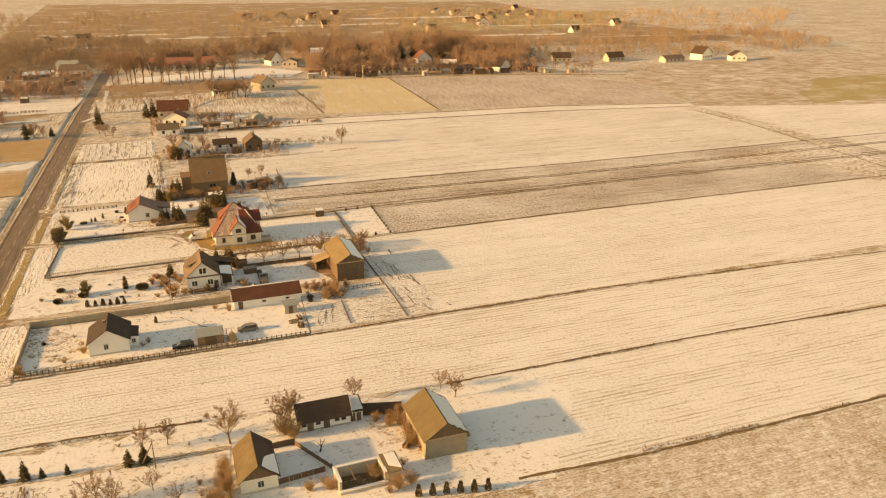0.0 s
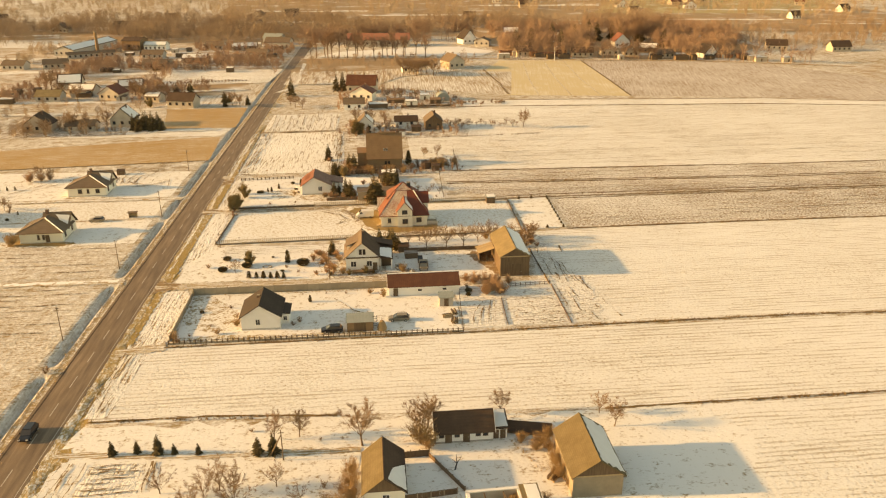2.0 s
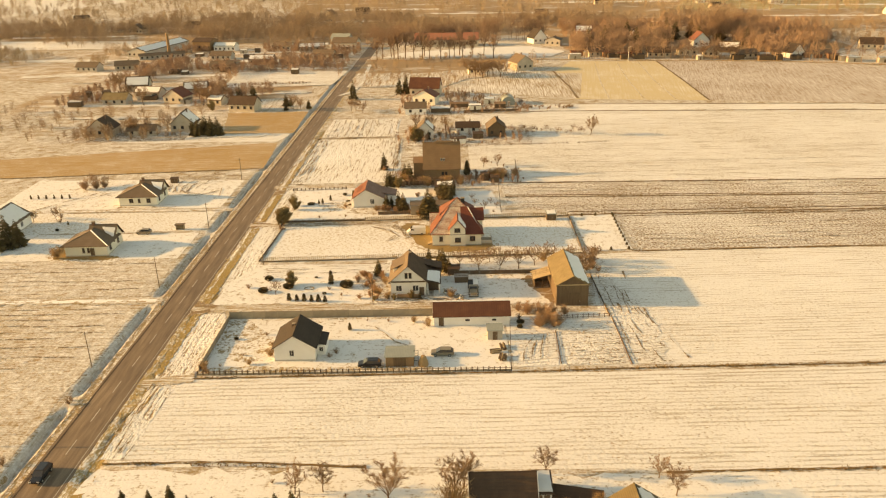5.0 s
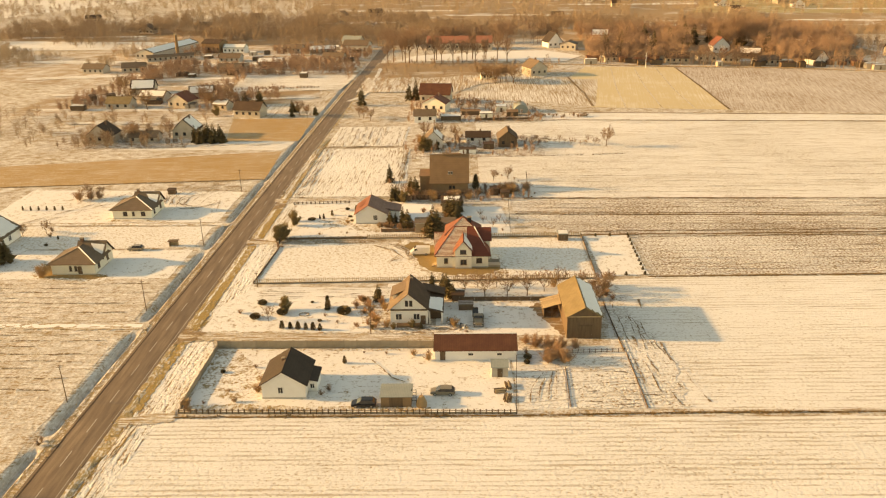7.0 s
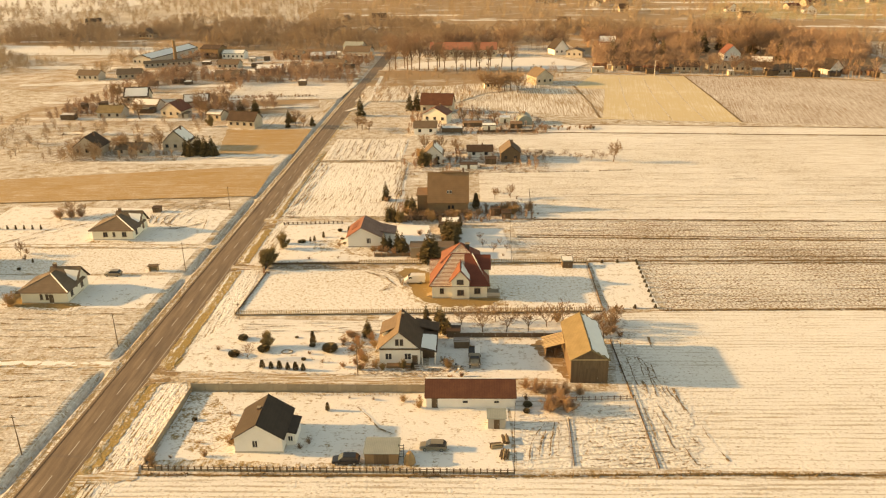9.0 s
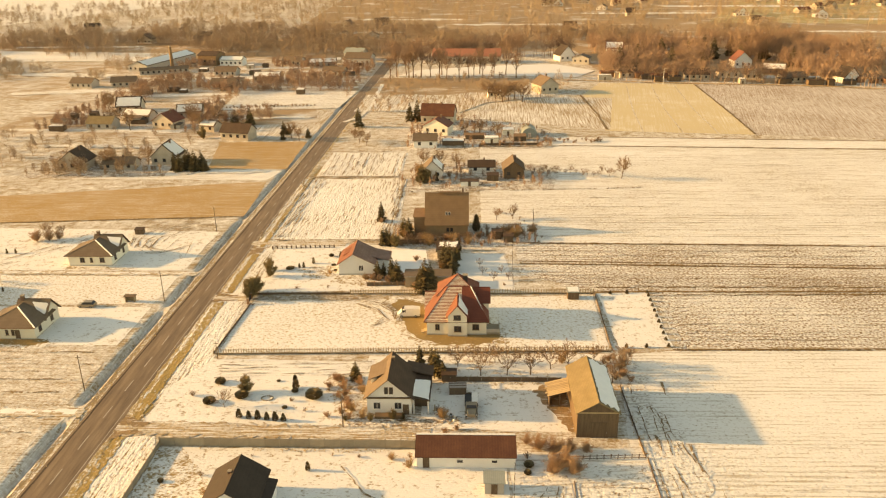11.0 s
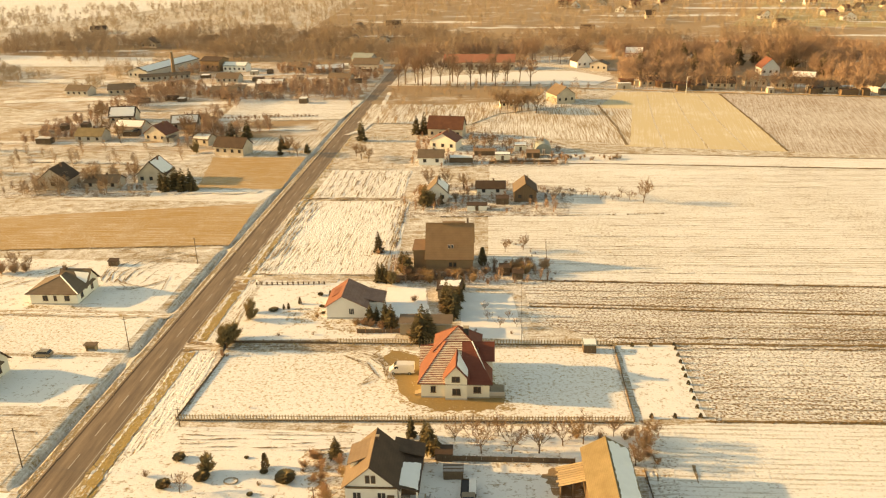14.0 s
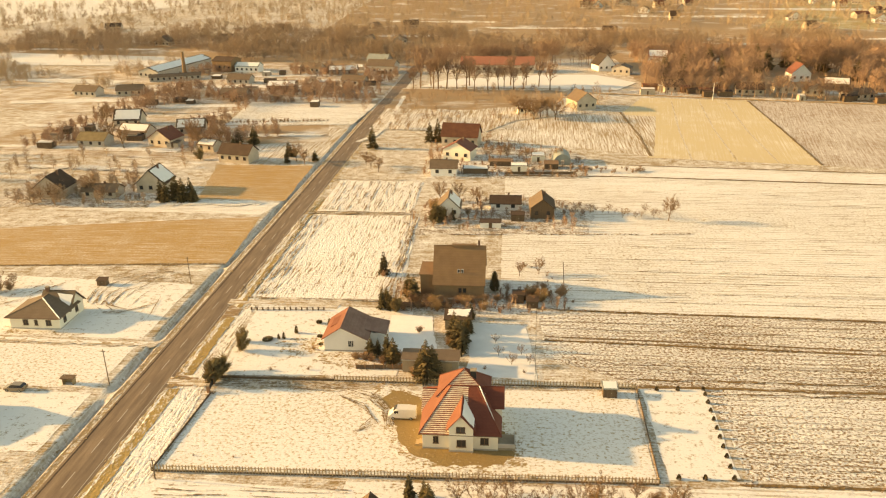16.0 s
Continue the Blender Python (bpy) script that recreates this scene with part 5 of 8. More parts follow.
def spruce_crown(seed, h, r):
    """Whorls of narrow drooping sprays round a straight stem, ragged at the rim."""
    rng = random.Random(seed)
    V, F, cV, cF = [], [], [], []
    limb(V, F, (0, 0, -0.1), (0, 0, h * 0.96), h * 0.018, 0.02, 5)
    n = int(14 + h * 3)
    for i in range(n):
        k = (i + rng.random()) / n
        z = h * (0.05 + 0.95 * k)
        rr = r * (1 - k) ** 0.7 * rng.uniform(.7, 1.15) + 0.06
        for j in range(13 if k < .7 else 8):
            a = rng.uniform(0, 6.283)
            out = rr * rng.uniform(.55, 1.15)
            tip = Vector((math.cos(a) * out, math.sin(a) * out, z - out * rng.uniform(-.12, .40)))
            side = Vector((-math.sin(a), math.cos(a), rng.uniform(-.5, .5))) * out * rng.uniform(.12, .22)
            c = Vector((math.cos(a), math.sin(a), 0)) * out * 0.55 + Vector((0, 0, z - out * .04))
            i0 = len(cV)
            cV += [Vector((0, 0, z + 0.04)), c + side, tip, c - side, c + Vector((0, 0, -out * .22))]
            cF += [(i0, i0 + 1, i0 + 2), (i0, i0 + 2, i0 + 3), (i0 + 1, i0 + 4, i0 + 2), (i0 + 3, i0 + 2, i0 + 4)]
    return V, F, cV, cF


def thuja_crown(seed, h, r, round_=False):
    rng = random.Random(seed)
    V, F, cV, cF = [], [], [], []
    limb(V, F, (0, 0, -0.05), (0, 0, h * .6), 0.05, 0.02, 4)
    for i in range(300):
        k = rng.random()
        prof_ = math.sin(math.pi * min(1, k * .92 + .08)) ** .6 if round_ else (1 - k) ** .55 * min(1, k * 6 + .45)
        a = rng.uniform(0, 6.283)
        p = Vector((math.cos(a) * r * prof_ * rng.uniform(.75, 1.05), math.sin(a) * r * prof_ * rng.uniform(.75, 1.05), h * (.02 + .9 * k)))
        out = Vector((math.cos(a), math.sin(a), 1.2 if not round_ else .5)).normalized()
        s = Vector((-math.sin(a), math.cos(a), rng.uniform(-.4, .4))) * r * .24
        i0 = len(cV)
        cV += [p - s, p + s, p + out * r * .45, p * .75 + Vector((0, 0, p.z * .2))]
        cF += [(i0, i0 + 1, i0 + 2), (i0 + 1, i0, i0 + 3)]
    return V, F, cV, cF


def plant(kind, name, label, category, crown_fn, crown_mat, trunk_mat="bark"):
    V, F, cV, cF = crown_fn
    ob = thing(name, label, category, 0, 0)
    tr = new("trunk", raw_mesh(kind + "_trunk", V, F, trunk_mat))
    cr = new("crown", raw_mesh(kind + "_crown", cV, cF, crown_mat))
    tr.parent = cr.parent = ob
    return ob


PROTO, USED = {}, {}


def set_plant(kind, x, y, scale=1.0, z=0.0, turn=None, wide=1.0):
    """One more plant of a kind; the first takes the prototype itself."""
    rng = random.Random(int(x * 31 + y * 57))
    m_ = pose(x, y, z, 0, 0, rng.uniform(0, 360) if turn is None else turn) @ Matrix.Diagonal((scale * wide, scale * wide, scale, 1))
    if kind not in USED:
        USED[kind] = 1
        PROTO[kind].matrix_basis = m_
        return PROTO[kind]
    ob = copy_thing(PROTO[kind], Matrix.Identity(4))
    ob.matrix_basis = m_
    return ob


for i in range(3):
    PROTO["tree%d" % i] = plant("broadleaf", "bare_tree", "leafless broadleaf tree with a fine twiggy crown", "tree", bare_crown(20 + i, 8.0, 0.74, 0.16, 3, 70, 0.023), "twig")
for i in range(2):
    PROTO["tall%d" % i] = plant("tall", "tall_tree", "tall slender leafless tree with a bare trunk", "tree", bare_crown(30 + i, 8.0, 0.52, 0.36, 3, 24, 0.034), "twig_wood")
for i in range(2):
    PROTO["fruit%d" % i] = plant("fruit", "fruit_tree", "small leafless fruit tree with crooked spreading branches", "tree", bare_crown(40 + i, 4.4, 0.95, 0.14, 3, 32, 0.022), "twig", "bark")
for i in range(2):
    PROTO["shrub%d" % i] = plant("shrub", "bare_shrub", "leafless brown garden shrub", "shrub", shrub_crown(60 + i, 2.0, 1.2, 600, 0.028), "twig")
PROTO["golden"] = plant("golden", "golden_shrub", "shrub with dry golden-brown leaves", "shrub", shrub_crown(66, 2.6, 1.7, 1500, 0.034), "twig_gold")
for i in range(2):
    PROTO["spruce%d" % i] = plant("spruce", "spruce", "dark green spruce tree with drooping boughs", "tree", spruce_crown(70 + i, 5.0, 1.35), "needles")
PROTO["larch"] = plant("larch", "conifer", "dull olive-brown conifer with loose boughs", "tree", spruce_crown(77, 5.0, 1.7), "olive")
PROTO["thuja"] = plant("thuja", "thuja", "narrow dark evergreen column", "thuja", thuja_crown(80, 2.4, 0.55), "thuja")
PROTO["ball"] = plant("ball", "round_shrub", "clipped round evergreen shrub", "shrub", thuja_crown(81, 1.1, 0.75, True), "thuja")
PROTO["pine"] = plant("pine", "young_pine", "bushy young pine with olive needles", "tree", shrub_crown(83, 4.2, 1.7, 1100, 0.13), "pine_olive")

PROTO["thicket"] = plant("thicket", "thicket", "dense reddish-brown leafless thicket", "shrub", shrub_crown(67, 4.0, 2.4, 2800, 0.034), "twig_red")
# old farmstead
for x, y, s in ((16.9, -34.2, .55), (20.7, -34.0, .50), (24.1, -34.5, .75), (26.6, -34.8, .42), (30.4, -35.2, .42), (39.8, -36.4, .72), (42.2, -36.4, .78)):
    set_plant("spruce%d" % (int(x) % 2), x, y, s, wide=1.15)
for x, y, s, k in ((41.9, -32.6, .62, "tree0"), (46.0, -32.2, .62, "tree1"), (56.2, -35.6, 1.0, "tree2"), (65.6, -33.6, .85, "tree0"), (67.0, -32.0, .8, "tree1"), (79.6, -29.3, .62, "tree1"), (98.0, -34.5, .6, "tree2"), (96.5, -30.5, .5, "tree0")):
    set_plant(k, x, y, s, wide=1.0)
for x, y, s, k in ((26.6, -44.4, .95, "fruit0"), (35.2, -44.6, 1.25, "fruit1"), (33.0, -45.6, .9, "fruit0"), (37.4, -45.2, .85, "fruit1"), (38, -49, 1.3, "fruit0"), (43.5, -44.5, .9, "fruit1"), (32.5, -50, 1.2, "fruit1"), (47, -49, .8, "fruit0")):
    set_plant(k, x, y, s)
for x, y, s, k in ((65.6, -35.8, 1.9, "golden"), (66.8, -37.4, 1.3, "golden"), (54.6, -42.5, 1.1, "golden"), (54.4, -45.4, 1.25, "golden"), (54.6, -48.6, 1.3, "golden"), (53.2, -47, 1.2, "shrub0"), (85.6, -40, 1.1, "golden"), (85.8, -43.5, 1.2, "golden"), (85.6, -46.6, 1.3, "golden"), (86.6, -48.8, 1.2, "shrub1"), (84.5, -38.5, 1.1, "golden"), (79.5, -54.6, .7, "shrub1"), (82.6, -51.4, .9, "shrub0"), (77.2, -53.4, 1.0, "golden"), (74.6, -54.0, .8, "shrub1"), (78.0, -52.4, .9, "golden"), (80.2, -57.0, 1.1, "golden"), (78.5, -57.6, 1.2, "shrub0"), (82.4, -56.6, 1.0, "golden"), (70.0, -53.6, 1.0, "golden"), (69.2, -51.6, .8, "shrub0"), (52.4, -50.5, 1.2, "golden"), (53.8, -52.4, 1.3, "golden"), (56.0, -53.6, 1.0, "shrub1"), (66.8, -52.8, .8, "golden"), (81.6, -37.4, .9, "golden"), (83.6, -39.6, .9, "golden"), (86.4, -36.6, 1.0, "golden"), (95.5, -47.5, .7, "shrub0"), (38.0, -30.0, .5, "shrub0"), (50.5, -45.5, .8, "shrub1"), (50.8, -48.5, .8, "shrub0"), (49.5, -33.4, .35, "shrub1"), (53, -33.6, .35, "shrub0")):
    set_plant(k, x, y, s)
for i in range(6):
    set_plant("thuja", 82.5 + 2.15 * i, -60.0 - .45 * i, 1.0)
# walled yard
for x, y, s, k in ((21.5, 15.8, .55, "ball"), (27.5, 17.5, .55, "shrub0"), (30.0, 8.8, .8, "golden"), (29.5, 13, .6, "shrub1"), (44.6, 19.0, .75, "thuja"), (24.5, 9.0, .4, "shrub0"), (26.5, 5.5, .5, "golden"), (21, 5, .45, "shrub1"), (43.0, 9.2, .8, "shrub1"), (41.8, 7.8, .7, "shrub0"), (52.5, 22.5, .45, "shrub0"), (58, 22.0, .6, "golden"), (61, 22.6, .6, "shrub1"), (48, 23, .35, "shrub1"), (74.5, 15.0, .7, "shrub0"), (61.0, 20.0, .7, "golden"), (34.5, 22.6, .3, "shrub0"), (19.0, 2.6, .9, "shrub1"), (18.2, 4.0, .8, "golden")):
    set_plant(k, x, y, s)
for x, y, s, k in ((84.2, 19.4, 1.3, "shrub0"), (86.2, 20.6, 1.4, "shrub1"), (88.4, 19.2, 1.3, "shrub0"), (80.5, 20.5, .9, "ball"), (80.4, 22.6, .8, "shrub1"), (80.2, 18.6, .7, "ball")):
    set_plant(k, x, y, s)
for x, y, s in ((82.5, 25.2, .75), (85.0, 24.0, .85), (80.6, 26.6, .55), (87.6, 24.6, .7), (90.4, 24.4, .6), (84.4, 18.8, .85), (87.4, 18.8, .95), (86.0, 20.4, 1.0), (100.8, 48.6, .55), (101.6, 52.6, .6), (99.0, 54.6, .5), (97.2, 46.6, .45), (53.6, 43.8, .5), (46.6, 45.2, .4), (47.4, 41.4, .45), (48.6, 36.8, .5), (49.2, 33.6, .4), (45.2, 34.2, .35), (66.6, 29.4, .35), (68.6, 30.6, .3)):
    set_plant("thicket", x, y, s)
for x, y, s in ((45.2, 46.4, .5), (44.0, 44.2, .4), (46.8, 43.6, .5), (46.2, 40.6, .4), (48.2, 38.4, .45), (47.6, 35.2, .42), (49.6, 45.4, .5), (44.6, 47.6, .35)):
    set_plant("thicket", x, y, s)
# front garden
for x, y, s, k in ((22.3, 45.6, .95, "ball"), (22.3, 38.6, 1.05, "ball"), (18.4, 40.9, .8, "shrub0"), (28.2, 42.4, .95, "pine"), (27.9, 40.6, 1.15, "ball"), (37.5, 43.8, 1.25, "thuja"), (37.6, 42.6, .6, "ball"), (41.6, 40.7, 1.45, "ball"), (37.6, 39.3, .55, "shrub1"), (25.5, 37.2, .8, "fruit0"), (36.8, 37.0, .45, "ball"), (40.8, 36.0, .5, "shrub1"), (44.0, 43.0, .55, "shrub0"), (33.6, 46.3, .35, "ball")):
    set_plant(k, x, y, s, wide=1.25 if k == "ball" else 1.0)
for x, y, s in ((57.2, 33.6, .9), (53.2, 33.0, .7), (48.6, 33.2, .5)):
    set_plant("pine", x, y, s * .6)
for i, x in enumerate((29.2, 31.0, 32.7, 34.4, 36.0, 37.5)):
    set_plant("thuja", x, 33.9 - .2 * i, .68 if i % 2 else .8, wide=1.3)
for x, y, s, k in ((48.6, 47.2, .85, "larch"), (46, 46.5, .6, "golden"), (49.4, 36.2, .8, "golden"), (47.5, 40, .6, "shrub1"), (50.5, 42.5, .8, "golden"), (48.6, 38.5, .9, "shrub0"), (60.8, 53.0, .95, "spruce1"), (64.2, 49.4, 1.2, "larch"), (63.4, 51.0, 1.05, "spruce0"), (65.6, 48.2, .8, "larch"), (51.6, 34.0, .7, "golden"), (59.0, 33.4, .7, "thuja"), (66.0, 34.0, 1.0, "golden")):
    set_plant(k, x, y, s)
for x, y, s, k in ((68.5, 52.3, 1.02, "fruit0"), (73.1, 48.9, 1.38, "fruit1"), (78.2, 49.0, 1.32, "fruit0"), (82.8, 49.2, 1.38, "fruit1"), (76, 53.8, 0.96, "fruit1"), (87, 51.5, 1.20, "fruit0"), (71.5, 54.2, 0.84, "fruit0"), (90.5, 52.0, 1.32, "fruit1")):
    set_plant(k, x, y, s)
for x, y, s, k in ((100.3, 49.5, .65, "tree0"), (98.4, 46.4, .6, "tree1"), (102.0, 53, .6, "tree1"), (96, 54.3, .5, "tree2"), (99.2, 47.4, 1.2, "shrub0"), (100.8, 51.2, 1.3, "shrub1"), (97.8, 53.5, 1.2, "shrub0"), (102.0, 46.8, .9, "shrub1"), (93.5, 53.0, 1.3, "shrub1"), (89.5, 53.8, 1.1, "golden")):
    set_plant(k, x, y, s)
# villa plot
for y, s in ((60.6, 1.0), (63.6, .9), (66.4, .9), (69.1, .9), (71.8, .95), (74.5, .9), (77.2, .9), (80.0, .9), (82.7, .95), (85.4, .9), (87.2, .9)):
    set_plant("thuja", 112.4 + .04 * (y - 60), y, .42 * s, wide=1.7)
for x, y in ((103.6, 60.2), (107.8, 60.4), (104.6, 86.6), (108.6, 86.9)):
    set_plant("thuja", x, y, .42, wide=1.7)
for x, y, s, k in ((22.9, 61.2, .28, "shrub0"), (29.9, 61.2, .3, "shrub1"), (60.0, 88.3, 1.8, "larch"), (61.2, 89.0, 1.5, "larch"), (58.9, 88.9, 1.3, "larch"), (18.4, 85.8, 1.2, "pine"), (18.0, 84.0, 1.35, "pine"), (18.8, 88.0, 1.1, "pine"), (18.8, 86.9, 1.2, "shrub1"), (19.6, 80.2, .5, "shrub0")):
    set_plant(k, x, y, s)
# white house garden and the brown house
for x, y, s, k in ((18.9, 100.8, .9, "pine"), (19.8, 97.2, 1.05, "pine"), (33.4, 110.5, .75, "ball"), (29.4, 105.6, .8, "thuja"), (27.3, 102.9, .7, "thuja"), (26.2, 102.7, .6, "thuja"), (28.2, 89.6, .5, "shrub0"), (35.8, 90.2, .45, "shrub1"), (36.3, 108.5, 1.0, "thuja"), (46.6, 119.0, 1.1, "spruce0"), (48.6, 118.4, .95, "spruce1"), (51.2, 95.6, 1.25, "spruce0"), (52.6, 94.2, 1.2, "larch"), (47.6, 96.2, 1.0, "larch"), (49.0, 97.4, .8, "spruce1"), (44.5, 95.2, .7, "golden"), (65.6, 101.6, 1.55, "larch"), (64.4, 106.0, 1.3, "larch"), (66.4, 98.6, 1.1, "spruce1"), (67.4, 108.4, .9, "larch"), (67.6, 115.0, .8, "larch"), (66.8, 103.4, 1.2, "spruce0"), (63.8, 102.0, 1.0, "golden"), (44.0, 139.0, 1.3, "spruce0"), (35, 98.5, .5, "golden"), (36, 100.6, .5, "ball")):
    set_plant(k, x, y, s)
for x, y, s, w in ((23.9, 102.2, .5, 2.6), (35.0, 104.2, .45, 1.6)):
    set_plant("ball", x, y, s, wide=w)
for x, y, s, k in ((46.5, 94.9, .55, "thicket"), (48.0, 94.4, .5, "thicket"), (45.0, 95.2, .4, "thicket"), (50.4, 93.6, .5, "thicket"), (53.8, 95.4, .6, "thicket"), (47.2, 121.7, .9, "larch"), (50.1, 117.3, 1.0, "pine"), (51.6, 118.6, .6, "thicket"), (54.2, 122.6, .65, "thicket"), (56.8, 122.8, .6, "thicket"), (60.2, 122.6, .55, "thicket"), (64.2, 122.4, .6, "thicket"), (67.6, 122.8, .6, "thicket"), (70.8, 123.8, .6, "thicket"), (62.6, 113.4, .7, "larch"), (57.6, 88.8, .6, "thicket"), (62.6, 88.6, .6, "thicket")):
    set_plant(k, x, y, s)
for x, y, s, k in ((52.6, 126.4, .9, "thicket"), (53.4, 124.4, 1.3, "larch"), (51.8, 127.6, 1.1, "larch"), (82.6, 127.0, .9, "thicket"), (80.0, 125.4, .8, "thicket"), (73.6, 124.4, .6, "thicket"), (89.0, 128.0, .9, "thicket"), (85.0, 130.4, .7, "thicket"), (62.0, 119.2, .5, "thicket"), (44.2, 137.6, .45, "thicket"), (56.6, 107.6, .45, "thicket"), (52.4, 124.0, 1.3, "golden"), (55.0, 122.4, 1.4, "shrub0"), (58.4, 121.0, 1.3, "golden"), (62, 121.6, 1.4, "shrub1"), (66, 121.4, 1.2, "golden"), (69.4, 122.6, 1.3, "shrub0"), (52.0, 128.5, 1.2, "shrub1"), (72.8, 130.2, 2.2, "thuja"), (78.5, 127.6, 1.3, "ball"), (81.5, 126.8, 1.4, "golden"), (84.0, 124.6, 1.5, "golden"), (76, 131, 1.2, "shrub0"), (86.0, 127.4, 1.2, "shrub1"), (80.5, 145.5, .9, "shrub0"), (76.0, 126.0, 1.0, "shrub1"), (55.0, 119.0, 1.3, "shrub1"), (59.6, 118.4, 1.2, "golden"), (70.5, 119.4, 1.0, "golden")):
    set_plant(k, x, y, s)
for x, y, s, k in ((76.9, 94.6, .6, "fruit0"), (74.2, 98.2, .5, "fruit1"), (79.0, 99.0, .5, "fruit0"), (80.6, 95.0, .5, "fruit1"), (71.5, 92.5, .55, "shrub0"), (73.5, 103.5, .5, "fruit0"), (79.4, 91.6, .5, "shrub1"), (84.0, 141, .55, "tree0"), (79.0, 139.5, .5, "tree1")):
    set_plant(k, x, y, s)
for i in range(16):
    rng = random.Random(i)
    set_plant("shrub%d" % (i % 2), 85.0 + rng.uniform(-4, 7), 121 + i * 1.7, rng.uniform(.25, .5))
# north group and the road
for x, y, s, k in ((20.3, 266, 2.0, "spruce0"), (42.8, 277.5, 1.85, "spruce1"), (46.3, 277.8, 2.1, "spruce0"), (124.6, 183, .95, "tree0"), (56.5, 180.5, .9, "spruce1"), (59.0, 181.0, .8, "spruce0"), (54.0, 179.0, 1.5, "larch"), (55.8, 179.6, 1.3, "pine"), (52.0, 183.5, 1.4, "shrub0"), (63.5, 186.0, 1.7, "shrub0"), (66.0, 196.0, .8, "tree1"), (60.0, 199.0, .8, "tree2"), (54.0, 198.0, .9, "tree0"), (52.5, 190, 1.8, "golden"), (88, 321, 1.2, "tree2"), (24.5, 236, .8, "tree1"), (28.0, 232, .7, "tree0"), (22.0, 240, .7, "tree2"), (99.0, 196.5, .9, "shrub0"), (68.5, 250, .8, "tree0"), (75.0, 252, .8, "tree1"), (83.0, 251, .7, "tree2"), (95, 250, .7, "tree0")):
    set_plant(k, x, y, s)
for i in range(24):
    rng = random.Random(i + 90)
    set_plant("shrub%d" % (i % 2), 100 + rng.uniform(-1, 26), 236 + rng.uniform(-3, 5), rng.uniform(.5, 1.1))
for i in range(15):
    rng = random.Random(i + 190)
    set_plant("fruit%d" % (i % 2), 96 + i * 1.9, 188 + rng.uniform(-3, 4), rng.uniform(.4, .8))
# west side
for x, y, s, k in ((-53.0, 70.0, 2.0, "spruce0"), (-55.6, 68.0, 1.9, "larch"), (-51.0, 71.4, 1.6, "larch"), (-58.5, 70.0, 1.6, "spruce1"), (-50.6, 92.5, .5, "tree0"), (-48.2, 90.0, .9, "shrub0"), (-49.6, 94.0, 1.0, "shrub1"), (-46.0, 83.0, .6, "ball"), (-45.0, 88.0, .5, "thuja"), (-36.5, 61.8, 1.5, "golden"), (-70, 70, 1.2, "tree0"), (-56, 90, .5, "tree1"), (-54.5, 122.5, 1.0, "thicket"), (-51.0, 123.0, .9, "thicket"), (-48.6, 124.0, .75, "thicket"), (-52.4, 125.0, .6, "tree0"), (-49.0, 126.4, .45, "tree1"), (-2.9, -7.2, .8, "shrub0"), (-5.9, -24.4, 1.0, "shrub1"), (-3.0, -6.0, .6, "shrub1"), (-30, 197, 1.6, "spruce0"), (-32, 195, 1.7, "larch"), (-34.5, 196.4, 1.7, "spruce0"), (-37.5, 194.6, 1.5, "larch"), (-28.0, 194.6, 1.2, "larch"), (-40.0, 196.2, 1.5, "spruce0"), (-36.0, 198.2, 1.6, "larch"), (-74, 190, .9, "tree0"), (-66, 198, 1.0, "tree1"), (-58, 192, .8, "tree2"), (-54, 206, .9, "tree0"), (-31, 270.5, 1.7, "larch"), (-38.4, 272.5, 1.4, "larch"), (-11.1, 252.2, 1.3, "larch"), (-8.8, 252.2, .9, "pine"), (1.0, 245.5, 1.0, "larch"), (-45.2, 246, 1.3, "pine"), (-9.6, 243, 1.1, "spruce0"), (-6.5, 246, .9, "tree2"), (-2, 241, .8, "tree1"), (-110, 300, 1.4, "tree0"), (-95, 272, 1.2, "tree1"), (-84, 262, 1.2, "tree2"), (-60, 276, 1.2, "tree0"), (-52, 262, 1.1, "tree1"), (-45, 268, 1.1, "tree2"), (-37, 262, 1.3, "spruce0"), (-90, 292, 1.0, "spruce1")):
    set_plant(k, x, y, s)
for i in range(6):
    set_plant("thuja", -68 + i * 2.5, 113, .62)

# ---- fences and walls ----
def fence(name, label, p, q, step, post, height, mat, rail=True, panel="", solid=0.0, rail_mat=None, post_mat=None):
    """Posts at a step from p to q, joined by rails or by solid panels."""
    p, q = Vector((*p, 0)), Vector((*q, 0))
    d = q - p
    ln = d.length
    f = thing(name, label, "fence", p.x, p.y, 0, math.degrees(math.atan2(d.y, d.x)))
    n = int(ln / step)
    pm = mesh_of(boxes((-post / 2, -post / 2, -0.05, post / 2, post / 2, height), (-post / 2 - .02, -post / 2 - .02, height, post / 2 + .02, post / 2 + .02, height + .05)), "post", post_mat or mat)
    for i in range(n + 1):
        o = new("post", pm)
        o.parent = f
        o.matrix_basis = pose(ln * i / n, 0, 0, random.uniform(-2, 2), random.uniform(-2, 2), 0)
    if rail:
        for z in (0.25 * height, 0.82 * height):
            k = 0.008 if "wire" in label else 0.035
            part("rail", boxes((0, -k, z - k, ln, k, z + k)), rail_mat or mat, f)
    if solid:
        k = int(ln / 2.5) or 1
        pan = mesh_of(boxes((0.02, -0.05, 0, ln / k - 0.02, 0.05, solid)), "panel", panel or mat)
        for i in range(k):
            o = new("panel", pan)
            o.parent = f
            o.matrix_basis = pose(ln * i / k, 0, 0, 0, 0, 0)
    return f


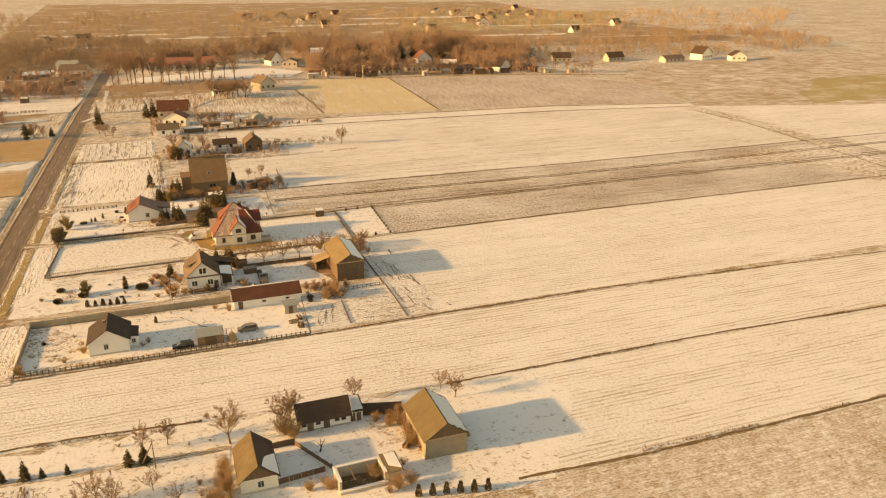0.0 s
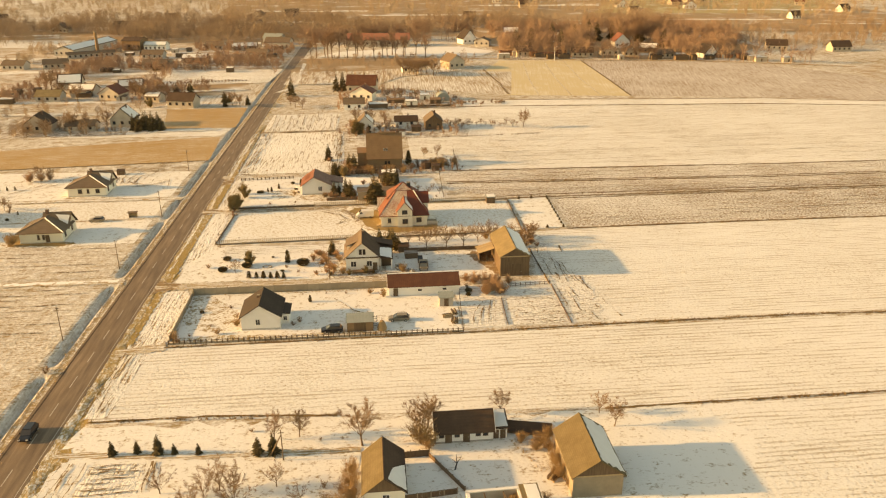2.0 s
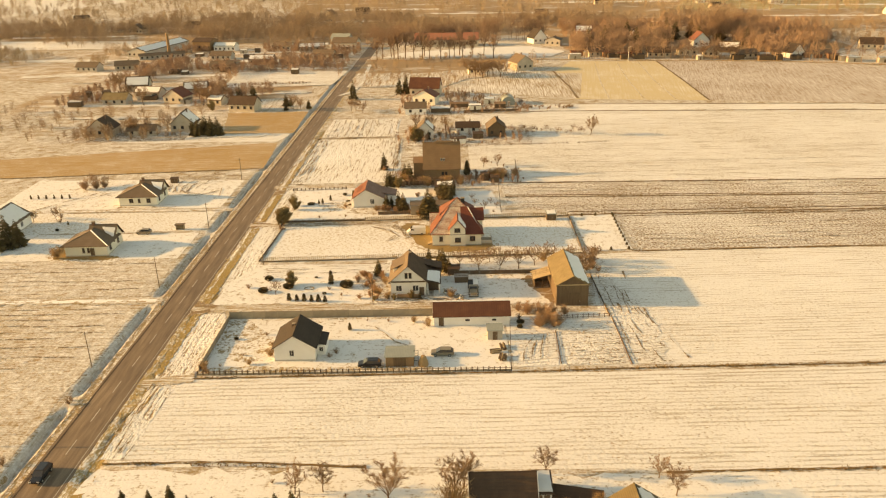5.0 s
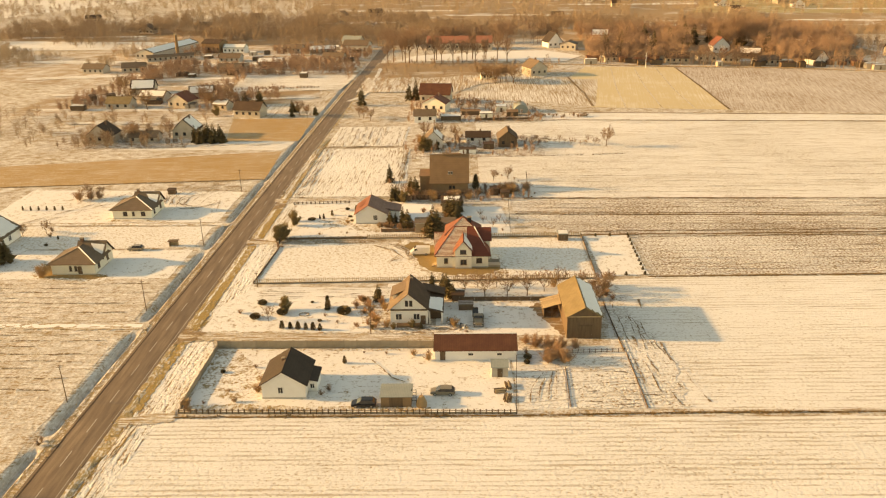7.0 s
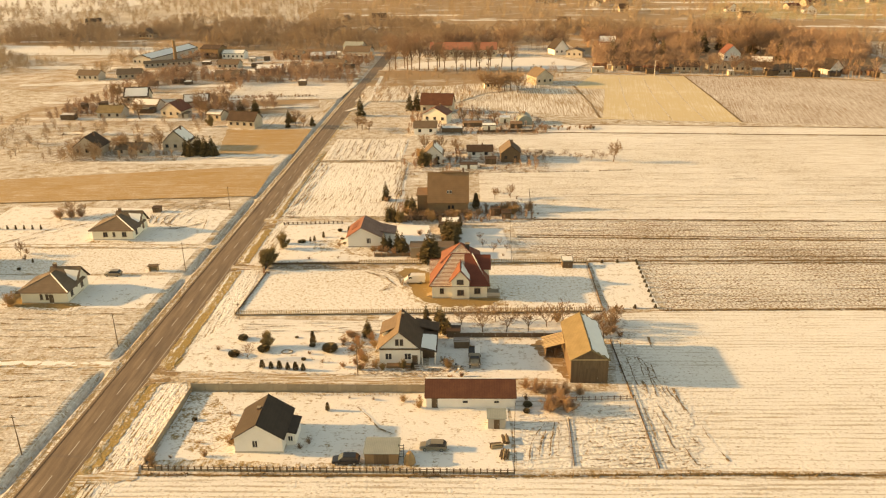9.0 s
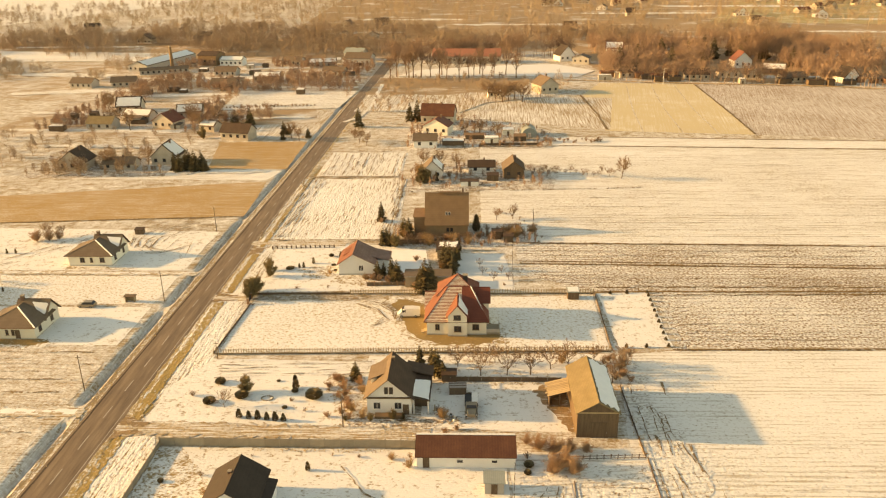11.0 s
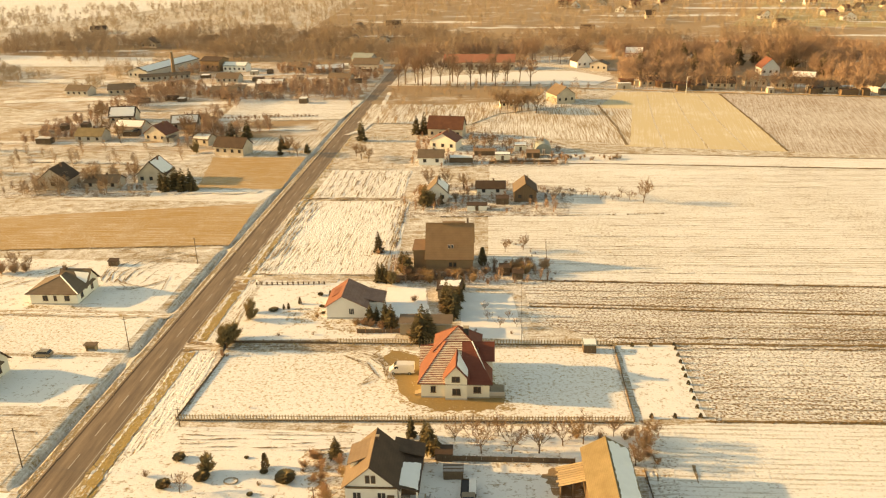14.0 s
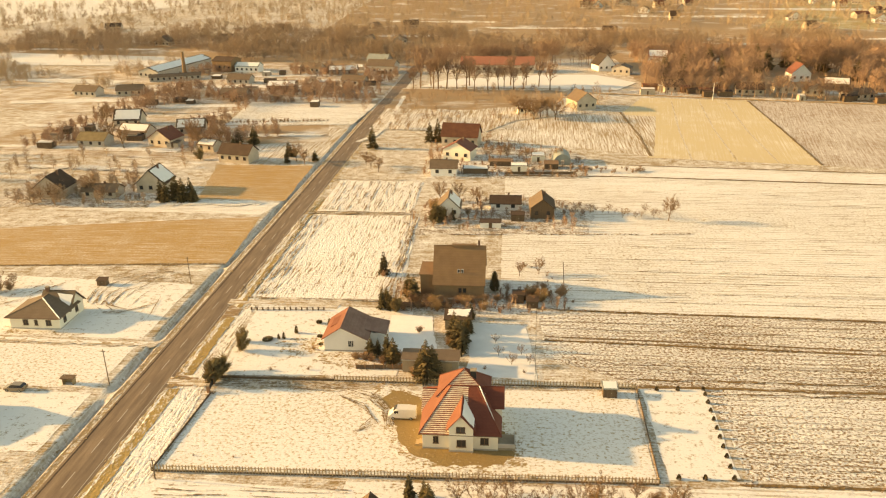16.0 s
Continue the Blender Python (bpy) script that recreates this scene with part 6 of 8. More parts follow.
fence("fence", "low wooden fence with many pale square posts on a kerb", (17.5, 2.0), (77.0, 1.5), 1.05, 0.2, 0.85, "wood_dark", solid=0.35, panel="concrete")
fence("fence", "concrete panel wall, weathered brown", (17.9, 25.4), (61.8, 25.1), 2.5, 0.18, 1.75, "concrete", rail=False, solid=1.65)
fence("fence", "concrete panel wall, weathered brown", (17.4, 3.5), (17.9, 25.3), 2.5, 0.18, 1.2, "concrete", rail=False, solid=1.1)
fence("fence", "wire fence with dark posts", (77.0, 2.0), (78.2, 19.5), 2.5, 0.1, 1.4, "wood_dark")
fence("picket_fence", "long fence of stout pale pickets on a low base", (17.5, 56.8), (100.2, 58.6), 0.53, 0.13, 1.3, "wood_pale", solid=0.22, panel="wood_dark")
fence("picket_fence", "fence of stout pale pickets along the back of the plot", (42.0, 86.4), (100.6, 87.0), 0.62, 0.18, 1.2, "wood_pale", solid=0.2, panel="wood_dark")
fence("fence", "low dark boundary fence", (17.7, 86.2), (42.0, 86.4), 2.0, 0.12, 0.8, "wood_dark", solid=0.5, panel="wood_dark")
fence("fence", "low dark boundary fence on a kerb", (17.4, 57.0), (19.0, 80.6), 1.5, 0.14, 0.5, "wood_dark", rail=False, solid=0.4, panel="wood_dark")
fence("fence", "low dark boundary fence on a kerb", (100.4, 58.9), (100.9, 87.0), 1.5, 0.14, 0.5, "wood_dark", rail=False, solid=0.4, panel="wood_dark")
fence("fence", "weathered board fence behind the yard", (65.5, 46.8), (88.5, 46.6), 2.2, 0.12, 1.1, "wood_dark", solid=1.0, panel="wood_dark")
fence("fence", "fence of slim posts along the yard", (87.2, 22.3), (99.9, 22.9), 1.1, 0.12, 0.9, "wood_dark")
fence("fence", "low dark fence between field plots", (87.4, 16.5), (86.7, 3.6), 2.0, 0.12, 0.35, "wood_dark", solid=0.15, panel="wood_dark")
fence("fence", "low dark fence between field plots", (100.2, 22.5), (100.1, 3.0), 2.0, 0.12, 0.4, "wood_dark", solid=0.18, panel="wood_dark")
fence("fence", "low dark fence behind the barn", (99.6, 45.0), (99.9, 23.5), 2.0, 0.12, 0.5, "wood_dark", solid=0.2, panel="wood_dark")
fence("fence", "dark wooden fence by the farmhouse", (62.3, -39.6), (66.6, -39.4), 1.4, 0.14, 1.3, "wood_dark", solid=1.2, panel="wood_dark")
fence("fence", "old board fence across the farmyard", (66.6, -39.6), (71.2, -48.4), 1.6, 0.12, 0.9, "wood_dark", solid=0.8, panel="wood_dark")
fence("fence", "low wall of rough boards beside the farmhouse", (62.2, -49.6), (70.0, -48.8), 1.6, 0.14, 1.1, "concrete", solid=1.05, panel="wood_dark")
fence("fence", "brick garden fence with dark panels", (45.4, 91.2), (54.8, 91.6), 1.6, 0.2, 1.2, "brick_red", solid=1.0, panel="wood_dark")
fence("fence", "dark panel fence behind the white house", (47.0, 119.8), (63.0, 120.2), 2.0, 0.14, 1.5, "wood_dark", solid=1.4, panel="wood_dark")
fence("fence", "row of short dark fence posts along a drive", (15.9, 116.3), (33.0, 117.2), 1.3, 0.3, 0.75, "wood_dark", rail=True)
fence("fence", "wire fence round the vegetable plots", (82.8, 120.5), (81.5, 89.0), 2.4, 0.08, 1.1, "wood_dark")
fence("fence", "wire fence of the berry garden", (90.6, 146.0), (89.2, 120.5), 2.0, 0.1, 1.4, "wood_dark")
fence("fence", "white garden fence by the road", (20, 270.5), (41, 271.5), 2.0, 0.2, 1.1, "frame_white")
fence("fence", "wooden fence behind the orchard", (75, 231.0), (100, 231.6), 2.5, 0.15, 1.2, "wood_dark", solid=0.9, panel="wood_dark")


# ---- poles ----
def utility_pole(x, y, h=8.0, strut=None, label="leaning wooden utility pole"):
    p = thing("utility_pole", label, "utility pole", x, y)
    part("pole", tube(bmesh.new(), (0, 0, -0.1), (0, 0, h), 0.11, 0.07, 8), "pole_wood", p)
    part("crossarm", boxes((-0.5, -0.04, h - 0.55, 0.5, 0.04, h - 0.45)), "pole_wood", p)
    for xx in (-0.42, 0.42):
        part("insulator", tube(bmesh.new(), (xx, 0, h - 0.45), (xx, 0, h - 0.27), 0.05, 0.03, 6), "frame_white", p)
    if strut:
        part("strut", tube(bmesh.new(), (strut[0], strut[1], -0.1), (0, 0, h * 0.85), 0.12, 0.09, 8), "pole_wood", p)
    return p


for x, y in ((-4.2, 5.8), (-3.3, 42.6), (-2.4, 82.6), (-4.0, 129.7), (-9.1, -19.4)):
    utility_pole(x, y, 7.8, label="wooden utility pole beside the road ditch")
utility_pole(43.9, -38.2, 5.6, (-2.2, 1.4), "wooden utility pole braced by a strut")
utility_pole(48.5, 31.2, 6.5, label="wooden utility pole beside a drive")
utility_pole(19.0, 54.8, 4.2, label="short wooden pole in the garden corner")
lamp = thing("street_lamp", "slim pale lamp post at the village edge", "street lamp", 181.2, 368.5)
part("post", tube(bmesh.new(), (0, 0, 0), (0, 0, 9.0), 0.16, 0.1, 8), "frame_white", lamp)
part("arm", tube(bmesh.new(), (0, 0, 9.0), (1.2, 0, 9.3), 0.08, 0.06, 6), "frame_white", lamp)
part("lamp_head", boxes((1.0, -0.15, 9.22, 1.8, 0.15, 9.38)), "metal", lamp)


# ---- vehicles ----
def loft(bm, rings):
    vs = [[bm.verts.new(p) for p in r] for r in rings]
    n = len(rings[0])
    for a, c in zip(vs, vs[1:]):
        for i in range(n):
            bm.faces.new((a[i], a[(i + 1) % n], c[(i + 1) % n], c[i]))
    bm.faces.new(vs[0][::-1])
    bm.faces.new(vs[-1])
    bmesh.ops.recalc_face_normals(bm, faces=bm.faces)
    return bm


def car(x, y, rz, label, paint, category="car", L=4.5, W=1.78, H=1.45, van=False, z=0.0):
    """A car along its own +x, built of a lofted body, glass, wheels and lamps."""
    c = thing("van" if van else "car", label, category, x, y, z, rz)
    secs = []
    if van:
        prof_ = [(-.5, .45, 1.9), (-.49, .35, 2.2), (-.2, .32, 2.28), (.18, .32, 2.26), (.30, .32, 1.75), (.40, .35, 1.15), (.49, .4, .95), (.5, .5, .8)]
    else:
        prof_ = [(-.5, .45, .80), (-.485, .30, .98), (-.40, .26, 1.02), (-.12, .25, 1.0), (.18, .25, .98), (.30, .26, .92), (.47, .30, .78), (.5, .42, .66)]
    for fx, z0, z1 in prof_:
        w = W / 2 * (0.90 if abs(fx) > .47 else 1.0)
        secs.append([(fx * L, -w, z0 + .1), (fx * L, -w * .96, z1 - .12), (fx * L, -w * .82, z1), (fx * L, w * .82, z1), (fx * L, w * .96, z1 - .12), (fx * L, w, z0 + .1), (fx * L, w * .9, z0), (fx * L, -w * .9, z0)])
    body = part("body", loft(bmesh.new(), secs), paint, c)
    if not van:
        cab = []
        for fx, k, zt in ((-.46, .92, 1.0), (-.36, .80, H - .03), (-.05, .78, H), (.10, .78, H - .04), (.27, .90, .96)):
            w = W / 2
            cab.append([(fx * L, -w * .93, .95), (fx * L, -w * k, zt), (fx * L, w * k, zt), (fx * L, w * .93, .95)])
        part("glasshouse", loft(bmesh.new(), cab), "glass", c)
        part("roof", boxes((-.37 * L, -W * .37, H - .01, .09 * L, W * .37, H + .035)), paint, c)
    else:
        part("windscreen", slab(bmesh.new(), [(.19 * L, -W * .40, 2.26), (.31 * L, -W * .42, 1.70), (.31 * L, W * .42, 1.70), (.19 * L, W * .40, 2.26)], -.03), "glass", c)
        for s in (-1, 1):
            part("side_window", boxes((.12 * L, s * W * .487 - .02, 1.35, .27 * L, s * W * .487 + .02, 1.9)), "glass", c)
    for fx in (-.31, .31):
        for s in (-1, 1):
            wh = part("wheel", tube(bmesh.new(), (fx * L, s * W * .5 - s * .22, .32), (fx * L, s * W * .5, .32), .32, .32, 14), "tyre", c)
            part("rim", tube(bmesh.new(), (fx * L, s * W * .5 - s * .05, .32), (fx * L, s * W * .5 + s * .012, .32), .2, .19, 10), "metal", wh)
    for s in (-1, 1):
        part("headlight", boxes((.48 * L, s * W * .36 - .18, .60, .5 * L + .015, s * W * .36 + .18, .75)), "lamp_lens", c)
        part("tail_light", boxes((-.5 * L - .015, s * W * .38 - .14, .75, -.485 * L, s * W * .38 + .14, .92)), "roof_red", c)
        part("mirror", boxes((.16 * L, s * (W * .5 + .1) - .1, .98 + (.4 if van else 0), .19 * L, s * (W * .5 + .1) + .1, 1.12 + (.4 if van else 0))), paint, c)
    return c


car(64.0, 8.0, 178, "muddy beige estate car parked in the snowy yard", "car_silver")
car(50.0, 4.2, 180, "black car parked by the fence", "car_black", H=1.5)
car(57.0, 74.8, 180, "white delivery van beside the villa", "car_white", "van", L=5.2, W=1.95, van=True)
car(-19.8, 79.4, 178, "snow-dusted pale car on a drive", "car_silver", L=4.2)
car(1.8, -27.5, -90 - 1.4, "black car driving along the road", "car_black", H=1.55, z=0.08)

# ---- yard things ----
def metal_garage(x, y):
    g = thing("metal_garage", "small sheet-metal garage with a pale green-grey roof", "garage", x, y)
    part("wall", boxes((-2.7, -1.3, 0, 2.7, 2.6, 2.1)), "wall_brown", g)
    part("roof", slab(bmesh.new(), [(-2.9, -1.5, 2.22), (2.9, -1.5, 2.22), (2.9, 2.8, 2.34), (-2.9, 2.8, 2.34)], .08), "roof_green", g)
    part("door", boxes((-1.2, -1.36, .05, 1.2, -1.3, 2.0)), "wood_dark", g)


metal_garage(55.8, 5.0)


def farm_truck(x, y, rz):
    """A bonneted lorry along its own +x with a dropside bed."""
    t_ = thing("truck", "old grey bonneted farm truck with a dark bed in the yard", "truck", x, y, 0, rz)
    part("chassis", boxes((-3.7, -.45, .55, 2.8, .45, .75)), "plastic", t_)
    bonnet = [[(fx, -w, .7), (fx, -w, zt - .12), (fx, -w * .8, zt), (fx, w * .8, zt), (fx, w, zt - .12), (fx, w, .7)] for fx, w, zt in ((1.35, .85, 1.5), (2.2, .8, 1.42), (2.75, .7, 1.3), (2.86, .64, 1.15))]
    part("bonnet", loft(bmesh.new(), bonnet), "car_silver", t_)
    cab = [[(fx, -1.1, .7), (fx, -1.1, 1.5), (fx, -w, zt), (fx, w, zt), (fx, 1.1, 1.5), (fx, 1.1, .7)] for fx, w, zt in ((-.1, 1.0, 1.98), (.1, 1.0, 2.04), (1.0, .98, 2.0), (1.4, 1.05, 1.55))]
    part("cab", loft(bmesh.new(), cab), "car_silver", t_)
    part("windscreen", slab(bmesh.new(), [(1.06, -.86, 1.96), (1.41, -.92, 1.60), (1.41, .92, 1.60), (1.06, .86, 1.96)], -.03), "glass", t_)
    part("bed", boxes((-3.9, -1.2, .9, -.25, 1.2, 1.0)), "plastic", t_)
    for s in (-1, 1):
        part("side_window", boxes((.2, s * 1.075 - .03, 1.55, .95, s * 1.075 + .03, 1.85)), "glass", t_)
        part("side_board", boxes((-3.9, s * 1.2 - .03, 1.0, -.25, s * 1.2 + .03, 1.5)), "wood_dark", t_)
        part("mudguard", boxes((1.75, s * .95 - .22, .82, 2.7, s * .95 + .22, .95)), "car_silver", t_)
        part("headlight", tube(bmesh.new(), (2.72, s * .92, 1.05), (2.9, s * .92, 1.05), .12, .13, 10), "lamp_lens", t_)
        part("front_wheel", tube(bmesh.new(), (2.2, s * .78, .42), (2.2, s * 1.08, .42), .42, .42, 14), "tyre", t_)
        part("rear_wheel", tube(bmesh.new(), (-2.5, s * .7, .45), (-2.5, s * 1.12, .45), .45, .45, 14), "tyre", t_)
    for fx in (-3.9, -.25):
        part("end_board", boxes((fx - .03, -1.17, 1.0, fx + .03, 1.17, 1.5)), "wood_dark", t_)
    part("cargo", boxes((-3.8, -1.1, 1.0, -.4, .0, 1.3)), "plastic", t_, "dark load under a sheet")
    part("tarpaulin", slab(bmesh.new(), [(-3.85, .05, 1.62), (-.3, .05, 1.58), (-.3, 1.2, 1.54), (-3.85, 1.2, 1.56)], .08), "frame_white", t_, "white sheet over the load")
    part("bumper", boxes((2.9, -1.0, .5, 3.0, 1.0, .68)), "metal", t_)


farm_truck(71.2, 36.4, -90)


def slatted_crate(x, y):
    """A waist-high bin of grey boards with slats laid over it."""
    c = thing("slatted_crate", "large grey board bin with loose slats on top", "bin", x, y, 0, 2)
    part("box", boxes((-1.6, -1.2, 0, 1.6, 1.2, 1.35)), "wood_dark", c)
    for i in range(8):
        part("slat", boxes((-1.7, -1.15 + i * .3, 1.35, 1.7, -.95 + i * .3, 1.42)), "frosted_slat" if i % 3 else "wood_dark", c)


slatted_crate(68.6, 43.0)


def scrap_heap(x, y, n, r, seed):
    """Loose boards, pipes and tins thrown on a heap."""
    rng = random.Random(seed)
    h_ = thing("scrap_heap", "untidy heap of boards, tins and scrap in the yard", "scrap heap", x, y)
    for i in range(n):
        a, d, zz = rng.uniform(0, 6.28), r * math.sqrt(rng.random()), rng.uniform(.05, .5)
        px, py, b = d * math.cos(a), d * math.sin(a) * .8, rng.uniform(0, 3.14)
        if i % 3 == 0:
            part("tin", tube(bmesh.new(), (px, py, zz - .05), (px + .1, py, zz + .4), .2, .22, 9), ("metal", "plastic", "frame_white")[i % 2 + (i % 4 == 3)], h_)
        else:
            ln = rng.uniform(.5, 1.1)
            ex, ey = ln * math.cos(b), ln * math.sin(b)
            nx, ny = -.13 * math.sin(b), .13 * math.cos(b)
            z2 = max(.06, zz + rng.uniform(-.3, .4))
            part("board", slab(bmesh.new(), [(px - ex - nx, py - ey - ny, zz), (px + ex - nx, py + ey - ny, z2), (px + ex + nx, py + ey + ny, z2), (px - ex + nx, py - ey + ny, zz)], .05), ("wood_dark", "wood_pale", "frosted_slat")[i % 3], h_)


scrap_heap(67.4, 33.6, 22, 1.5, 4)
scrap_heap(65.2, 36.0, 16, 1.1, 6)


def log_pile(x, y, n, label, rz=0.0, seed=1):
    rng = random.Random(seed)
    p = thing("log_pile", label, "log pile", x, y, 0, rz)
    for i in range(n):
        lv = i // max(1, (n // 3))
        part("log", tube(bmesh.new(), (-1.0 + rng.uniform(-.2, .2), (i % max(1, n // 3)) * .28 - .6 + lv * .12, .14 + lv * .24), (1.0 + rng.uniform(-.2, .2), (i % max(1, n // 3)) * .28 - .6 + lv * .12 + rng.uniform(-.1, .1), .14 + lv * .24), .13, .12, 7), "wood_dark" if i % 3 else "wood_pale", p)


log_pile(75.8, 6.0, 15, "stack of old timber beside the fence", 80, 5)
log_pile(76.0, 10.2, 12, "pile of old boards and logs", 95, 6)
log_pile(74.5, 8.6, 9, "small pile of branches and logs", 10, 7)
log_pile(84.8, -46.5, 12, "heap of old timber by the barn", 50, 8)


def haycock(x, y):
    h_ = thing("haycock", "small golden haycock under a net", "haycock", x, y)
    bm = bmesh.new()
    rings = []
    for k in range(7):
        r = 1.0 * math.cos(k / 6.5 * 1.45) ** .7
        rings.append([(r * math.cos(a) * (1 + .08 * noise.noise((a, k, 0))), r * math.sin(a) * (1 + .08 * noise.noise((k, a, 2))), k * .34) for a in [i * math.pi / 6 for i in range(12)]])
    part("hay", loft(bm, rings), "twig_gold", h_)
    part("stake", tube(bmesh.new(), (0, 0, 1.9), (0, 0, 2.7), .05, .04, 6), "pole_wood", h_)


haycock(60.3, 4.2)
lad = thing("hay_rack", "tall drying rack leaning by the garage", "rack", 58.9, 5.0)
for xx in (-.4, .4):
    part("upright", tube(bmesh.new(), (xx, 0, 0), (xx, .5, 2.6), .06, .06, 6), "plastic", lad)
for k in range(5):
    part("rung", tube(bmesh.new(), (-.4, .1 + .09 * k, .5 + k * .48), (.4, .1 + .09 * k, .5 + k * .48), .05, .05, 5), "plastic", lad)


def hut(x, y, w, d, hgt, label, wall, roof, snowy=True, name="hut"):
    h_ = thing(name, label, "hut", x, y)
    part("wall", boxes((-w / 2, -d / 2, 0, w / 2, d / 2, hgt)), wall, h_)
    part("roof", slab(bmesh.new(), [(-w / 2 - .2, -d / 2 - .2, hgt + .12), (w / 2 + .2, -d / 2 - .2, hgt + .12), (w / 2 + .2, d / 2 + .2, hgt + .4), (-w / 2 - .2, d / 2 + .2, hgt + .4)], .1), roof, h_)
    if snowy:
        snow_on(h_, [(-w / 2, -d / 2, hgt + .15), (w / 2, -d / 2, hgt + .15), (w / 2, d / 2, hgt + .38), (-w / 2, d / 2, hgt + .38)], int(x), jit=.3)
    put_door(h_, 0, -d / 2, 0, .8, min(1.8, hgt - .1))
    return h_


hut(74.7, 14.8, 3.0, 2.4, 2.1, "small grey weathered hut with a pale sheet roof", "wall_grey", "roof_green", False)
hut(95.4, 84.6, 2.6, 2.2, 1.9, "small brown garden hut with a snowy roof", "wood_dark", "roof_green")
hut(78.6, 124.4, 2.6, 2.2, 2.2, "dark garden shed among bushes", "wood_dark", "roof_dark", False)
hut(81.8, 121.8, 2.6, 2.0, 1.8, "dark garden shed among bushes", "wood_dark", "roof_dark", False)
hut(-26.5, 128.5, 2.4, 1.6, 1.4, "small dark crate hut in the snow", "wood_dark", "roof_dark", False)
hut(66.9, 47.4, 2.6, 2.0, 1.5, "low dark board hut behind the house", "wood_dark", "roof_dark", False)
well = thing("bus_shelter", "small wooden roadside shelter", "shelter", -10.4, 82.2)
part("wall", boxes((-1.1, .5, 0, 1.1, .62, 1.5), (-1.1, -.5, 0, -1.0, .5, 1.5), (1.0, -.5, 0, 1.1, .5, 1.5)), "wood_pale", well)
part("roof", boxes((-1.4, -.8, 1.5, 1.4, .8, 1.62)), "wood_dark", well)
gp = thing("gate", "brick gate posts with a dark steel gate", "gate", 18.4, 82.0)
for yy in (-1.2, 1.8):
    po = part("gate_post", boxes((-.25, yy - .25, 0, .25, yy + .25, 1.5)), "brick_red", gp)
    part("cap", boxes((-.32, yy - .32, 1.5, .32, yy + .32, 1.6)), "concrete", po)
part("gate_leaf", boxes(*[(-.03, -1.0 + .22 * k, .15, .03, -.92 + .22 * k, 1.3) for k in range(12)], (-.02, -1.0, .3, .02, 1.6, .38), (-.02, -1.0, 1.1, .02, 1.6, 1.18)), "plastic", gp)
sc = thing("bare_sapling", "crooked dead sapling in the farmyard", "tree", 70.3, -43.2)
sm_ = bmesh.new()
tube(sm_, (0, 0, -.05), (.3, .1, 1.2), .14, .10, 6)
part("trunk", sm_, "plastic", sc)
sm_ = bmesh.new()
for q in ((.2, .3, 2.6), (1.0, .1, 2.4), (-.5, 0, 2.1), (.9, .4, 1.9)):
    tube(sm_, (.28, .1, 1.1), q, .08, .03, 5)
part("branch", sm_, "plastic", sc)
fb_ = thing("flower_bed", "round stone-edged flower bed in the snow", "flower bed", 32.8, 40.2)
st = mesh_of(boxes((-.14, -.1, 0, .14, .1, .2)), "stone", "concrete")
for k in range(18):
    a = 2 * math.pi * k / 18
    o = new("stone", st)
    o.parent = fb_
    o.matrix_basis = pose(1.1 * math.cos(a), .8 * math.sin(a), 0, 0, 0, math.degrees(a) + 90)

# ruts pressed into the snow
def rut(pts, w=.3, label="dark tyre rut in the snow"):
    return strip("rut", pts, w, "rut", 0, label, height=.015, step=.8, jit=.9, category="tyre track", ragged=.5)


for pts in ([(-25.6, 118), (-27.2, 125), (-26.4, 132), (-23, 138), (-17, 141), (-11.5, 142)], [(-23.6, 117), (-24.8, 125), (-23.6, 131.6), (-20, 136.6), (-14, 139.4)], [(-21.5, 117), (-21.9, 125), (-20.2, 132), (-16.4, 136.4), (-11, 138)], [(-19.2, 118), (-19.4, 125), (-17.6, 130.6), (-13.6, 134.8)], [(-16.9, 118), (-16.9, 126), (-14.6, 131), (-10.6, 134)], [(-29.3, 131), (-30, 135.5), (-29, 139.6), (-25.4, 141.4)], [(-14.0, 116), (-13.2, 124), (-10.4, 130)]):
    rut(pts, .34, "curving wheel rut in the snow")
# long furrow lines in the fields west of the road
for y0, x1, w in ((39.6, -30, .3), (41.8, -8, .34), (44.5, -24, .26), (46.6, -7, .34), (49.8, -14, .26), (52.4, -6.4, .42), (55.0, -22, .28), (57.4, -8, .3), (31.4, -12, .3), (28.6, -7, .36), (26.0, -20, .28), (23.4, -9, .4), (20.2, -8, .28), (17.4, -16, .34), (14.0, -8, .28), (9.8, -8.5, .32), (5.6, -14, .28)):
    strip("furrow_line", [(x1, y0), (-60, y0 + .5), (-120, y0 + .9), (-180, y0 + 1.6)], w, "rut", 0, "thin dark furrow across a snowy field", height=.03, step=1.2, jit=.9, category="furrow", ragged=.7)
rng = random.Random(12)
for k in range(22):
    y0 = rng.uniform(3.5, 46)
    y1 = min(57, y0 + rng.uniform(4, 16))
    x0 = 101.2 + rng.random() ** 1.6 * 9.5
    rut([(x0 + (30 - y0) * .02 * (x0 - 101) * .3, y0), (x0 + rng.uniform(-.3, .3), (y0 + y1) / 2), (x0 - .2, y1)], rng.uniform(.2, .42))
for k in range(14):
    x0, y0 = 88 + rng.uniform(0, 11.5), rng.uniform(4, 16)
    rut([(x0, y0), (x0 + rng.uniform(2, 5), y0 + rng.uniform(-.3, .3))], rng.uniform(.15, .3))
for k in range(7):
    rut([(20, 83.4 + k * .36), (34, 83.2 + k * .4), (44, 82.4 + k * .5), (50, 80 + k * .5), (53 + k * .35, 76.4), (54 + k * .3, 72)], .24)
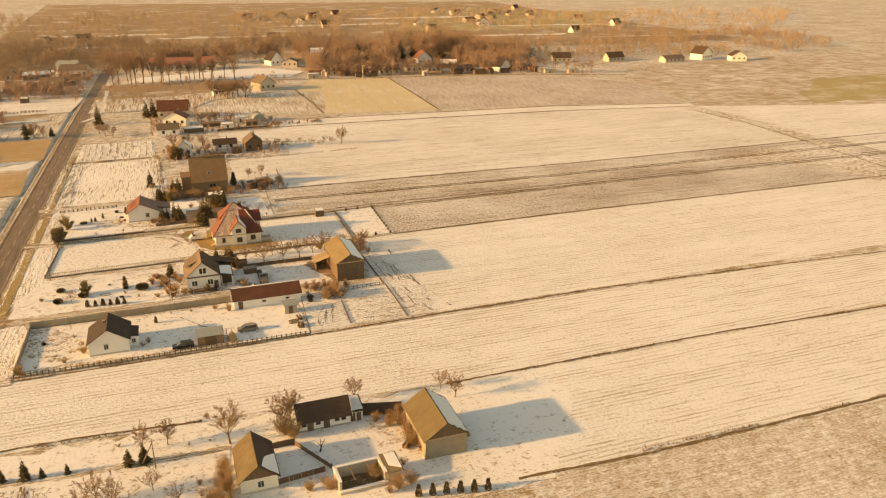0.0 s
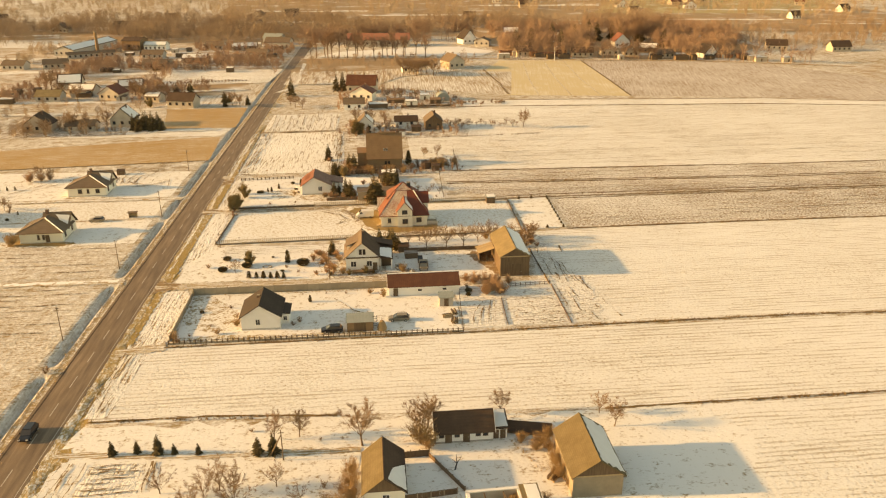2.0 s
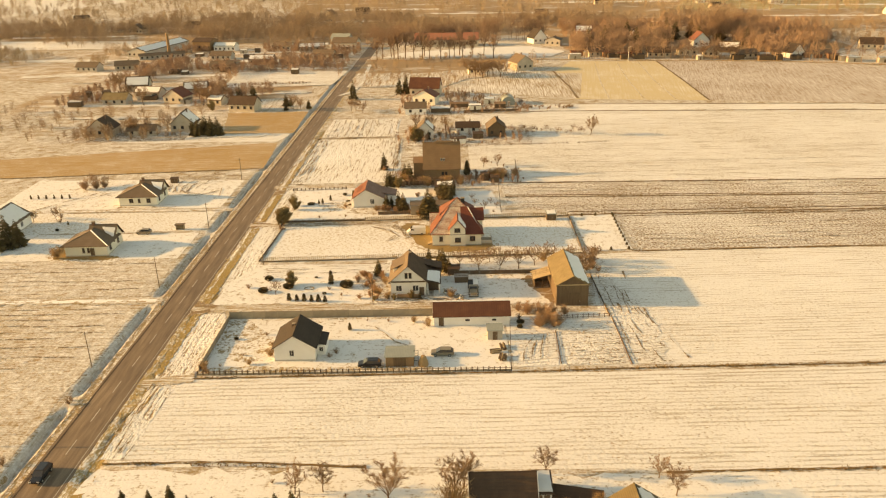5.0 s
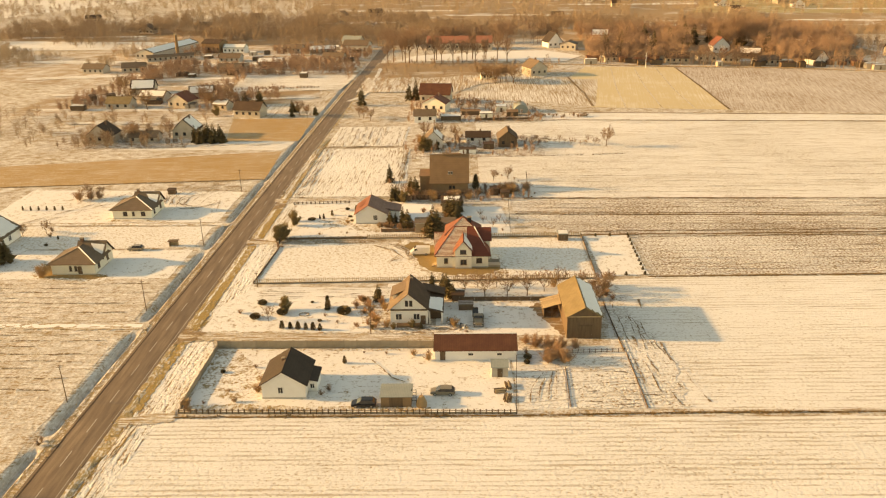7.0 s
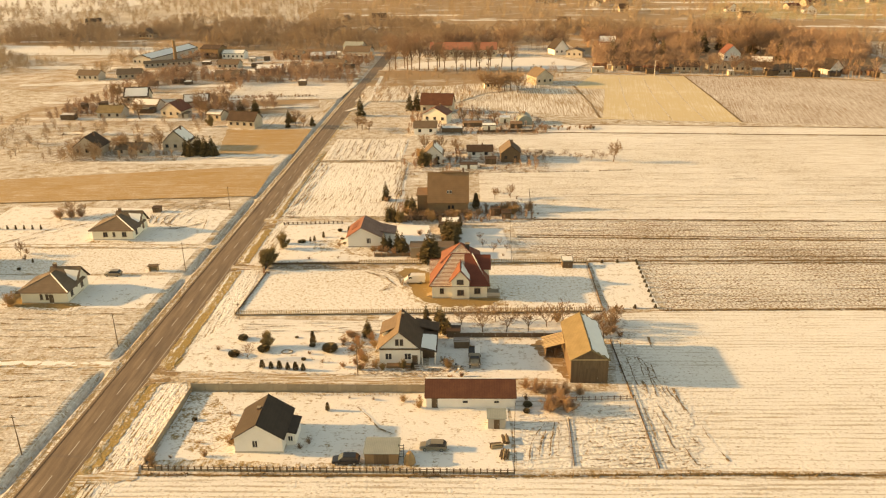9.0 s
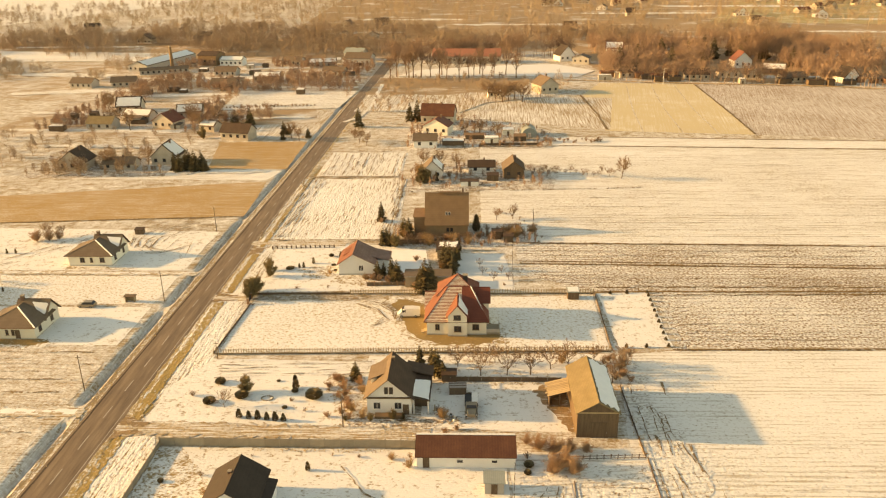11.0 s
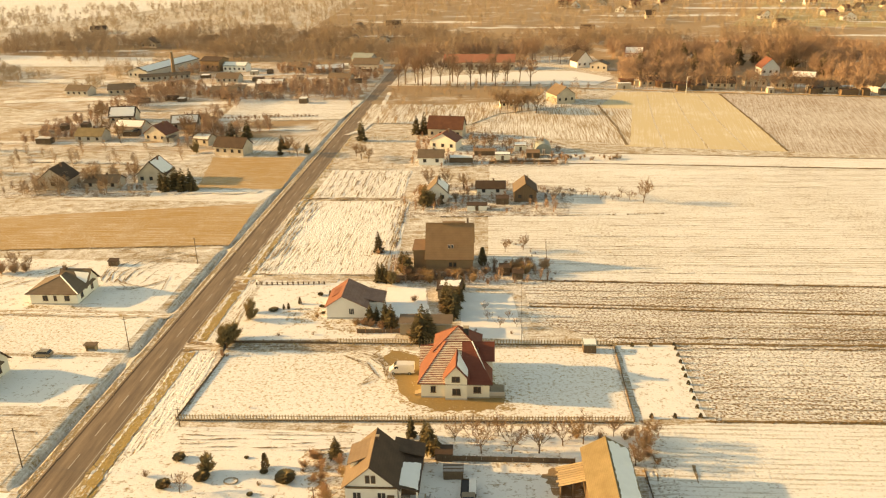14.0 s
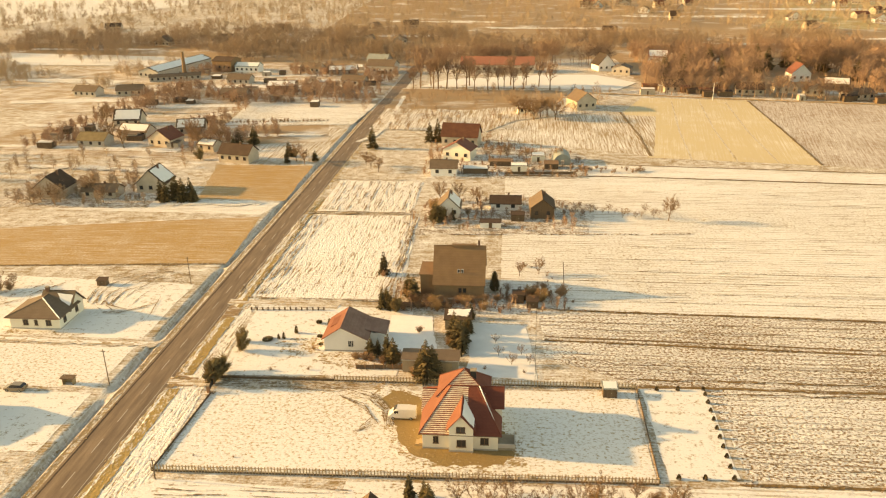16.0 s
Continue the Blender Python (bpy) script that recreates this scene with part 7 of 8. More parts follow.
for k in range(5):
    rut([(44 + k * .8, 81 - k * .4), (49 + k * .5, 78.6 - k), (51.5 + k * .4, 74.4 - k * .6), (50 - k * .3, 71 - k * .3)], .22)
for k in range(4):
    rut([(79.5 + k * 1.7, 4.0 + k), (80.5 + k * 1.5, 10), (83 + k * .9, 15.5)], .3)
for k in range(6):
    rut([(20.5, 47.3 + k * 1.25), (30, 48.3 + k * 1.1), (40, 48.4 + k * 1.05), (51, 49.5 + k * .9)], .2)
for k in range(7):
    rut([(-4.5 - k * .5, 135 - k * .9), (-12 - k * .2, 137 - k * 1.5), (-19 + k * .2, 136 - k * 1.9), (-25 + k * .8, 131 - k * 1.7), (-27.4 + k * 1.3, 125 - k * 1.2), (-26 + k * 1.5, 119 - k * .5), (-22 + k * 1.6, 114.5)], .34)
for k in range(4):
    rut([(-22 + k * 1.4, 112 + k * .6), (-15 + k, 113 + k * .7), (-9 + k * .5, 117 + k)], .3)
rut([(-10, 128), (-8, 118), (-7, 108), (-6, 101)], .35)
rut([(-62, 101), (-48, 118), (-40, 131)], .6)
rut([(-58, 101), (-44, 118), (-36, 131)], .6)
for k in range(3):
    rut([(9.5 + k * .9, 124), (10.5 + k * .9, 150), (12.0 + k * .9, 183)], .35)
for x in (13.2, 14.4, 15.4, 16.6, 17.8, 44.6, 46.0, 47.0):
    rut([(x, 125), (x + .5, 150), (x + 1.0, 183)], .5, "dark furrow along the garden plot")
for x in (17.0, 19.0, 21.4, 24, 27.2, 30, 33.5, 36, 39.5, 42, 44.5):
    rut([(x, 188), (x + .6, 200), (x + .4, 219.5)], .4, "dark furrow along the garden plot")
for y in (122.6, 184.8, 186.4, 221.4):
    rut([(12, y), (30, y + .4), (47, y + .2)], .6, "dark edge of a garden plot")
for x in (47.5, 48.6):
    rut([(x, 124), (x - .8, 155), (x - 1.6, 184)], .35)
for k in range(4):
    rut([(8.6 + k * 1.0, -22), (9.4 + k * .9, -12), (10.0 + k * .8, -1)], .3)
for k in range(9):
    rut([(14.3, -43.6 + k * .82), (19, -43.7 + k * .84), (23.3, -43.5 + k * .8)], .34, "dark tilled row of the garden bed")
for k in range(5):
    rut([(9.2 + k * .9, -45), (9.6 + k * .9, -40), (9.9 + k * .85, -36)], .3, "dark tilled row of the garden bed")
for k in range(3):
    rut([(23.9 + k * .4, -44), (23.5 + k * .4, -36.6)], .3, "dark edge of the garden bed")
rut([(50, 20), (52, 17), (54, 13.5), (57, 11.5)], .3)

HOLES = [(176, 494, 9), (207, 462, 8), (244, 424, 9), (225, 388, 9), (238, 383, 8), (256, 392, 12), (136, 462, 16), (312, 450, 8), (69, 455, 30), (205, 384, 10)]
# ---- north group, village and woods ----
def cottage(x, y, w, d, eave, ridge, axis, wall, roof, label, rz=0.0, snowy=0, name="house"):
    """A far house of simple shape with its windows and chimney."""
    if y > 240 and not rz:
        rz = random.Random(int(x * 7 + y)).uniform(-22, 22)
    c = thing(name, label, "barn" if name == "barn" else "house", x, y, 0, rz)
    gable_block(c, -w / 2, -d / 2, w / 2, d / 2, eave, ridge, axis, wall, roof, o=.45, base=False)
    n = max(1, int(w / 3.2))
    for i in range(n):
        put_window(c, -w / 2 + w * (i + .5) / n, -d / 2, eave * .38, 1.1, 1.25, frame_mat="frame_brown", bars=0, sill=False)
    put_chimney(c, w * .1, d * .1 if axis == "y" else 0, ridge - .8, ridge + .9)
    if snowy:
        if axis == "y":
            k = (ridge - eave) / (w / 2)
            snow_on(c, [(.3, -d / 2, ridge - .3 * k + .2), (w / 2, -d / 2, eave + .2), (w / 2, d / 2, eave + .2), (.3, d / 2, ridge - .3 * k + .2)], int(abs(x)), jit=.3)
        else:
            k = (ridge - eave) / (d / 2)
            snow_on(c, [(-w / 2, -d / 2, eave + .2), (w / 2, -d / 2, eave + .2), (w / 2, -.3, ridge - .3 * k + .2), (-w / 2, -.3, ridge - .3 * k + .2)], int(abs(x)), jit=.3)
    return c


# grey west and dark east slope: sun and shade painted onto one roof
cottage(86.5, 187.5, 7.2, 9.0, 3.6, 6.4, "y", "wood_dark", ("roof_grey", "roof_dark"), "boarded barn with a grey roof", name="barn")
cottage(75.2, 193.5, 9.4, 5.0, 2.3, 4.0, "x", "wall_white", "roof_dark", "low white farm building with a dark roof")
cottage(57.6, 187.0, 7.0, 8.0, 3.2, 6.6, "y", "wall_white", "roof_grey", "white house with snow on its roof", snowy=1)
hut(70.8, 175.6, 6.2, 2.6, 1.7, "low whitewashed shed with a dark roof", "wall_white", "roof_dark", False, "shed")
hut(79.0, 182.0, 4.0, 3.0, 2.0, "dark shed beside the barn", "wood_dark", "roof_dark", False, "shed")
cottage(52.6, 231.5, 9.4, 7.5, 3.0, 5.0, "x", "wall_white", "roof_grey", "white house with a grey roof")
cottage(57.0, 253.5, 11.0, 8.0, 4.0, 7.0, "y", "wall_cream", "roof_orange", "cream house with a red-orange roof")
cottage(56.5, 274.0, 15.0, 9.0, 4.5, 8.8, "x", "wall_old", "roof_rust", "large house with a dark red roof")
hut(64.0, 232.5, 9.0, 3.5, 1.9, "long low shed with a snowy roof", "wood_dark", "roof_dark", True, "shed")
hut(80.0, 236.0, 6.0, 3.0, 2.2, "pale shed with a snowy roof", "wall_cream", "roof_dark", True, "shed")
hut(73.0, 243.0, 8.0, 3.0, 1.8, "low brown wooden garden shed", "wood_dark", "roof_brown", False, "shed")
hut(92.0, 240.0, 5.0, 4.0, 2.0, "brown wooden garden shed", "wood_dark", "roof_brown", False, "shed")
hut(87.5, 250.0, 5.0, 4.0, 2.4, "pink rendered shed with snowy roof", "wall_cream", "roof_brown", True, "shed")
tk = thing("greenhouse", "pale plastic tunnel greenhouse", "greenhouse", 96.4, 248.0)
part("cover", loft(bmesh.new(), [[(3.6 * math.cos(a), yy, 4.2 * math.sin(a)) for a in [math.pi * i / 9 for i in range(10)]] for yy in (-4, -1, 2, 5)]), "roof_green", tk)
for yy in (-4, 5):
    part("end_frame", boxes((-.6, yy - .06, 0, .6, yy + .06, 2.0)), "frame_white", tk)
cottage(112.2, 349.0, 10.4, 12.0, 4.8, 8.6, "y", "wall_old", "roof_grey", "pale rendered barn with a grey roof and dark door", name="barn")
cottage(136.0, 468.0, 11.0, 11.0, 4.0, 10.0, "y", "wall_white", "roof_black", "white house with a steep black roof")
cottage(146.0, 452.0, 11.0, 8.0, 4.0, 6.0, "y", "wall_grey", "roof_grey", "grey rendered outbuilding with grey roof")
cottage(69.0, 462.0, 46.0, 14.0, 5.0, 9.0, "x", "wall_old", "roof_faded", "long hall with a red sheet roof")
cottage(84.0, 338.0, 7.0, 6.0, 2.6, 5.0, "x", "wall_cream", "roof_grey", "small house with snow on its roof", snowy=1)
for x, y, w, d, e, r, ax, wl, rf, sn, lb in (
        (-46.6, 208, 10, 9, 3.4, 8.0, "y", "wall_old", "roof_dark", 1, "stained pale house with a dark roof partly under snow"),
        (-79.3, 201, 10.5, 9, 3.4, 7.4, "y", "wall_old", "roof_dark", 0, "pale gabled house with a dark roof"),
        (-62.0, 200, 12, 6, 2.4, 4.2, "x", "wall_grey", "roof_grey", 0, "low grey farm building"),
        (-29.5, 246, 13, 8, 3.6, 6.6, "x", "wall_old", "roof_dark", 0, "pale farm building with a dark roof"),
        (-102, 307, 12, 9, 3.0, 7.0, "x", "wall_old", "roof_dark", 1, "stained pale house with a dark snowy roof"),
        (-88, 284, 14, 7, 3.0, 5.5, "x", "wall_grey", "roof_grey", 1, "farm building with a grey roof"),
        (-99, 268, 12, 8, 3.0, 5.5, "x", "wall_grey", "roof_asbestos", 1, "farm building with snow on its roof"),
        (-69, 270, 11, 9, 3.4, 7.0, "y", "wall_old", "roof_orange", 0, "dull beige house with an orange roof"),
        (-66, 292, 12, 8, 3.0, 6.0, "x", "wall_grey", "roof_grey", 1, "farm building with a grey roof"),
        (-47, 262, 8, 6, 2.6, 4.4, "x", "wall_old", "roof_grey", 1, "small stained outbuilding with snowy roof"),
        (-158, 376, 14, 8, 3.2, 5.6, "x", "wall_grey", "roof_grey", 1, "far farm building with snowy roof"),
        (-135, 379, 14, 8, 3.2, 5.6, "x", "wall_old", "roof_grey", 1, "far stained farm building"),
        (-142, 462, 14, 60, 4.0, 6.5, "y", "wall_grey", "roof_grey", 1, "long hall with a snowy roof"),
        (-108, 462, 14, 12, 7.0, 9.0, "x", "wall_brown", "roof_dark", 0, "tall dark industrial building"),
        (-92, 458, 16, 8, 4.0, 6.0, "x", "wall_white", "roof_green", 1, "pale low industrial building with green roof"),
        (-128, 425, 30, 5, 3.0, 4.2, "x", "wall_grey", "roof_grey", 1, "long low building under a layer of snow"),
        (-72, 370, 14, 8, 3.0, 5.5, "x", "wall_grey", "roof_grey", 1, "farm building with snow on its roof"),
        (-52, 393, 16, 8, 3.2, 5.5, "x", "wall_old", "roof_grey", 1, "village house under a layer of snow"),
        (-28, 448, 18, 8, 3.2, 5.5, "x", "wall_grey", "roof_grey", 1, "village house under a layer of snow"),
        (-4, 456, 18, 12, 5.0, 8.0, "x", "wall_grey", "roof_grey", 0, "grey village hall with a low roof"),
        (-10, 480, 14, 10, 5.0, 8.0, "x", "wall_grey", "roof_green", 0, "hall with a bluish-green roof"),
        (-14, 412, 14, 8, 3.2, 5.5, "x", "wall_grey", "roof_grey", 1, "village house under a layer of snow"),
        (-50, 458, 14, 8, 3.0, 5.5, "x", "wall_grey", "roof_grey", 1, "village house under a layer of snow"),
        (-84, 416, 14, 8, 3.0, 5.5, "x", "wall_grey", "roof_grey", 1, "village house under a layer of snow"),
        (166, 397, 12, 8, 3.2, 6.0, "x", "wall_old", "roof_dark", 0, "stained old house at the edge of a wood"),
        (176, 500, 12, 9, 4.0, 8.0, "x", "wall_white", "roof_orange", 1, "pale house among bare trees"),
        (207, 468, 9, 9, 4.0, 8.0, "y", "wall_white", "roof_dark", 0, "pale house among bare trees"),
        (205, 388, 14, 8, 3.2, 6.0, "x", "wall_old", "roof_dark", 0, "house at the edge of a wood"),
        (225, 394, 12, 9, 3.5, 7.5, "y", "wall_old", "roof_grey", 1, "stained house at the edge of a wood"),
        (244, 430, 11, 10, 5.0, 10.0, "y", "wall_white", "roof_orange", 0, "white house with an orange roof among trees"),
        (238, 387, 10, 8, 3.2, 6.5, "y", "wall_old", "roof_dark", 0, "stained house at the edge of a wood"),
        (256, 404, 13, 9, 3.2, 6.0, "x", "wall_brown", "roof_dark", 1, "dark house at the edge of a wood"),
        (256, 376, 15, 8, 3.0, 5.2, "x", "wall_old", "roof_grey", 1, "low house at the edge of a wood"),
        (286, 374, 10, 9, 3.5, 8.5, "y", "wall_white", "roof_black", 0, "white house with a steep black roof"),
        (312, 457, 9, 9, 5.0, 8.0, "y", "wall_white", "roof_grey", 0, "tall white house among trees"),
        (302, 372, 14, 7, 2.6, 4.5, "x", "wall_grey", "roof_grey", 1, "low grey farm building with snowy roof"),
        (461, 377, 14, 11, 5.0, 10.0, "y", "wall_cream", "roof_dark", 0, "cream house with a dark roof"),
        (482, 360, 12, 9, 4.0, 7.5, "y", "wall_cream", "roof_dark", 0, "cream house with a dark roof"),
        (430, 372, 18, 8, 3.0, 5.0, "x", "wall_old", "roof_grey", 1, "low house under a layer of snow"),
        (390, 392, 14, 8, 3.5, 7.0, "x", "wall_old", "roof_dark", 0, "stained house at the village edge"),
        (350, 404, 14, 9, 3.5, 7.0, "x", "wall_old", "roof_dark", 0, "stained house at the village edge")):
    cottage(x, y, w, d, e, r, ax, wl, rf, lb, snowy=sn and (y < 250 or int(x + y) % 5 < 2))
rng = random.Random(77)
for i in range(46):
    hx, hy = rng.uniform(-125, -2), rng.uniform(258, 470)
    if abs(hx + 30) < 34 and 298 < hy < 345 or hx > -58 and hy < 300:
        continue
    hut(hx, hy, rng.uniform(3, 8), rng.uniform(2.5, 4.5), rng.uniform(1.8, 2.8), *(("weathered wooden garden shed", "wood_dark", "roof_dark") if i % 3 else ("stained rendered village outbuilding", "wall_old", "roof_grey")), i % 4 == 0, "shed")
for i in range(40):
    hx = rng.uniform(150, 330)
    hy = (388 - (hx - 120) * .19 if hx < 270 else 359.5 - (hx - 270) * .38) + rng.uniform(3, 26)
    if any(abs(hx - q[0]) < q[2] + 3 and abs(hy - q[1]) < q[2] + 3 for q in HOLES):
        continue
    hut(hx, hy, rng.uniform(3, 9), rng.uniform(2.5, 5), rng.uniform(2.0, 3.2), *(("weathered wooden shed at the edge of a wood", "wood_dark", "roof_dark"), ("stained rendered shed at the edge of a wood", "wall_old", "roof_grey"), ("brick outbuilding at the edge of a wood", "brick_red", "roof_redbrown"))[i % 3], i % 3 == 1, "shed")
ch = thing("factory_chimney", "tall brick factory chimney", "chimney", -128, 440)
part("shaft", tube(bmesh.new(), (0, 0, 0), (0, 0, 15), 1.3, .8, 12), "wall_brown", ch)
part("rim", tube(bmesh.new(), (0, 0, 15), (0, 0, 15.5), 1.0, 1.1, 12), "concrete", ch)

field("snow_meadow", [(24, 404), (95, 402), (136, 396), (150, 420), (128, 448), (95, 446), (40, 430)], "snow", 0, "smooth bright snow on a meadow behind tall trees")
field("dark_meadow", [(13, 300), (66, 296), (80, 320), (118, 338), (100, 398), (16, 400)], "rows_north", 0, "brown meadow dusted with snow")
field("meadow_fallow", [(14, 345), (60, 342), (100, 360), (112, 394), (16, 398)], "fallow", 0, "brown meadow below the tall trees", jit=1.5)
strip("curved_drive", [(19.4, 378), (19.8, 343), (20.7, 315), (17.9, 287), (12, 276)], 2.2, "snow_thin", 0, "pale snowy drive curving off the road", height=0.03, category="drive")
field("far_fallow", [(-90, 560), (180, 545), (600, 480), (620, 1200), (-120, 1400)], "fallow", 0, "wide brown fallow land beyond the village")
field("far_snow_field", [(-1500, 760), (-420, 740), (-330, 1000), (-300, 1500), (-1500, 1500)], "snow_field", 0, "far snow-covered fields")
field("far_green", [(300, 700), (520, 660), (700, 900), (420, 1000)], "olive_field", 0, "far greenish crop field")
field("far_snow_strip", [(-420, 490), (-160, 480), (-150, 520), (-420, 560)], "snow_field", 0, "far snow-covered field strip")
field("village_ground", [(-150, 330), (6, 330), (10, 470), (-150, 480)], "far_plough", 0, "brown village gardens dusted with snow")
field("hedge_field", [(-56, 306), (4, 308), (8, 355), (-60, 360)], "snow_thin", 0, "snow-covered field behind a hedge")
for k, (x0, y0, x1, y1, w_) in enumerate(((-140, 262, -60, 256, 5), (-150, 300, -112, 296, 6), (-56, 282, -6, 286, 4), (-130, 340, -64, 346, 7), (-50, 368, 4, 364, 6), (-120, 398, -20, 402, 8), (-90, 436, -30, 440, 6), (-40, 424, 6, 426, 5), (-190, 352, -120, 360, 9), (-230, 420, -160, 410, 12), (-75, 318, -60, 330, 8), (-60, 470, 0, 468, 6), (-30, 384, 4, 386, 4), (-110, 232, -60, 228, 5), (-34, 190, -6, 192, 4))):
    field("snow_strip", [(x0, y0), (x1, y1), (x1 + 2, y1 + w_), ((x0 + x1) / 2, (y0 + y1) / 2 + w_ * 1.2), (x0 - 3, y0 + w_ * .7)], "snow_thin", 0, "strip of snow between village gardens", jit=1.2, step=2.5)
strip("wood_edge", [(120, 388), (200, 371), (270, 359), (330, 336), (360, 322)], 3.0, "stubble", 0, "pale grassy path along the wood", height=.1)

for k, (x0, y0, x1, y1, w_) in enumerate(((230, 590, 330, 570, 14), (60, 700, 160, 690, 16), (340, 620, 460, 600, 12), (420, 720, 560, 690, 16), (200, 800, 330, 790, 22), (-40, 760, 60, 750, 16), (480, 560, 600, 540, 10), (-300, 560, -200, 556, 12), (-220, 620, -120, 612, 12), (-60, 640, 10, 640, 12), (300, 880, 460, 860, 26))):
    field("far_strip", [(x0, y0), (x1, y1), (x1 + 6, y1 + w_), (x0 - 8, y0 + w_ * .8)], "snow_thin", 0, "far strip of snow between brown fields", jit=3, step=9)
rng = random.Random(41)
FAR_HOUSES = []
for i in range(30):
    x_, y_ = rng.uniform(150, 640), rng.uniform(590, 980)
    FAR_HOUSES.append((x_, y_))
    cottage(x_, y_, rng.uniform(9, 14), rng.uniform(8, 10), rng.uniform(3, 4.5), rng.uniform(6.5, 9), "xy"[i % 2], ("wall_old", "wall_white", "wall_grey")[i % 3], ("roof_dark", "roof_grey", "roof_redbrown", "roof_black")[i % 4], ("stained old house far beyond the wood", "white house far beyond the wood", "grey house far beyond the wood")[i % 3])
for i in range(10):
    x_, y_ = rng.uniform(-320, 20), rng.uniform(560, 720)
    FAR_HOUSES.append((x_, y_))
    cottage(x_, y_, rng.uniform(9, 14), rng.uniform(8, 10), rng.uniform(3, 4), rng.uniform(6, 8), "xy"[i % 2], ("wall_old", "wall_grey")[i % 2], ("roof_dark", "roof_grey")[i % 2], ("stained old house far beyond the wood", "grey house far beyond the wood")[i % 2])

# hedge on the west side, one row of small bushes
rng = random.Random(5)
for i in range(30):
    set_plant("shrub%d" % (i % 2), -63 + i * 1.85, 309.4 + i * .2 + rng.uniform(-.4, .4), rng.uniform(.6, 1.3))


def woods(name, label, spots, seed, mat="twig_dark", hmin=7.0, hmax=12.0, w=0.16, low=.12, twigs=96):
    """Many leafless trees as one piece: a stem and a rising fan of twigs each; low: how high up its stem a crown begins."""
    rng = random.Random(seed)
    V, F = [], []
    for x, y in spots:
        h_ = rng.uniform(hmin, hmax) * (.75 + .5 * (noise.noise((x * .03, y * .03, seed + 9)) + .5))
        limb(V, F, (x, y, -.1), (x + rng.uniform(-.3, .3), y, h_ * .6), .16 if low < .2 else .22, .09, 3)
        for _ in range(twigs):
            k = rng.uniform(low, .74)
            z0 = h_ * k
            a = rng.uniform(0, 6.283)
            r = h_ * rng.uniform(.08, .40) * (1.2 - .75 * k)
            p = Vector((x, y, z0))
            q = Vector((x + math.cos(a) * r, y + math.sin(a) * r, z0 + h_ * rng.uniform(.08, .28)))
            blade(V, F, p + (q - p) * rng.uniform(.1, .5), q, w * rng.uniform(.5, 1.5), rng)
    ob = new(name, raw_mesh(name, V, F, mat))
    return tagged(ob, label, "woods", kind="stuff")


CLUMP = [-.18]


def scatter(seed, poly, n, holes=()):
    rng = random.Random(seed)
    xs, ys = [p[0] for p in poly], [p[1] for p in poly]
    out = []
    for _ in range(n * 12):
        if len(out) == n:
            break
        x, y = rng.uniform(min(xs), max(xs)), rng.uniform(min(ys), max(ys))
        inside = False
        for (x0, y0), (x1, y1) in zip(poly, poly[1:] + poly[:1]):
            if (y0 > y) != (y1 > y) and x < (x1 - x0) * (y - y0) / (y1 - y0) + x0:
                inside = not inside
        if inside and noise.noise((x * .018, y * .018, seed)) > CLUMP[0] and not any(abs(x - hx) < r and abs(y - hy) < r for hx, hy, r in holes):
            out.append((x, y))
    return out


woods("wood_east", "brown leafless wood with houses between the trees", scatter(1, [(152, 396), (205, 380), (268, 366), (300, 385), (340, 420), (330, 520), (160, 530)], 1000, HOLES), 11, mat="twig_wood", hmin=8, hmax=15, low=.3)
CLUMP[0] = -1
rng = random.Random(61)
front = []
for i in range(95):
    fx = rng.uniform(150, 345)
    fy = (388 - (fx - 120) * .19 if fx < 270 else 359.5 - (fx - 270) * .38) + rng.uniform(3.5, 9)
    front.append((fx, fy))
woods("wood_rim", "slender leafless trees along the rim of the wood", front, 25, mat="twig_wood", hmin=8, hmax=14, low=.34, twigs=110, w=.13)
woods("tall_copse", "group of tall leafless trees above the wood", scatter(21, [(246, 440), (280, 444), (284, 478), (250, 476)], 46), 22, mat="twig_wood", hmin=15, hmax=22, low=.22, twigs=230)
woods("hall_trees", "tall leafless trees round the red-roofed hall", scatter(22, [(8, 470), (140, 480), (150, 500), (10, 496)], 90, [(69, 462, 25)]), 23, mat="twig_wood", hmin=11, hmax=18, low=.25, twigs=150)
CLUMP[0] = -.18
woods("wood_north", "broad belt of brown leafless woodland", scatter(2, [(-330, 520), (-100, 500), (20, 488), (150, 520), (340, 530), (330, 620), (60, 640), (-120, 680), (-330, 640)], 2300, HOLES), 12, hmin=7, hmax=14, twigs=80, w=.2)
woods("wood_far", "far scattered brown woodland", scatter(3, [(-700, 640), (-200, 700), (200, 690), (700, 560), (900, 760), (300, 1000), (-200, 1050), (-700, 900)], 2100), 13, mat="twig_hazed", hmin=7, hmax=13, w=.34, twigs=50)
woods("far_gardens", "leafless trees round the far houses", [(hx + random.Random(i + k).uniform(-22, 22), hy + random.Random(i + k + 50).uniform(-16, 22)) for k, (hx, hy) in enumerate(FAR_HOUSES) for i in range(14)], 24, mat="twig_hazed", hmin=5, hmax=11, w=.3, twigs=50)
woods("wood_far_east", "far hedges and copses beyond the fields", scatter(4, [(330, 400), (560, 390), (640, 420), (700, 560), (360, 560)], 1000), 14, hmin=5, hmax=11, twigs=70)
CLUMP[0] = -.08
woods("wood_west", "leafless trees between village gardens", scatter(5, [(-330, 400), (-160, 395), (-150, 500), (-330, 500)], 400), 15, mat="twig_hazed", hmin=4, hmax=9, twigs=80)
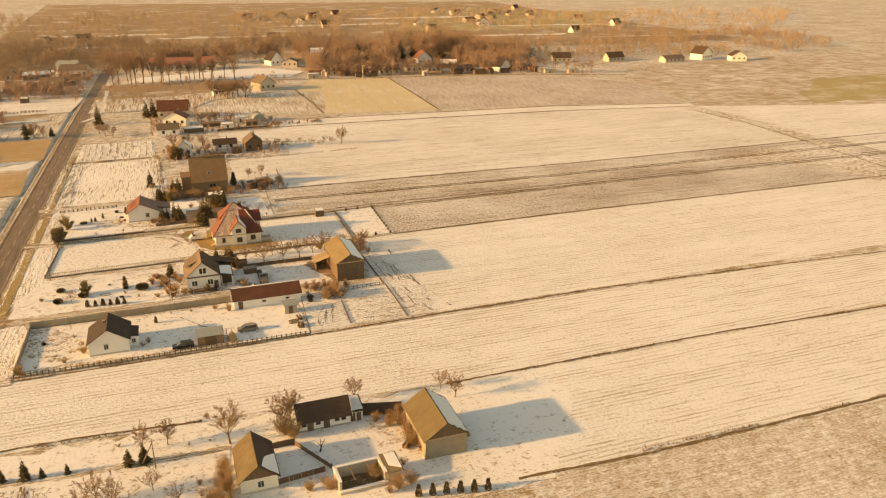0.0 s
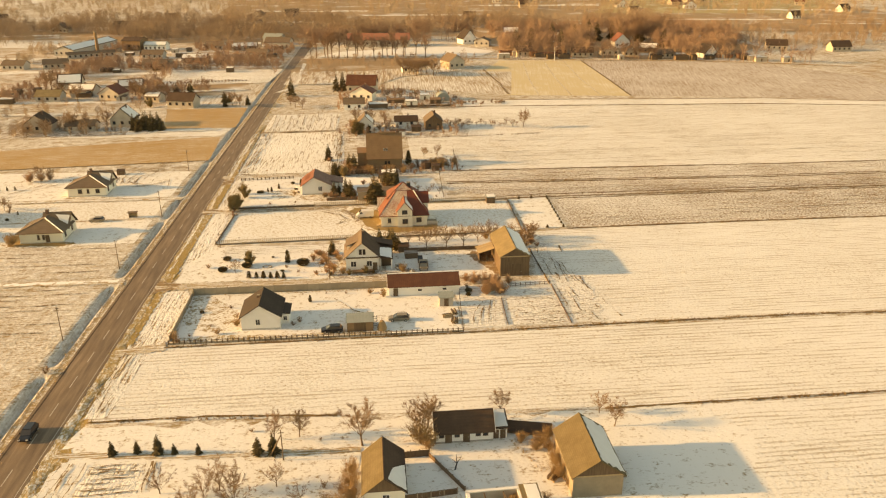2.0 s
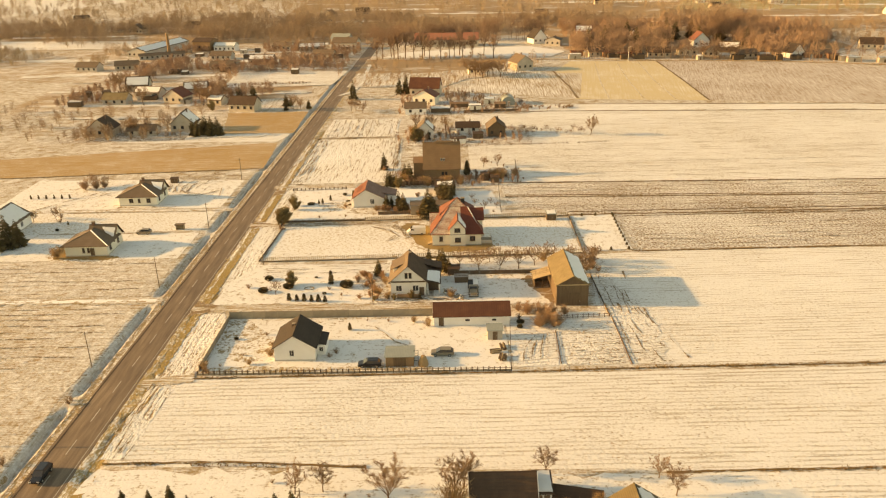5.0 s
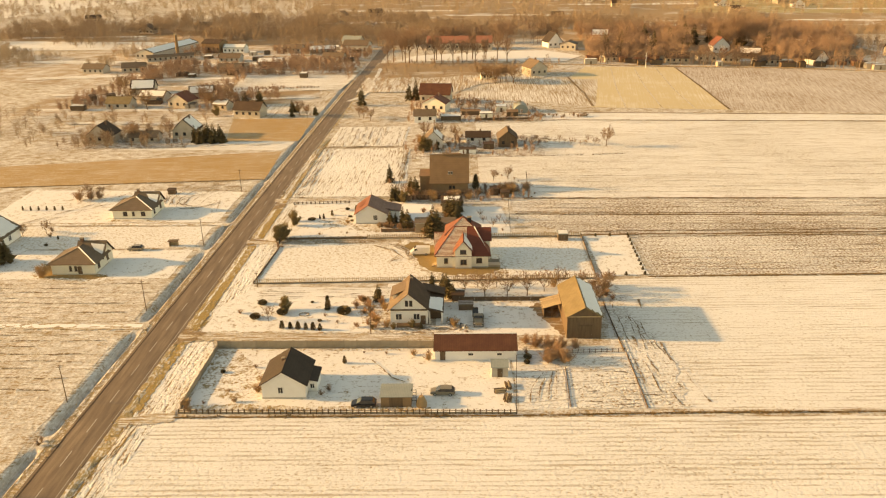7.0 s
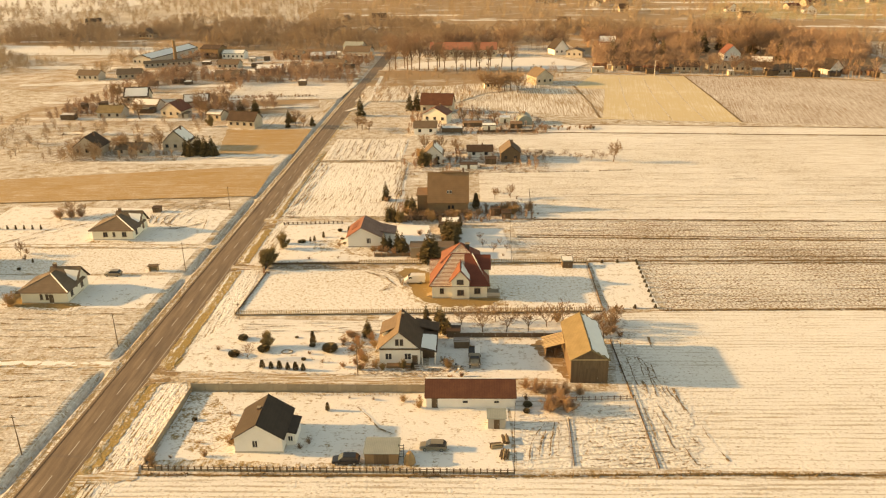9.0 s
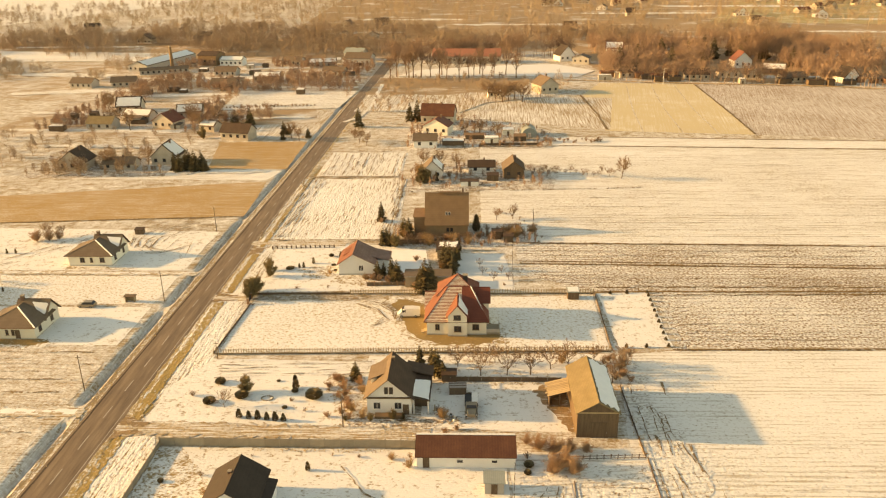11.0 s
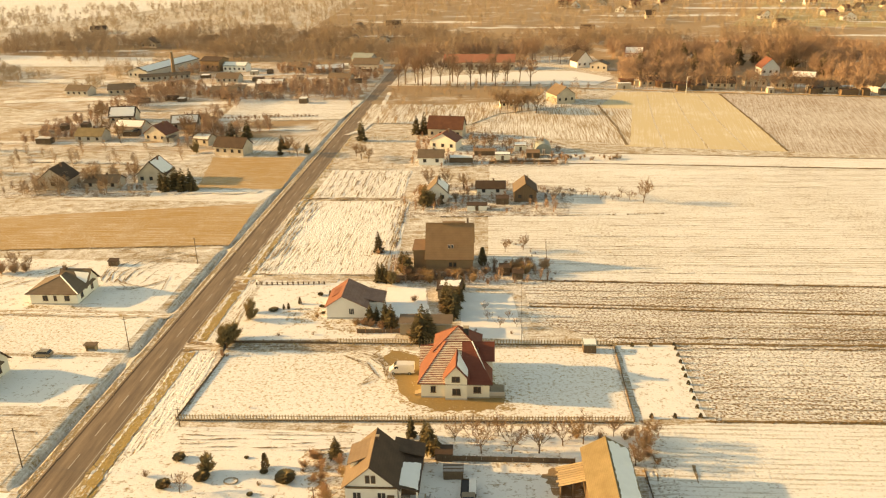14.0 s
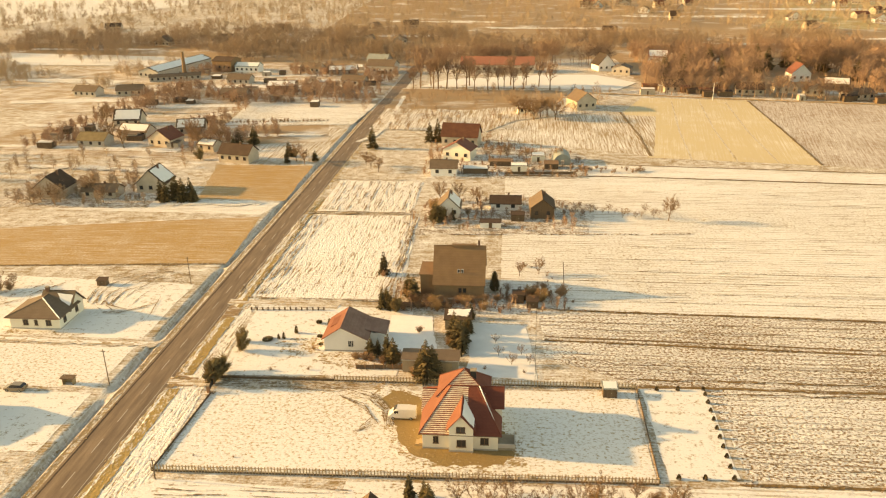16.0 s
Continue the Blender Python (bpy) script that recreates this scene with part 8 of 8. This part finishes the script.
woods("village_trees", "leafless garden trees of the village", scatter(6, [(-130, 252), (-50, 255), (4, 318), (8, 460), (-120, 470)], 760, [(-26, 325, 30)]), 16, mat="twig_wood", hmin=3, hmax=8.5, twigs=110)
CLUMP[0] = -1
woods("farm_bushes", "leafless bushes and saplings round the farm buildings", scatter(8, [(46, 178), (54, 172), (100, 172), (102, 182), (92, 200), (66, 202), (48, 198)], 70, [(86.5, 187.5, 6), (75.2, 193.5, 6), (57.6, 187, 5), (70.8, 175.6, 4), (79, 182, 3)]) + scatter(9, [(45, 224), (104, 227), (106, 256), (72, 286), (44, 290)], 150, [(52.6, 231.5, 6), (57, 253.5, 7), (56.5, 274, 9), (64, 232.5, 5), (80, 236, 4), (73, 243, 4), (92, 240, 4), (87.5, 250, 4), (96.4, 248, 5)]), 18, mat="twig_wood", hmin=1.2, hmax=3.4, w=.07, twigs=140)
woods("plot_bushes", "leafless bushes along the garden behind the brown house", scatter(10, [(50, 117.8), (72, 117.4), (90, 119), (90, 130), (74, 130), (74, 121.5), (54, 121.5), (54, 128), (50, 128)], 60), 19, mat="twig_wood", hmin=1.2, hmax=3.2, w=.06, twigs=140)
woods("meadow_trees", "leafless trees scattered over the village meadows", scatter(11, [(14, 300), (66, 296), (118, 338), (136, 392), (24, 402)], 110) + scatter(12, [(-140, 196), (-96, 190), (-60, 216), (-40, 244), (-70, 256), (-150, 250)], 70), 20, hmin=3, hmax=7, w=.12)
woods("garden_trees", "leafless garden trees round the farms", scatter(7, [(-88, 188), (-44, 190), (-42, 214), (-90, 216)], 80), 17, hmin=2, hmax=6)
for i in range(19):
    rng = random.Random(i + 300)
    set_plant("tall%d" % (i % 2), 22 + i * 4.2 + rng.uniform(-3.4, 3.4), 395 + rng.uniform(-6, 12) + i * .3, rng.uniform(1.7, 2.6))
for i in range(6):
    rng = random.Random(i + 330)
    set_plant("tree%d" % (i % 3), 81 + i * 3.4, 324 + rng.uniform(-4, 8), rng.uniform(1.0, 1.35), wide=1.45)
for i in range(16):
    rng = random.Random(i + 360)
    set_plant("larch", 165 + i * 7.5 + rng.uniform(-3, 3), 440 + rng.uniform(-30, 40), rng.uniform(2.2, 3.2))


# ---- dry grass ----
def tufts(name, label, lines, every, spread, mat, seed, h=(.2, .55)):
    """Tufts of dry grass scattered along lines on the ground."""
    rng = random.Random(seed)
    V, F = [], []
    for pts in lines:
        for (x0, y0), (x1, y1) in zip(pts, pts[1:]):
            ln = math.hypot(x1 - x0, y1 - y0)
            nx, ny = -(y1 - y0) / ln, (x1 - x0) / ln
            for _ in range(int(ln / every)):
                k, o = rng.random(), rng.gauss(0, spread)
                x, y = x0 + (x1 - x0) * k + nx * o, y0 + (y1 - y0) * k + ny * o
                if noise.noise((x * .12, y * .12, seed)) < -.08:
                    continue
                for _ in range(5):
                    a = rng.uniform(0, 6.283)
                    hh = rng.uniform(*h)
                    blade(V, F, (x, y, -.12), (x + math.cos(a) * hh * .6, y + math.sin(a) * hh * .6, hh), .09, rng)
    return tagged(new(name, raw_mesh(name, V, F, mat)), label, "grass", kind="stuff")


tufts("verge_grass", "dry yellow grass along the road verge", [[(road_x(-95) + 6, -95), (road_x(330) + 6, 330)], [(road_x(-95) + 4.6, -95), (road_x(330) + 4.6, 330)], [(road_x(-95) - 4.2, -95), (road_x(330) - 4.2, 330)]], .85, .7, "dry_grass", 51)
tufts("baulk_grass", "dry brown grass on the field ridges", [[(17, 0.7), (78, 0.9), (105, 1.6), (150, 1.8), (200, -0.5)], [(98, -29.2), (165, -29), (210, -31)], [(99, -61.2), (180, -62)], [(10, -24.6), (52, -26.6)], [(113, 59.4), (200, 60)], [(84, 105.5), (190, 101.5)], [(83, 120.4), (198, 117)], [(48.8, 124), (47.6, 184)], [(14, 185), (48, 185.4)], [(75, 229), (115, 229.5), (250, 220)], [(50.5, 168), (100, 170), (130, 172)]], .22, .25, "dry_grass_brown", 52)
tufts("fence_grass", "dry grass along the fences and walls", [[(18, 3.2), (62, 2.8)], [(18.4, 24.4), (61, 24.2)], [(18, 58), (100, 59.6)], [(20, 85.4), (100, 86.2)], [(65, 46), (88, 46)], [(47, 118.8), (63, 119.2)], [(100, 24), (99.5, 45)], [(62, -38.6), (66.6, -38.4)], [(80, -37), (86, -49)], [(54, -41), (55, -52)]], .3, .3, "dry_grass", 53, (.15, .45))
